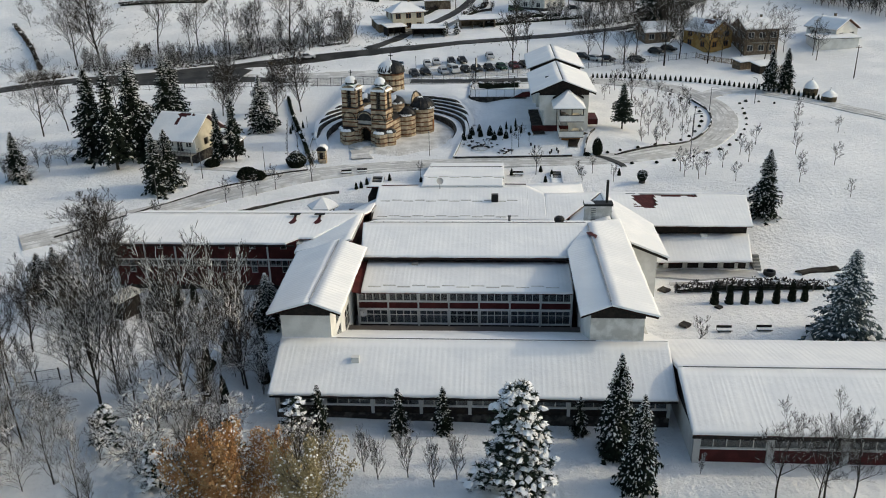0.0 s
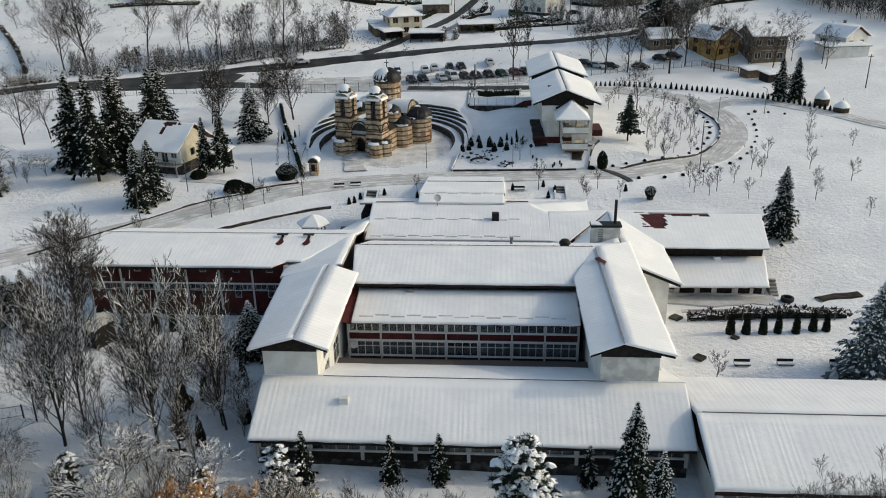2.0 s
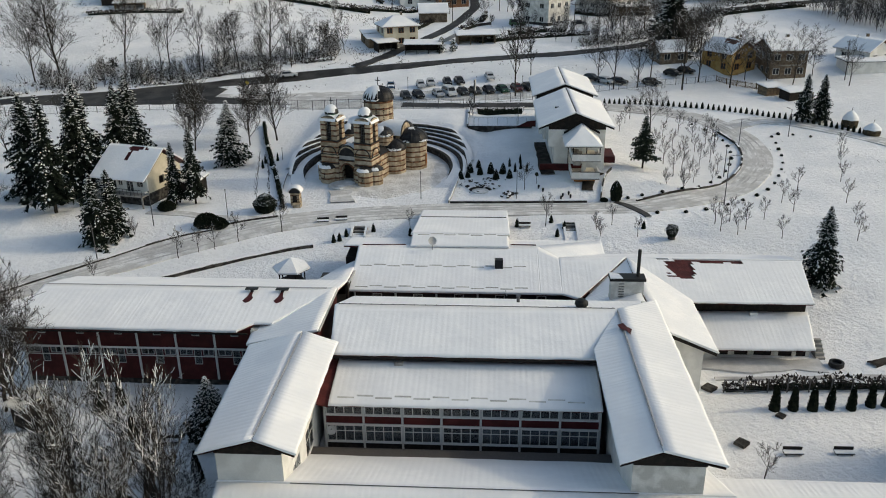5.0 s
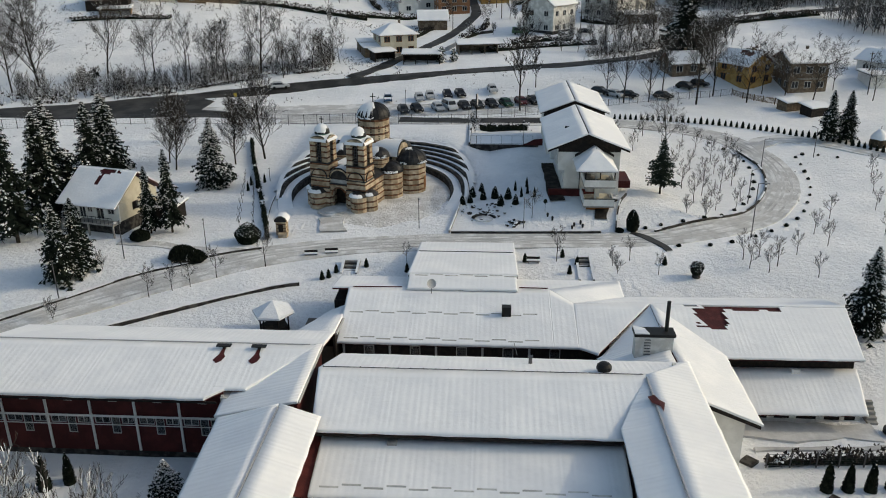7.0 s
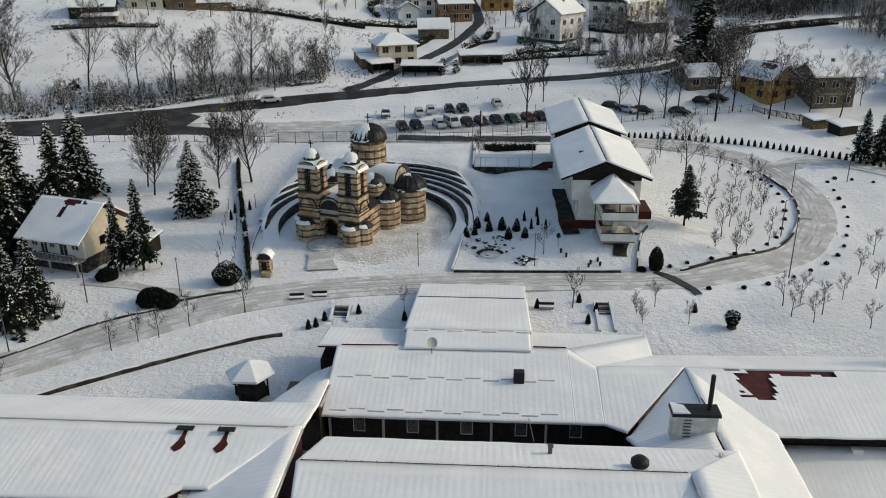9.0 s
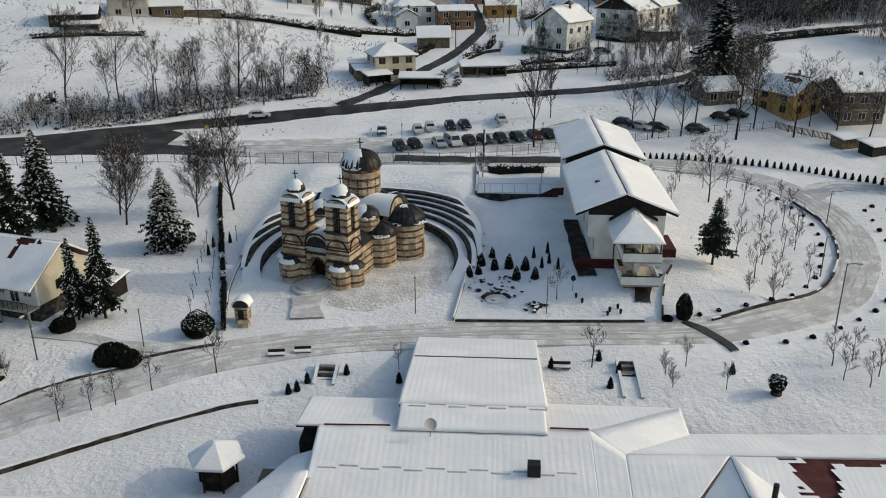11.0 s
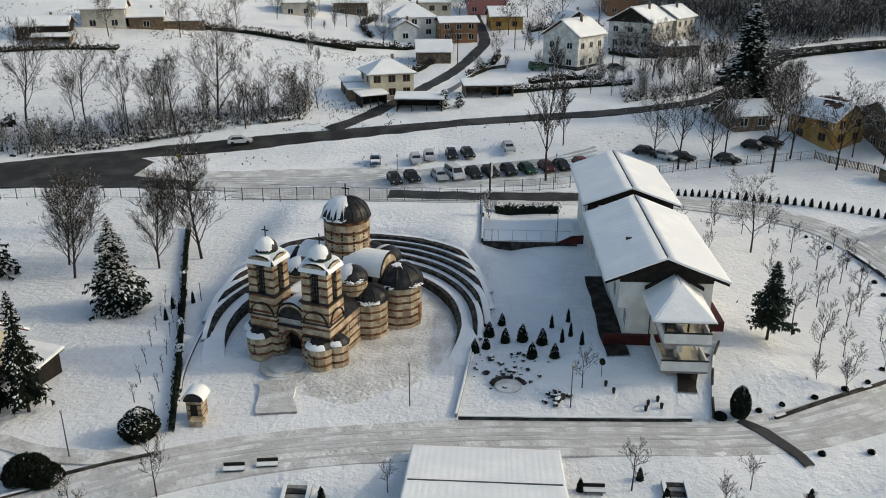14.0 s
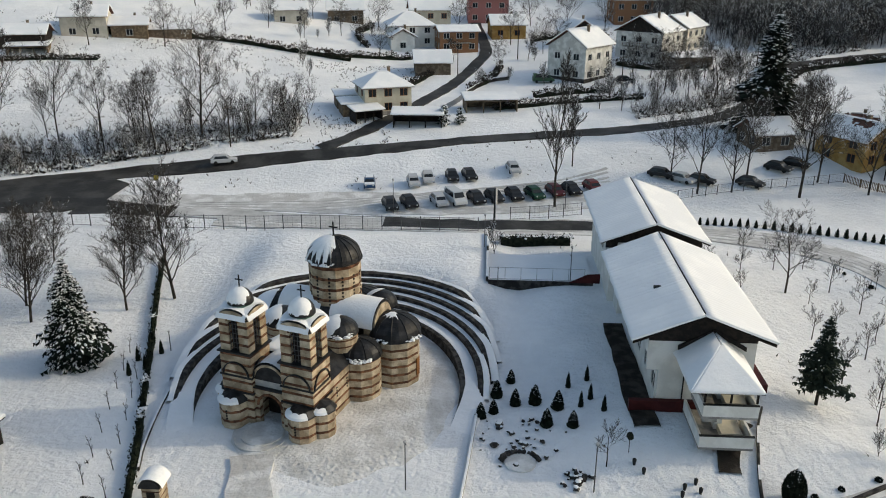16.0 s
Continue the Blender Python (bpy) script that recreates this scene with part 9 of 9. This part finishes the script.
def cars():
    kinds = {}
    for key, col, label, van, snow in [("dark", (0.02, 0.022, 0.025), "dark grey hatchback parked on snow", False, False), ("black", (0.012, 0.012, 0.014), "black saloon parked on packed snow", False, False), ("silver", (0.42, 0.43, 0.45), "silver car parked on packed snow", False, False),
                                       ("van", (0.55, 0.56, 0.57), "pale silver van parked on snow", True, False), ("green", (0.006, 0.04, 0.022), "green hatchback parked on packed snow", False, False), ("red", (0.14, 0.02, 0.02), "red hatchback parked on packed snow", False, False),
                                       ("wine", (0.07, 0.012, 0.016), "dark red car parked on snow", False, False), ("blue", (0.03, 0.07, 0.14), "blue parked car half covered with snow", False, True), ("greenvan", (0.05, 0.10, 0.06), "old green van with a pale roof", True, True)]:
        kinds[key] = [car_kind(col, key, label, van, snow), False]

    def park(key, x, y, turn, dz=0.0):
        k = kinds[key]
        m = pose(x, y, land(x, y) + 0.0 + dz, 0, 0, turn)
        if not k[1]:
            k[0].matrix_basis = m
            k[1] = True
        else:
            copy_thing(k[0], m)
    for i, (x, y, key) in enumerate([(-16.7, 177.4, "dark"), (-14.1, 178.4, "black"), (-9.9, 179.4, "silver"), (-7.6, 180.2, "van"), (-4.6, 180.9, "black"), (-2.0, 181.8, "dark"), (0.9, 182.8, "black"), (3.9, 183.5, "green"), (7.0, 184.9, "wine"), (9.5, 185.8, "black"), (12.8, 187.2, "red")]):
        park(key, x, y, -70 + RNG.uniform(-6, 6), 0.05)
    for x, y, key in ((-14.4, 188.2, "silver"), (-12.3, 190.2, "silver"), (-8.6, 191.2, "black"), (-5.9, 192.0, "black"), (1.0, 194.3, "silver"), (-21.0, 187.0, "blue")):
        park(key, x, y, -75 + RNG.uniform(-8, 8))
    for x, y, key in ((24.2, 193.6, "dark"), (27.2, 192.2, "silver"), (30.0, 191.8, "black"), (37.2, 191.0, "dark"), (42.9, 196.2, "dark"), (46.0, 197.5, "black")):
        park(key, x, y, -40 + RNG.uniform(-12, 12))
    park("greenvan", 8.6, 249.5, 5)
    park("silver", -46.0, 194.9, 20, 0.1)
    park("black", 26.5, 250.5, 10)


# ---- street furniture ----
def lamps():
    p, h = Mesh(), Mesh()
    p.tube((0, 0, 0), (0, 0, 5.0), 0.075, 0.05, 8)
    p.tube((0, 0, 4.95), (0.0, -0.9, 5.1), 0.035, 0.03, 6)
    h.box(-0.12, 0.12, -1.35, -0.75, 5.03, 5.14)
    L = Kind("street_lamp", "grey steel street lamp with a short arm", "lamp", [("pole", p, STEEL, False, ""), ("lamp_head", h, GREY_FRAME, False, "")], "drive lamps")
    for x, y, s, a in ((44.8, 147.0, 1.0, 60), (38.0, 130.2, 1.0, 120), (34.6, 116.6, 1.45, 70), (55.2, 153.0, 1.0, 200), (-47.6, 97.0, 0.95, 0), (-43.9, 106.4, 1.0, 0)):
        L.put(at_land(x, y, s, a, sxy=1.0))
    g, t = Mesh(), Mesh()
    g.tube((0, 0, 0), (0, 0, 4.1), 0.055, 0.04, 8)
    g.box(-0.05, 0.05, -0.12, 0.12, 4.02, 4.14)
    t.revolve([(0.05, 4.1), (0.14, 4.16), (0.10, 4.3)], 0, 0, 8)
    K = Kind("garden_lamp", "slim green-grey garden lamp post", "lamp", [("pole", g, STEEL, False, ""), ("lamp_head", t, GREY_FRAME, False, "")], "garden lamps")
    for x, y, s in ((-34.4, 108.9, 1.0), (-8.5, 117.9, 1.0), (5.4, 118.4, 1.0), (-33.9, 138.2, 0.5), (6.4, 152.0, 1.05), (-1.6, 152.0, 0.5), (-3.2, 162.0, 1.0), (8.0, 178.5, 1.1), (-16.0, 175.5, 1.2)):
        K.put(at_land(x, y, s, 30, sxy=1.0))
    w, a = Mesh(), Mesh()
    w.tube((0, 0, 0), (0, 0, 9.0), 0.15, 0.10, 8)
    a.box(-0.9, 0.9, -0.06, 0.06, 8.3, 8.42)
    for k in (-0.8, -0.3, 0.3, 0.8):
        a.tube((k, 0, 8.42), (k, 0, 8.62), 0.05, 0.04, 6)
    U = Kind("utility_pole", "dark wooden utility pole with a crossarm", "pole", [("pole", w, BARK, False, ""), ("crossarm", a, WOOD, False, "")], "utility poles")
    for x, y, s in ((-66.5, 196.5, 0.8), (-46.5, 200.5, 0.8), (24.0, 239.0, 0.9), (57.0, 259.0, 0.9), (3.5, 272.0, 0.9), (-10.5, 256, 0.8), (82.0, 172.0, 0.8), (83.0, 200.7, 0.7), (80.5, 194.0, 0.7)):
        U.put(at_land(x, y, s, 20))
    b, d = Mesh(), Mesh()
    b.tube((0, 0, 0), (0, 0, 6.2), 0.17, 0.13, 10)
    d.box(-0.45, 0.45, -0.28, -0.18, 3.9, 6.3)
    B = Kind("banner_pylon", "slim pale banner pylon on a dark post at the gate", "sign", [("post", b, BLACK, False, ""), ("panel", d, GREY_FRAME, False, "pale blank panel")], "pylons")
    B.put(at_land(-2.0, 171.2, 0.9, 78))
    s = thing("road_sign", "round yellow road sign at the junction", "sign")
    x, y = -52.0, 181.8
    m = Mesh()
    m.tube((x, y, land(x, y)), (x, y, land(x, y) + 2.2), 0.04, 0.04)
    m.out("post", STEEL, s)
    m = Mesh()
    m.tube((x, y - 0.06, land(x, y) + 2.3), (x, y - 0.02, land(x, y) + 2.3), 0.42, 0.42, 16)
    m.out("disc", YELLOW, s)


def fence(name, pts, h, gap, label, post_mat, infill="mesh", rail_mat=None, group=""):
    t = thing(name, label, "fence", group)
    line = smooth_line(pts, 0.5)
    run, nxt, posts = 0.0, 0.0, []
    prev = line[0]
    for p in line:
        run += (p - prev).length
        prev = p
        if run >= nxt:
            posts.append(p)
            nxt += gap
    pm = Mesh()
    pm.box(-0.05, 0.05, -0.05, 0.05, -0.3, h + 0.06)
    pd = pm.data("post", post_mat)
    for p in posts:
        o = new("post", pd)
        o.parent = t
        o.matrix_local = pose(p.x, p.y, land(p.x, p.y))
    for a, b in zip(posts, posts[1:]):
        r = Mesh()
        za, zb = land(a.x, a.y), land(b.x, b.y)
        for v in (0.12, h - 0.05) if infill != "slats" else (0.25, h - 0.2):
            r.tube((a.x, a.y, za + v), (b.x, b.y, zb + v), 0.028, 0.028, 4)
        if infill == "mesh":
            n = 4
            for i in range(1, n):
                q, z = a.lerp(b, i / n), za + (zb - za) * i / n
                r.tube((q.x, q.y, z + 0.12), (q.x, q.y, z + h - 0.05), 0.008, 0.008, 3, False)
            for v in np.linspace(0.12, h - 0.05, 6)[1:-1]:
                r.tube((a.x, a.y, za + v), (b.x, b.y, zb + v), 0.007, 0.007, 3, False)
        if infill == "slats":
            n = max(3, int((b - a).length / 0.22))
            for i in range(n):
                q, z = a.lerp(b, (i + 0.5) / n), za + (zb - za) * (i + 0.5) / n
                r.box(q.x - 0.05, q.x + 0.05, q.y - 0.015, q.y + 0.015, z + 0.05, z + h)
        r.out("panel", rail_mat or post_mat, t)
    return t


def fences():
    fence("mesh_fence", [(-100, 163), (-68.5, 168.4), (-45.3, 168.8), (-24.0, 169.1), (-3.1, 169.7)], 1.9, 2.6, "tall grey mesh fence along the upper lane", STEEL, "mesh", group="site fences")
    fence("mesh_fence", [(0.2, 174.2), (6.0, 175.4), (11.6, 177.0)], 1.8, 2.5, "grey mesh fence before the parked cars", STEEL, "mesh", group="site fences")
    fence("mesh_fence", [(20.5, 181.2), (27.1, 185.0), (36, 188.8), (44.5, 191.4), (52, 193.2)], 1.4, 2.4, "grey wire fence on dark posts along the parking place", STEEL, "mesh", group="site fences")
    fence("panel_fence", [(52, 193.2), (57, 188), (62, 183.5), (68, 178)], 1.3, 2.4, "dark timber fence along the field", WOOD, "slats", group="site fences")
    t = thing("court_wall", "straight dark garden wall under a white railing", "wall")
    top = land(3.0, 154.0) + 0.6
    m = Mesh()
    m.box(-2.7, 8.9, 151.6, 151.85, top - 2.2, top)
    m.out("wall_body", DARK_STONE, t)
    m = Mesh()
    m.box(-2.7, 8.9, 151.86, 160.0, top - 1.5, top - 0.05)
    m.out("snow_terrace", SNOW, t, "level snow behind the wall")
    m = Mesh()
    m.add([(6.2, 151.5, top - 0.02), (9.6, 151.5, top - 0.02), (9.6, 151.5, top + 1.1), (8.2, 151.5, top + 1.0), (6.2, 151.58, top - 0.02), (9.6, 151.58, top - 0.02), (9.6, 151.58, top + 1.1), (8.2, 151.58, top + 1.0)],
          [(0, 1, 2, 3), (7, 6, 5, 4), (0, 3, 7, 4), (3, 2, 6, 7)])
    m.out("ramp_cheek", RED_PANEL, t, "dark red ramp wall")
    r = thing("railing", "white railing over the garden wall", "railing", "railings")
    for i in range(7):
        m = Mesh()
        m.box(-2.6 + 1.75 * i, -2.54 + 1.75 * i, 151.68, 151.74, top, top + 1.55)
        m.out("post", GREY_FRAME, r)
    for v in (0.15, 1.5):
        m = Mesh()
        m.box(-2.6, 7.9, 151.69, 151.73, top + v, top + v + 0.05)
        m.out("rail", GREY_FRAME, r)
    wall_along("court_side_wall", [(-2.8, 152.0), (-2.8, 161), (-2.8, 168.5)], 0.25, 0.45, DARK_STONE, "dark garden side wall with snow", "wall", snow=0.08, snow_gaps=0.4)
    fence("yard_fence", [(24.2, 74.0), (28, 74.3), (34, 74.6), (41, 74.9)], 1.3, 2.0, "thin wire fence at the yard hedge", STEEL, "mesh", group="railings")
    fence("yard_fence", [(-48, 52), (-44, 50.5), (-40, 51.5)], 1.2, 2.0, "black yard railing among the bare trees", BLACK, "mesh", group="railings")
    fence("village_fence", [(-12.6, 221), (-9.8, 228), (-7.6, 236)], 1.1, 2.0, "pale picket fence by the village lane", GREY_FRAME, "slats", group="railings")
    wall_along("village_wall", [(-8.0, 237), (-3.8, 248), (1, 252)], 0.3, 0.7, DARK_STONE, "dark field wall in the village", "wall", snow=0.12)


def small_things():
    # gazebo
    x, y = -21.4, 91.2
    g = land(x, y)
    t = thing("gazebo", "small open gazebo with a six-sided snow roof", "gazebo")
    for k in range(6):
        a = math.pi / 3 * k
        p = Mesh()
        p.tube((x + 1.5 * math.cos(a), y + 1.5 * math.sin(a), g - 0.2), (x + 1.5 * math.cos(a), y + 1.5 * math.sin(a), g + 2.2), 0.08, 0.08, 6)
        p.out("post", FASCIA, t)
    m = Mesh()
    m.revolve([(2.15, g + 2.1), (2.1, g + 2.2), (0.1, g + 3.3)], x, y, 6)
    m.out("roof", FASCIA, t)
    m = Mesh()
    m.revolve([(2.25, g + 2.22), (2.2, g + 2.42), (1.2, g + 3.0), (0.1, g + 3.52)], x, y, 6)
    m.out("roof_snow", SNOW, t, smooth=False)
    m = Mesh()
    m.revolve([(1.45, g), (1.45, g + 0.8)], x, y, 6)
    m.out("parapet", FASCIA, t)
    # shrine with a little pitched snow roof beside the hedge
    x, y = -26.3, 115.2
    g = land(x, y)
    t = thing("shrine", "small stone fountain shrine with a snowy arched roof", "shrine")
    st, br = Mesh(), Mesh()
    courses(st, br, lambda m_, a, b, i: m_.box(x - 0.65 + i, x + 0.65 - i, y - 0.7 + i, y + 0.7 - i, g - 0.1 + a, g - 0.1 + b), 0, 1.9, 0.4, 0.13)
    st.out("masonry", STONE, t)
    br.out("brick_courses", BRICK, t)
    barrel(t, x - 0.8, x + 0.8, y - 0.85, y + 0.85, g + 1.8, 0.65, "y", LEAD, True, 3)
    m = Mesh()
    m.box(x - 0.3, x + 0.3, y - 0.73, y - 0.69, g + 0.3, g + 1.4)
    m.out("niche", FASCIA, t)
    m = Mesh()
    m.box(x - 0.2, x + 0.95, y - 1.6, y - 0.75, g - 0.1, g + 0.4)
    m.out("basin", STONE, t)
    # goblet-shaped clipped bush
    c, l, s = bush_meshes(9, r=1.05, h=1.5, n=1100, snow=0.9)
    c.v = [(px * (0.45 + 0.55 * pz / 1.5), py * (0.45 + 0.55 * pz / 1.5), pz + 0.3) for px, py, pz in c.v]
    l.v = [(px * (0.45 + 0.55 * pz / 1.5), py * (0.45 + 0.55 * pz / 1.5), pz + 0.3) for px, py, pz in l.v]
    s.v = [(px, py, pz + 0.3) for px, py, pz in s.v]
    b = Mesh()
    b.revolve([(0.5, 0), (0.45, 0.35)], 0, 0, 12)
    Kind("goblet_bush", "goblet-shaped clipped evergreen heaped with snow", "bush", [("foot", b, DARK_STONE, False, ""), ("core", c, HEDGE, False, ""), ("leaves", l, HEDGE, False, ""), ("leaf_snow", s, SNOW, False, "")], "clipped bushes").put(at_land(24.8, 104.0, 1, 0))
    # stairs down from the drive
    for x, y0, y1, w in ((12.2, 103.0, 108.4, 1.3), (-15.7, 103.9, 106.6, 1.5)):
        t = thing("garden_stair", "outdoor concrete stair with snow on its edges", "stairs", "garden stairs")
        n = 12 if x > 0 else 7
        z0, z1 = land(x, y0) - 0.5, land(x, y1) + 0.02
        for i in range(n):
            m = Mesh()
            a, b = y0 + (y1 - y0) * i / n, y0 + (y1 - y0) * (i + 1) / n
            zz = z0 + (z1 - z0) * (i + 1) / n + 0.15
            m.box(x - w / 2, x + w / 2, a, b, zz - 0.35, zz)
            m.out("step", DARK_STONE if i % 2 else CONCRETE, t)
        for sgn in (-1, 1):
            m = Mesh()
            u = x + sgn * (w / 2 + 0.16)
            m.slab((u - 0.13, y0, z0 + 0.5), (u + 0.13, y0, z0 + 0.5), (u + 0.13, y1, z1 + 0.35), (u - 0.13, y1, z1 + 0.35), 1.0)
            m.out("stair_cheek", CONCRETE, t)
            m = Mesh()
            m.slab((u - 0.14, y0, z0 + 0.6), (u + 0.14, y0, z0 + 0.6), (u + 0.14, y1, z1 + 0.45), (u - 0.14, y1, z1 + 0.45), 0.1)
            m.out("cheek_snow", SNOW, t)
    # benches
    for x, y, a in ((-21.0, 108.0, 8), (-18.6, 108.7, 8), (-25.3, 61.8, 5), (-24.9, 59.0, 5), (27.5, 64.3, 0), (31.8, 64.5, 0), (37.0, 64.6, 0), (6.2, 107.2, 0), (-30.0, 58.5, 10), (-24.0, 46.6, 5)):
        t = thing("bench", "low dark bench half buried in snow", "bench", "benches", at=pose(x, y, land(x, y) - 0.3, 0, 0, a))
        m = Mesh()
        m.box(-0.8, 0.8, -0.25, 0.25, 0.38, 0.46)
        m.out("seat", FASCIA, t)
        m = Mesh()
        m.box(-0.8, 0.8, 0.22, 0.3, 0.46, 0.85)
        m.out("backrest", FASCIA, t)
        for u in (-0.65, 0.55):
            m = Mesh()
            m.box(u, u + 0.1, -0.22, 0.24, -0.1, 0.38)
            m.out("leg", CONCRETE, t)
        m = Mesh()
        m.slab((-0.8, -0.24, 0.56), (0.8, -0.24, 0.56), (0.8, 0.2, 0.58), (-0.8, 0.2, 0.58), 0.11)
        m.out("seat_snow", SNOW, t)
    # planters, hatches and drums
    for x, y, s in ((23.6, 65.6, 0.7), (28.3, 70.0, 0.5), (23.0, 74.6, 0.8)):
        t = thing("ground_hatch", "dark square hatch lying in the snow", "hatch", "hatches")
        m = Mesh()
        z = land(x, y)
        m.add([(x - s, y, z - .1), (x, y - s, z - .1), (x + s, y, z - .1), (x, y + s, z - .1), (x - s, y, z + .2), (x, y - s, z + .2), (x + s, y, z + .2), (x, y + s, z + .2)], [(4, 5, 6, 7), (0, 1, 5, 4), (1, 2, 6, 5), (2, 3, 7, 6), (3, 0, 4, 7)])
        m.out("lid", DARK_STONE, t)
    t = thing("tyre_planter", "dark oval tub lying in the snow", "tub")
    m = Mesh()
    x, y = 36.8, 79.5
    z = land(x, y)
    m.revolve([(0.55, z - 0.1), (0.75, z + 0.1), (0.72, z + 0.5), (0.5, z + 0.52), (0.45, z + 0.2)], x, y, 16)
    m.out("tub", BLACK, t)
    ribbon("soil_patch", [(40.5, 80.0), (43, 81.0), (46.0, 81.5)], 1.4, SOIL, 0.12, "dark earth heap beside the yard", "soil", wob=0.6)
    ribbon("yard_slush", [(22.4, 79.4), (28, 79.4), (35.6, 79.6)], 2.4, SLUSH, 0.05, "grey strip of ground before the workshop doors", "yard", wob=0.9)
    ribbon("melt_path", [(24, 76.6), (29, 76.8), (35, 77.2), (41, 77.6)], 0.55, SLUSH, 0.05, "dark wet path before the workshop", "path", wob=0.5)
    # small kiosk roof in the park
    t = thing("park_kiosk", "small flat-roofed kiosk in the park", "kiosk", at=pose(-38.6, 64.4, land(-38.6, 64.4), 0, 0, -25))
    m = Mesh()
    m.box(-0.9, 0.9, -1.3, 1.3, -0.1, 2.1)
    m.out("body", FASCIA, t)
    m = Mesh()
    m.slab((-1.2, -1.8, 2.35), (1.2, -1.8, 2.35), (1.2, 1.8, 2.5), (-1.2, 1.8, 2.5), 0.14)
    m.out("roof", PLASTER_OLD, t)
    for x, y in ((4.2, 119.9), (8.7, 121.0), (9.3, 120.2), (12.1, 118.9), (13.2, 118.6), (11.8, 118.2), (13.0, 119.4)):
        t = thing("planter", "small dark planter in the snowy garden", "planter", "garden planters")
        m = Mesh()
        z = land(x, y)
        m.revolve([(0.1, z - 0.1), (0.15, z + 0.2), (0.16, z + 0.4), (0.06, z + 0.5)], x, y, 10)
        m.out("pot", BLACK, t)
    t = thing("globe_shrub", "globe shrub on a thin stem in the garden", "shrub")
    m = Mesh()
    x, y = 8.4, 122.0
    z = land(x, y)
    m.tube((x, y, z), (x, y, z + 1.3), 0.03, 0.03)
    m.out("stem", BARK, t)
    m = Mesh()
    m.ball((x, y, z + 1.5), 0.3, random.Random(2), 0.15, 1.0, 9, 6)
    m.out("head", HEDGE, t)


def haystacks():
    rng = random.Random(9)
    for x, y, r, h in ((68.3, 159.2, 1.55, 3.0), (70.4, 154.4, 1.6, 2.1)):
        t = thing("haystack", "round brown haystack under a cap of snow", "haystack", "haystacks", at=pose(x, y, land(x, y) - 0.1))
        for name, mat, lo, hi, grow in (("hay_body", HAY, 0.0, 1.0, 0.0), ("snow_cap", SNOW, 0.45, 1.0, 0.09)):
            m = Mesh()
            prof = [((r + grow) * (1 - v ** 2.2) ** 0.6 * (0.88 + 0.14 * math.sin(3 * v)) + 0.02, h * v + grow) for v in np.linspace(lo, 0.995, 9)]
            m.revolve(prof, 0, 0, 18, close=False)
            m.v = [(a * (1 + 0.1 * noise.noise((a, b, c))), b * (1 + 0.1 * noise.noise((b, a, c))), c + 0.12 * noise.noise((a * 1.5, b * 1.5, 2))) for a, b, c in m.v]
            m.out(name, mat, t, smooth=True)
        p = Mesh()
        p.tube((0, 0, h * 0.8), (0.1, 0, h + 0.7), 0.05, 0.03)
        p.out("stack_pole", BARK, t)


haystacks()
village()
small_house()
cars()
lamps()
fences()
small_things()
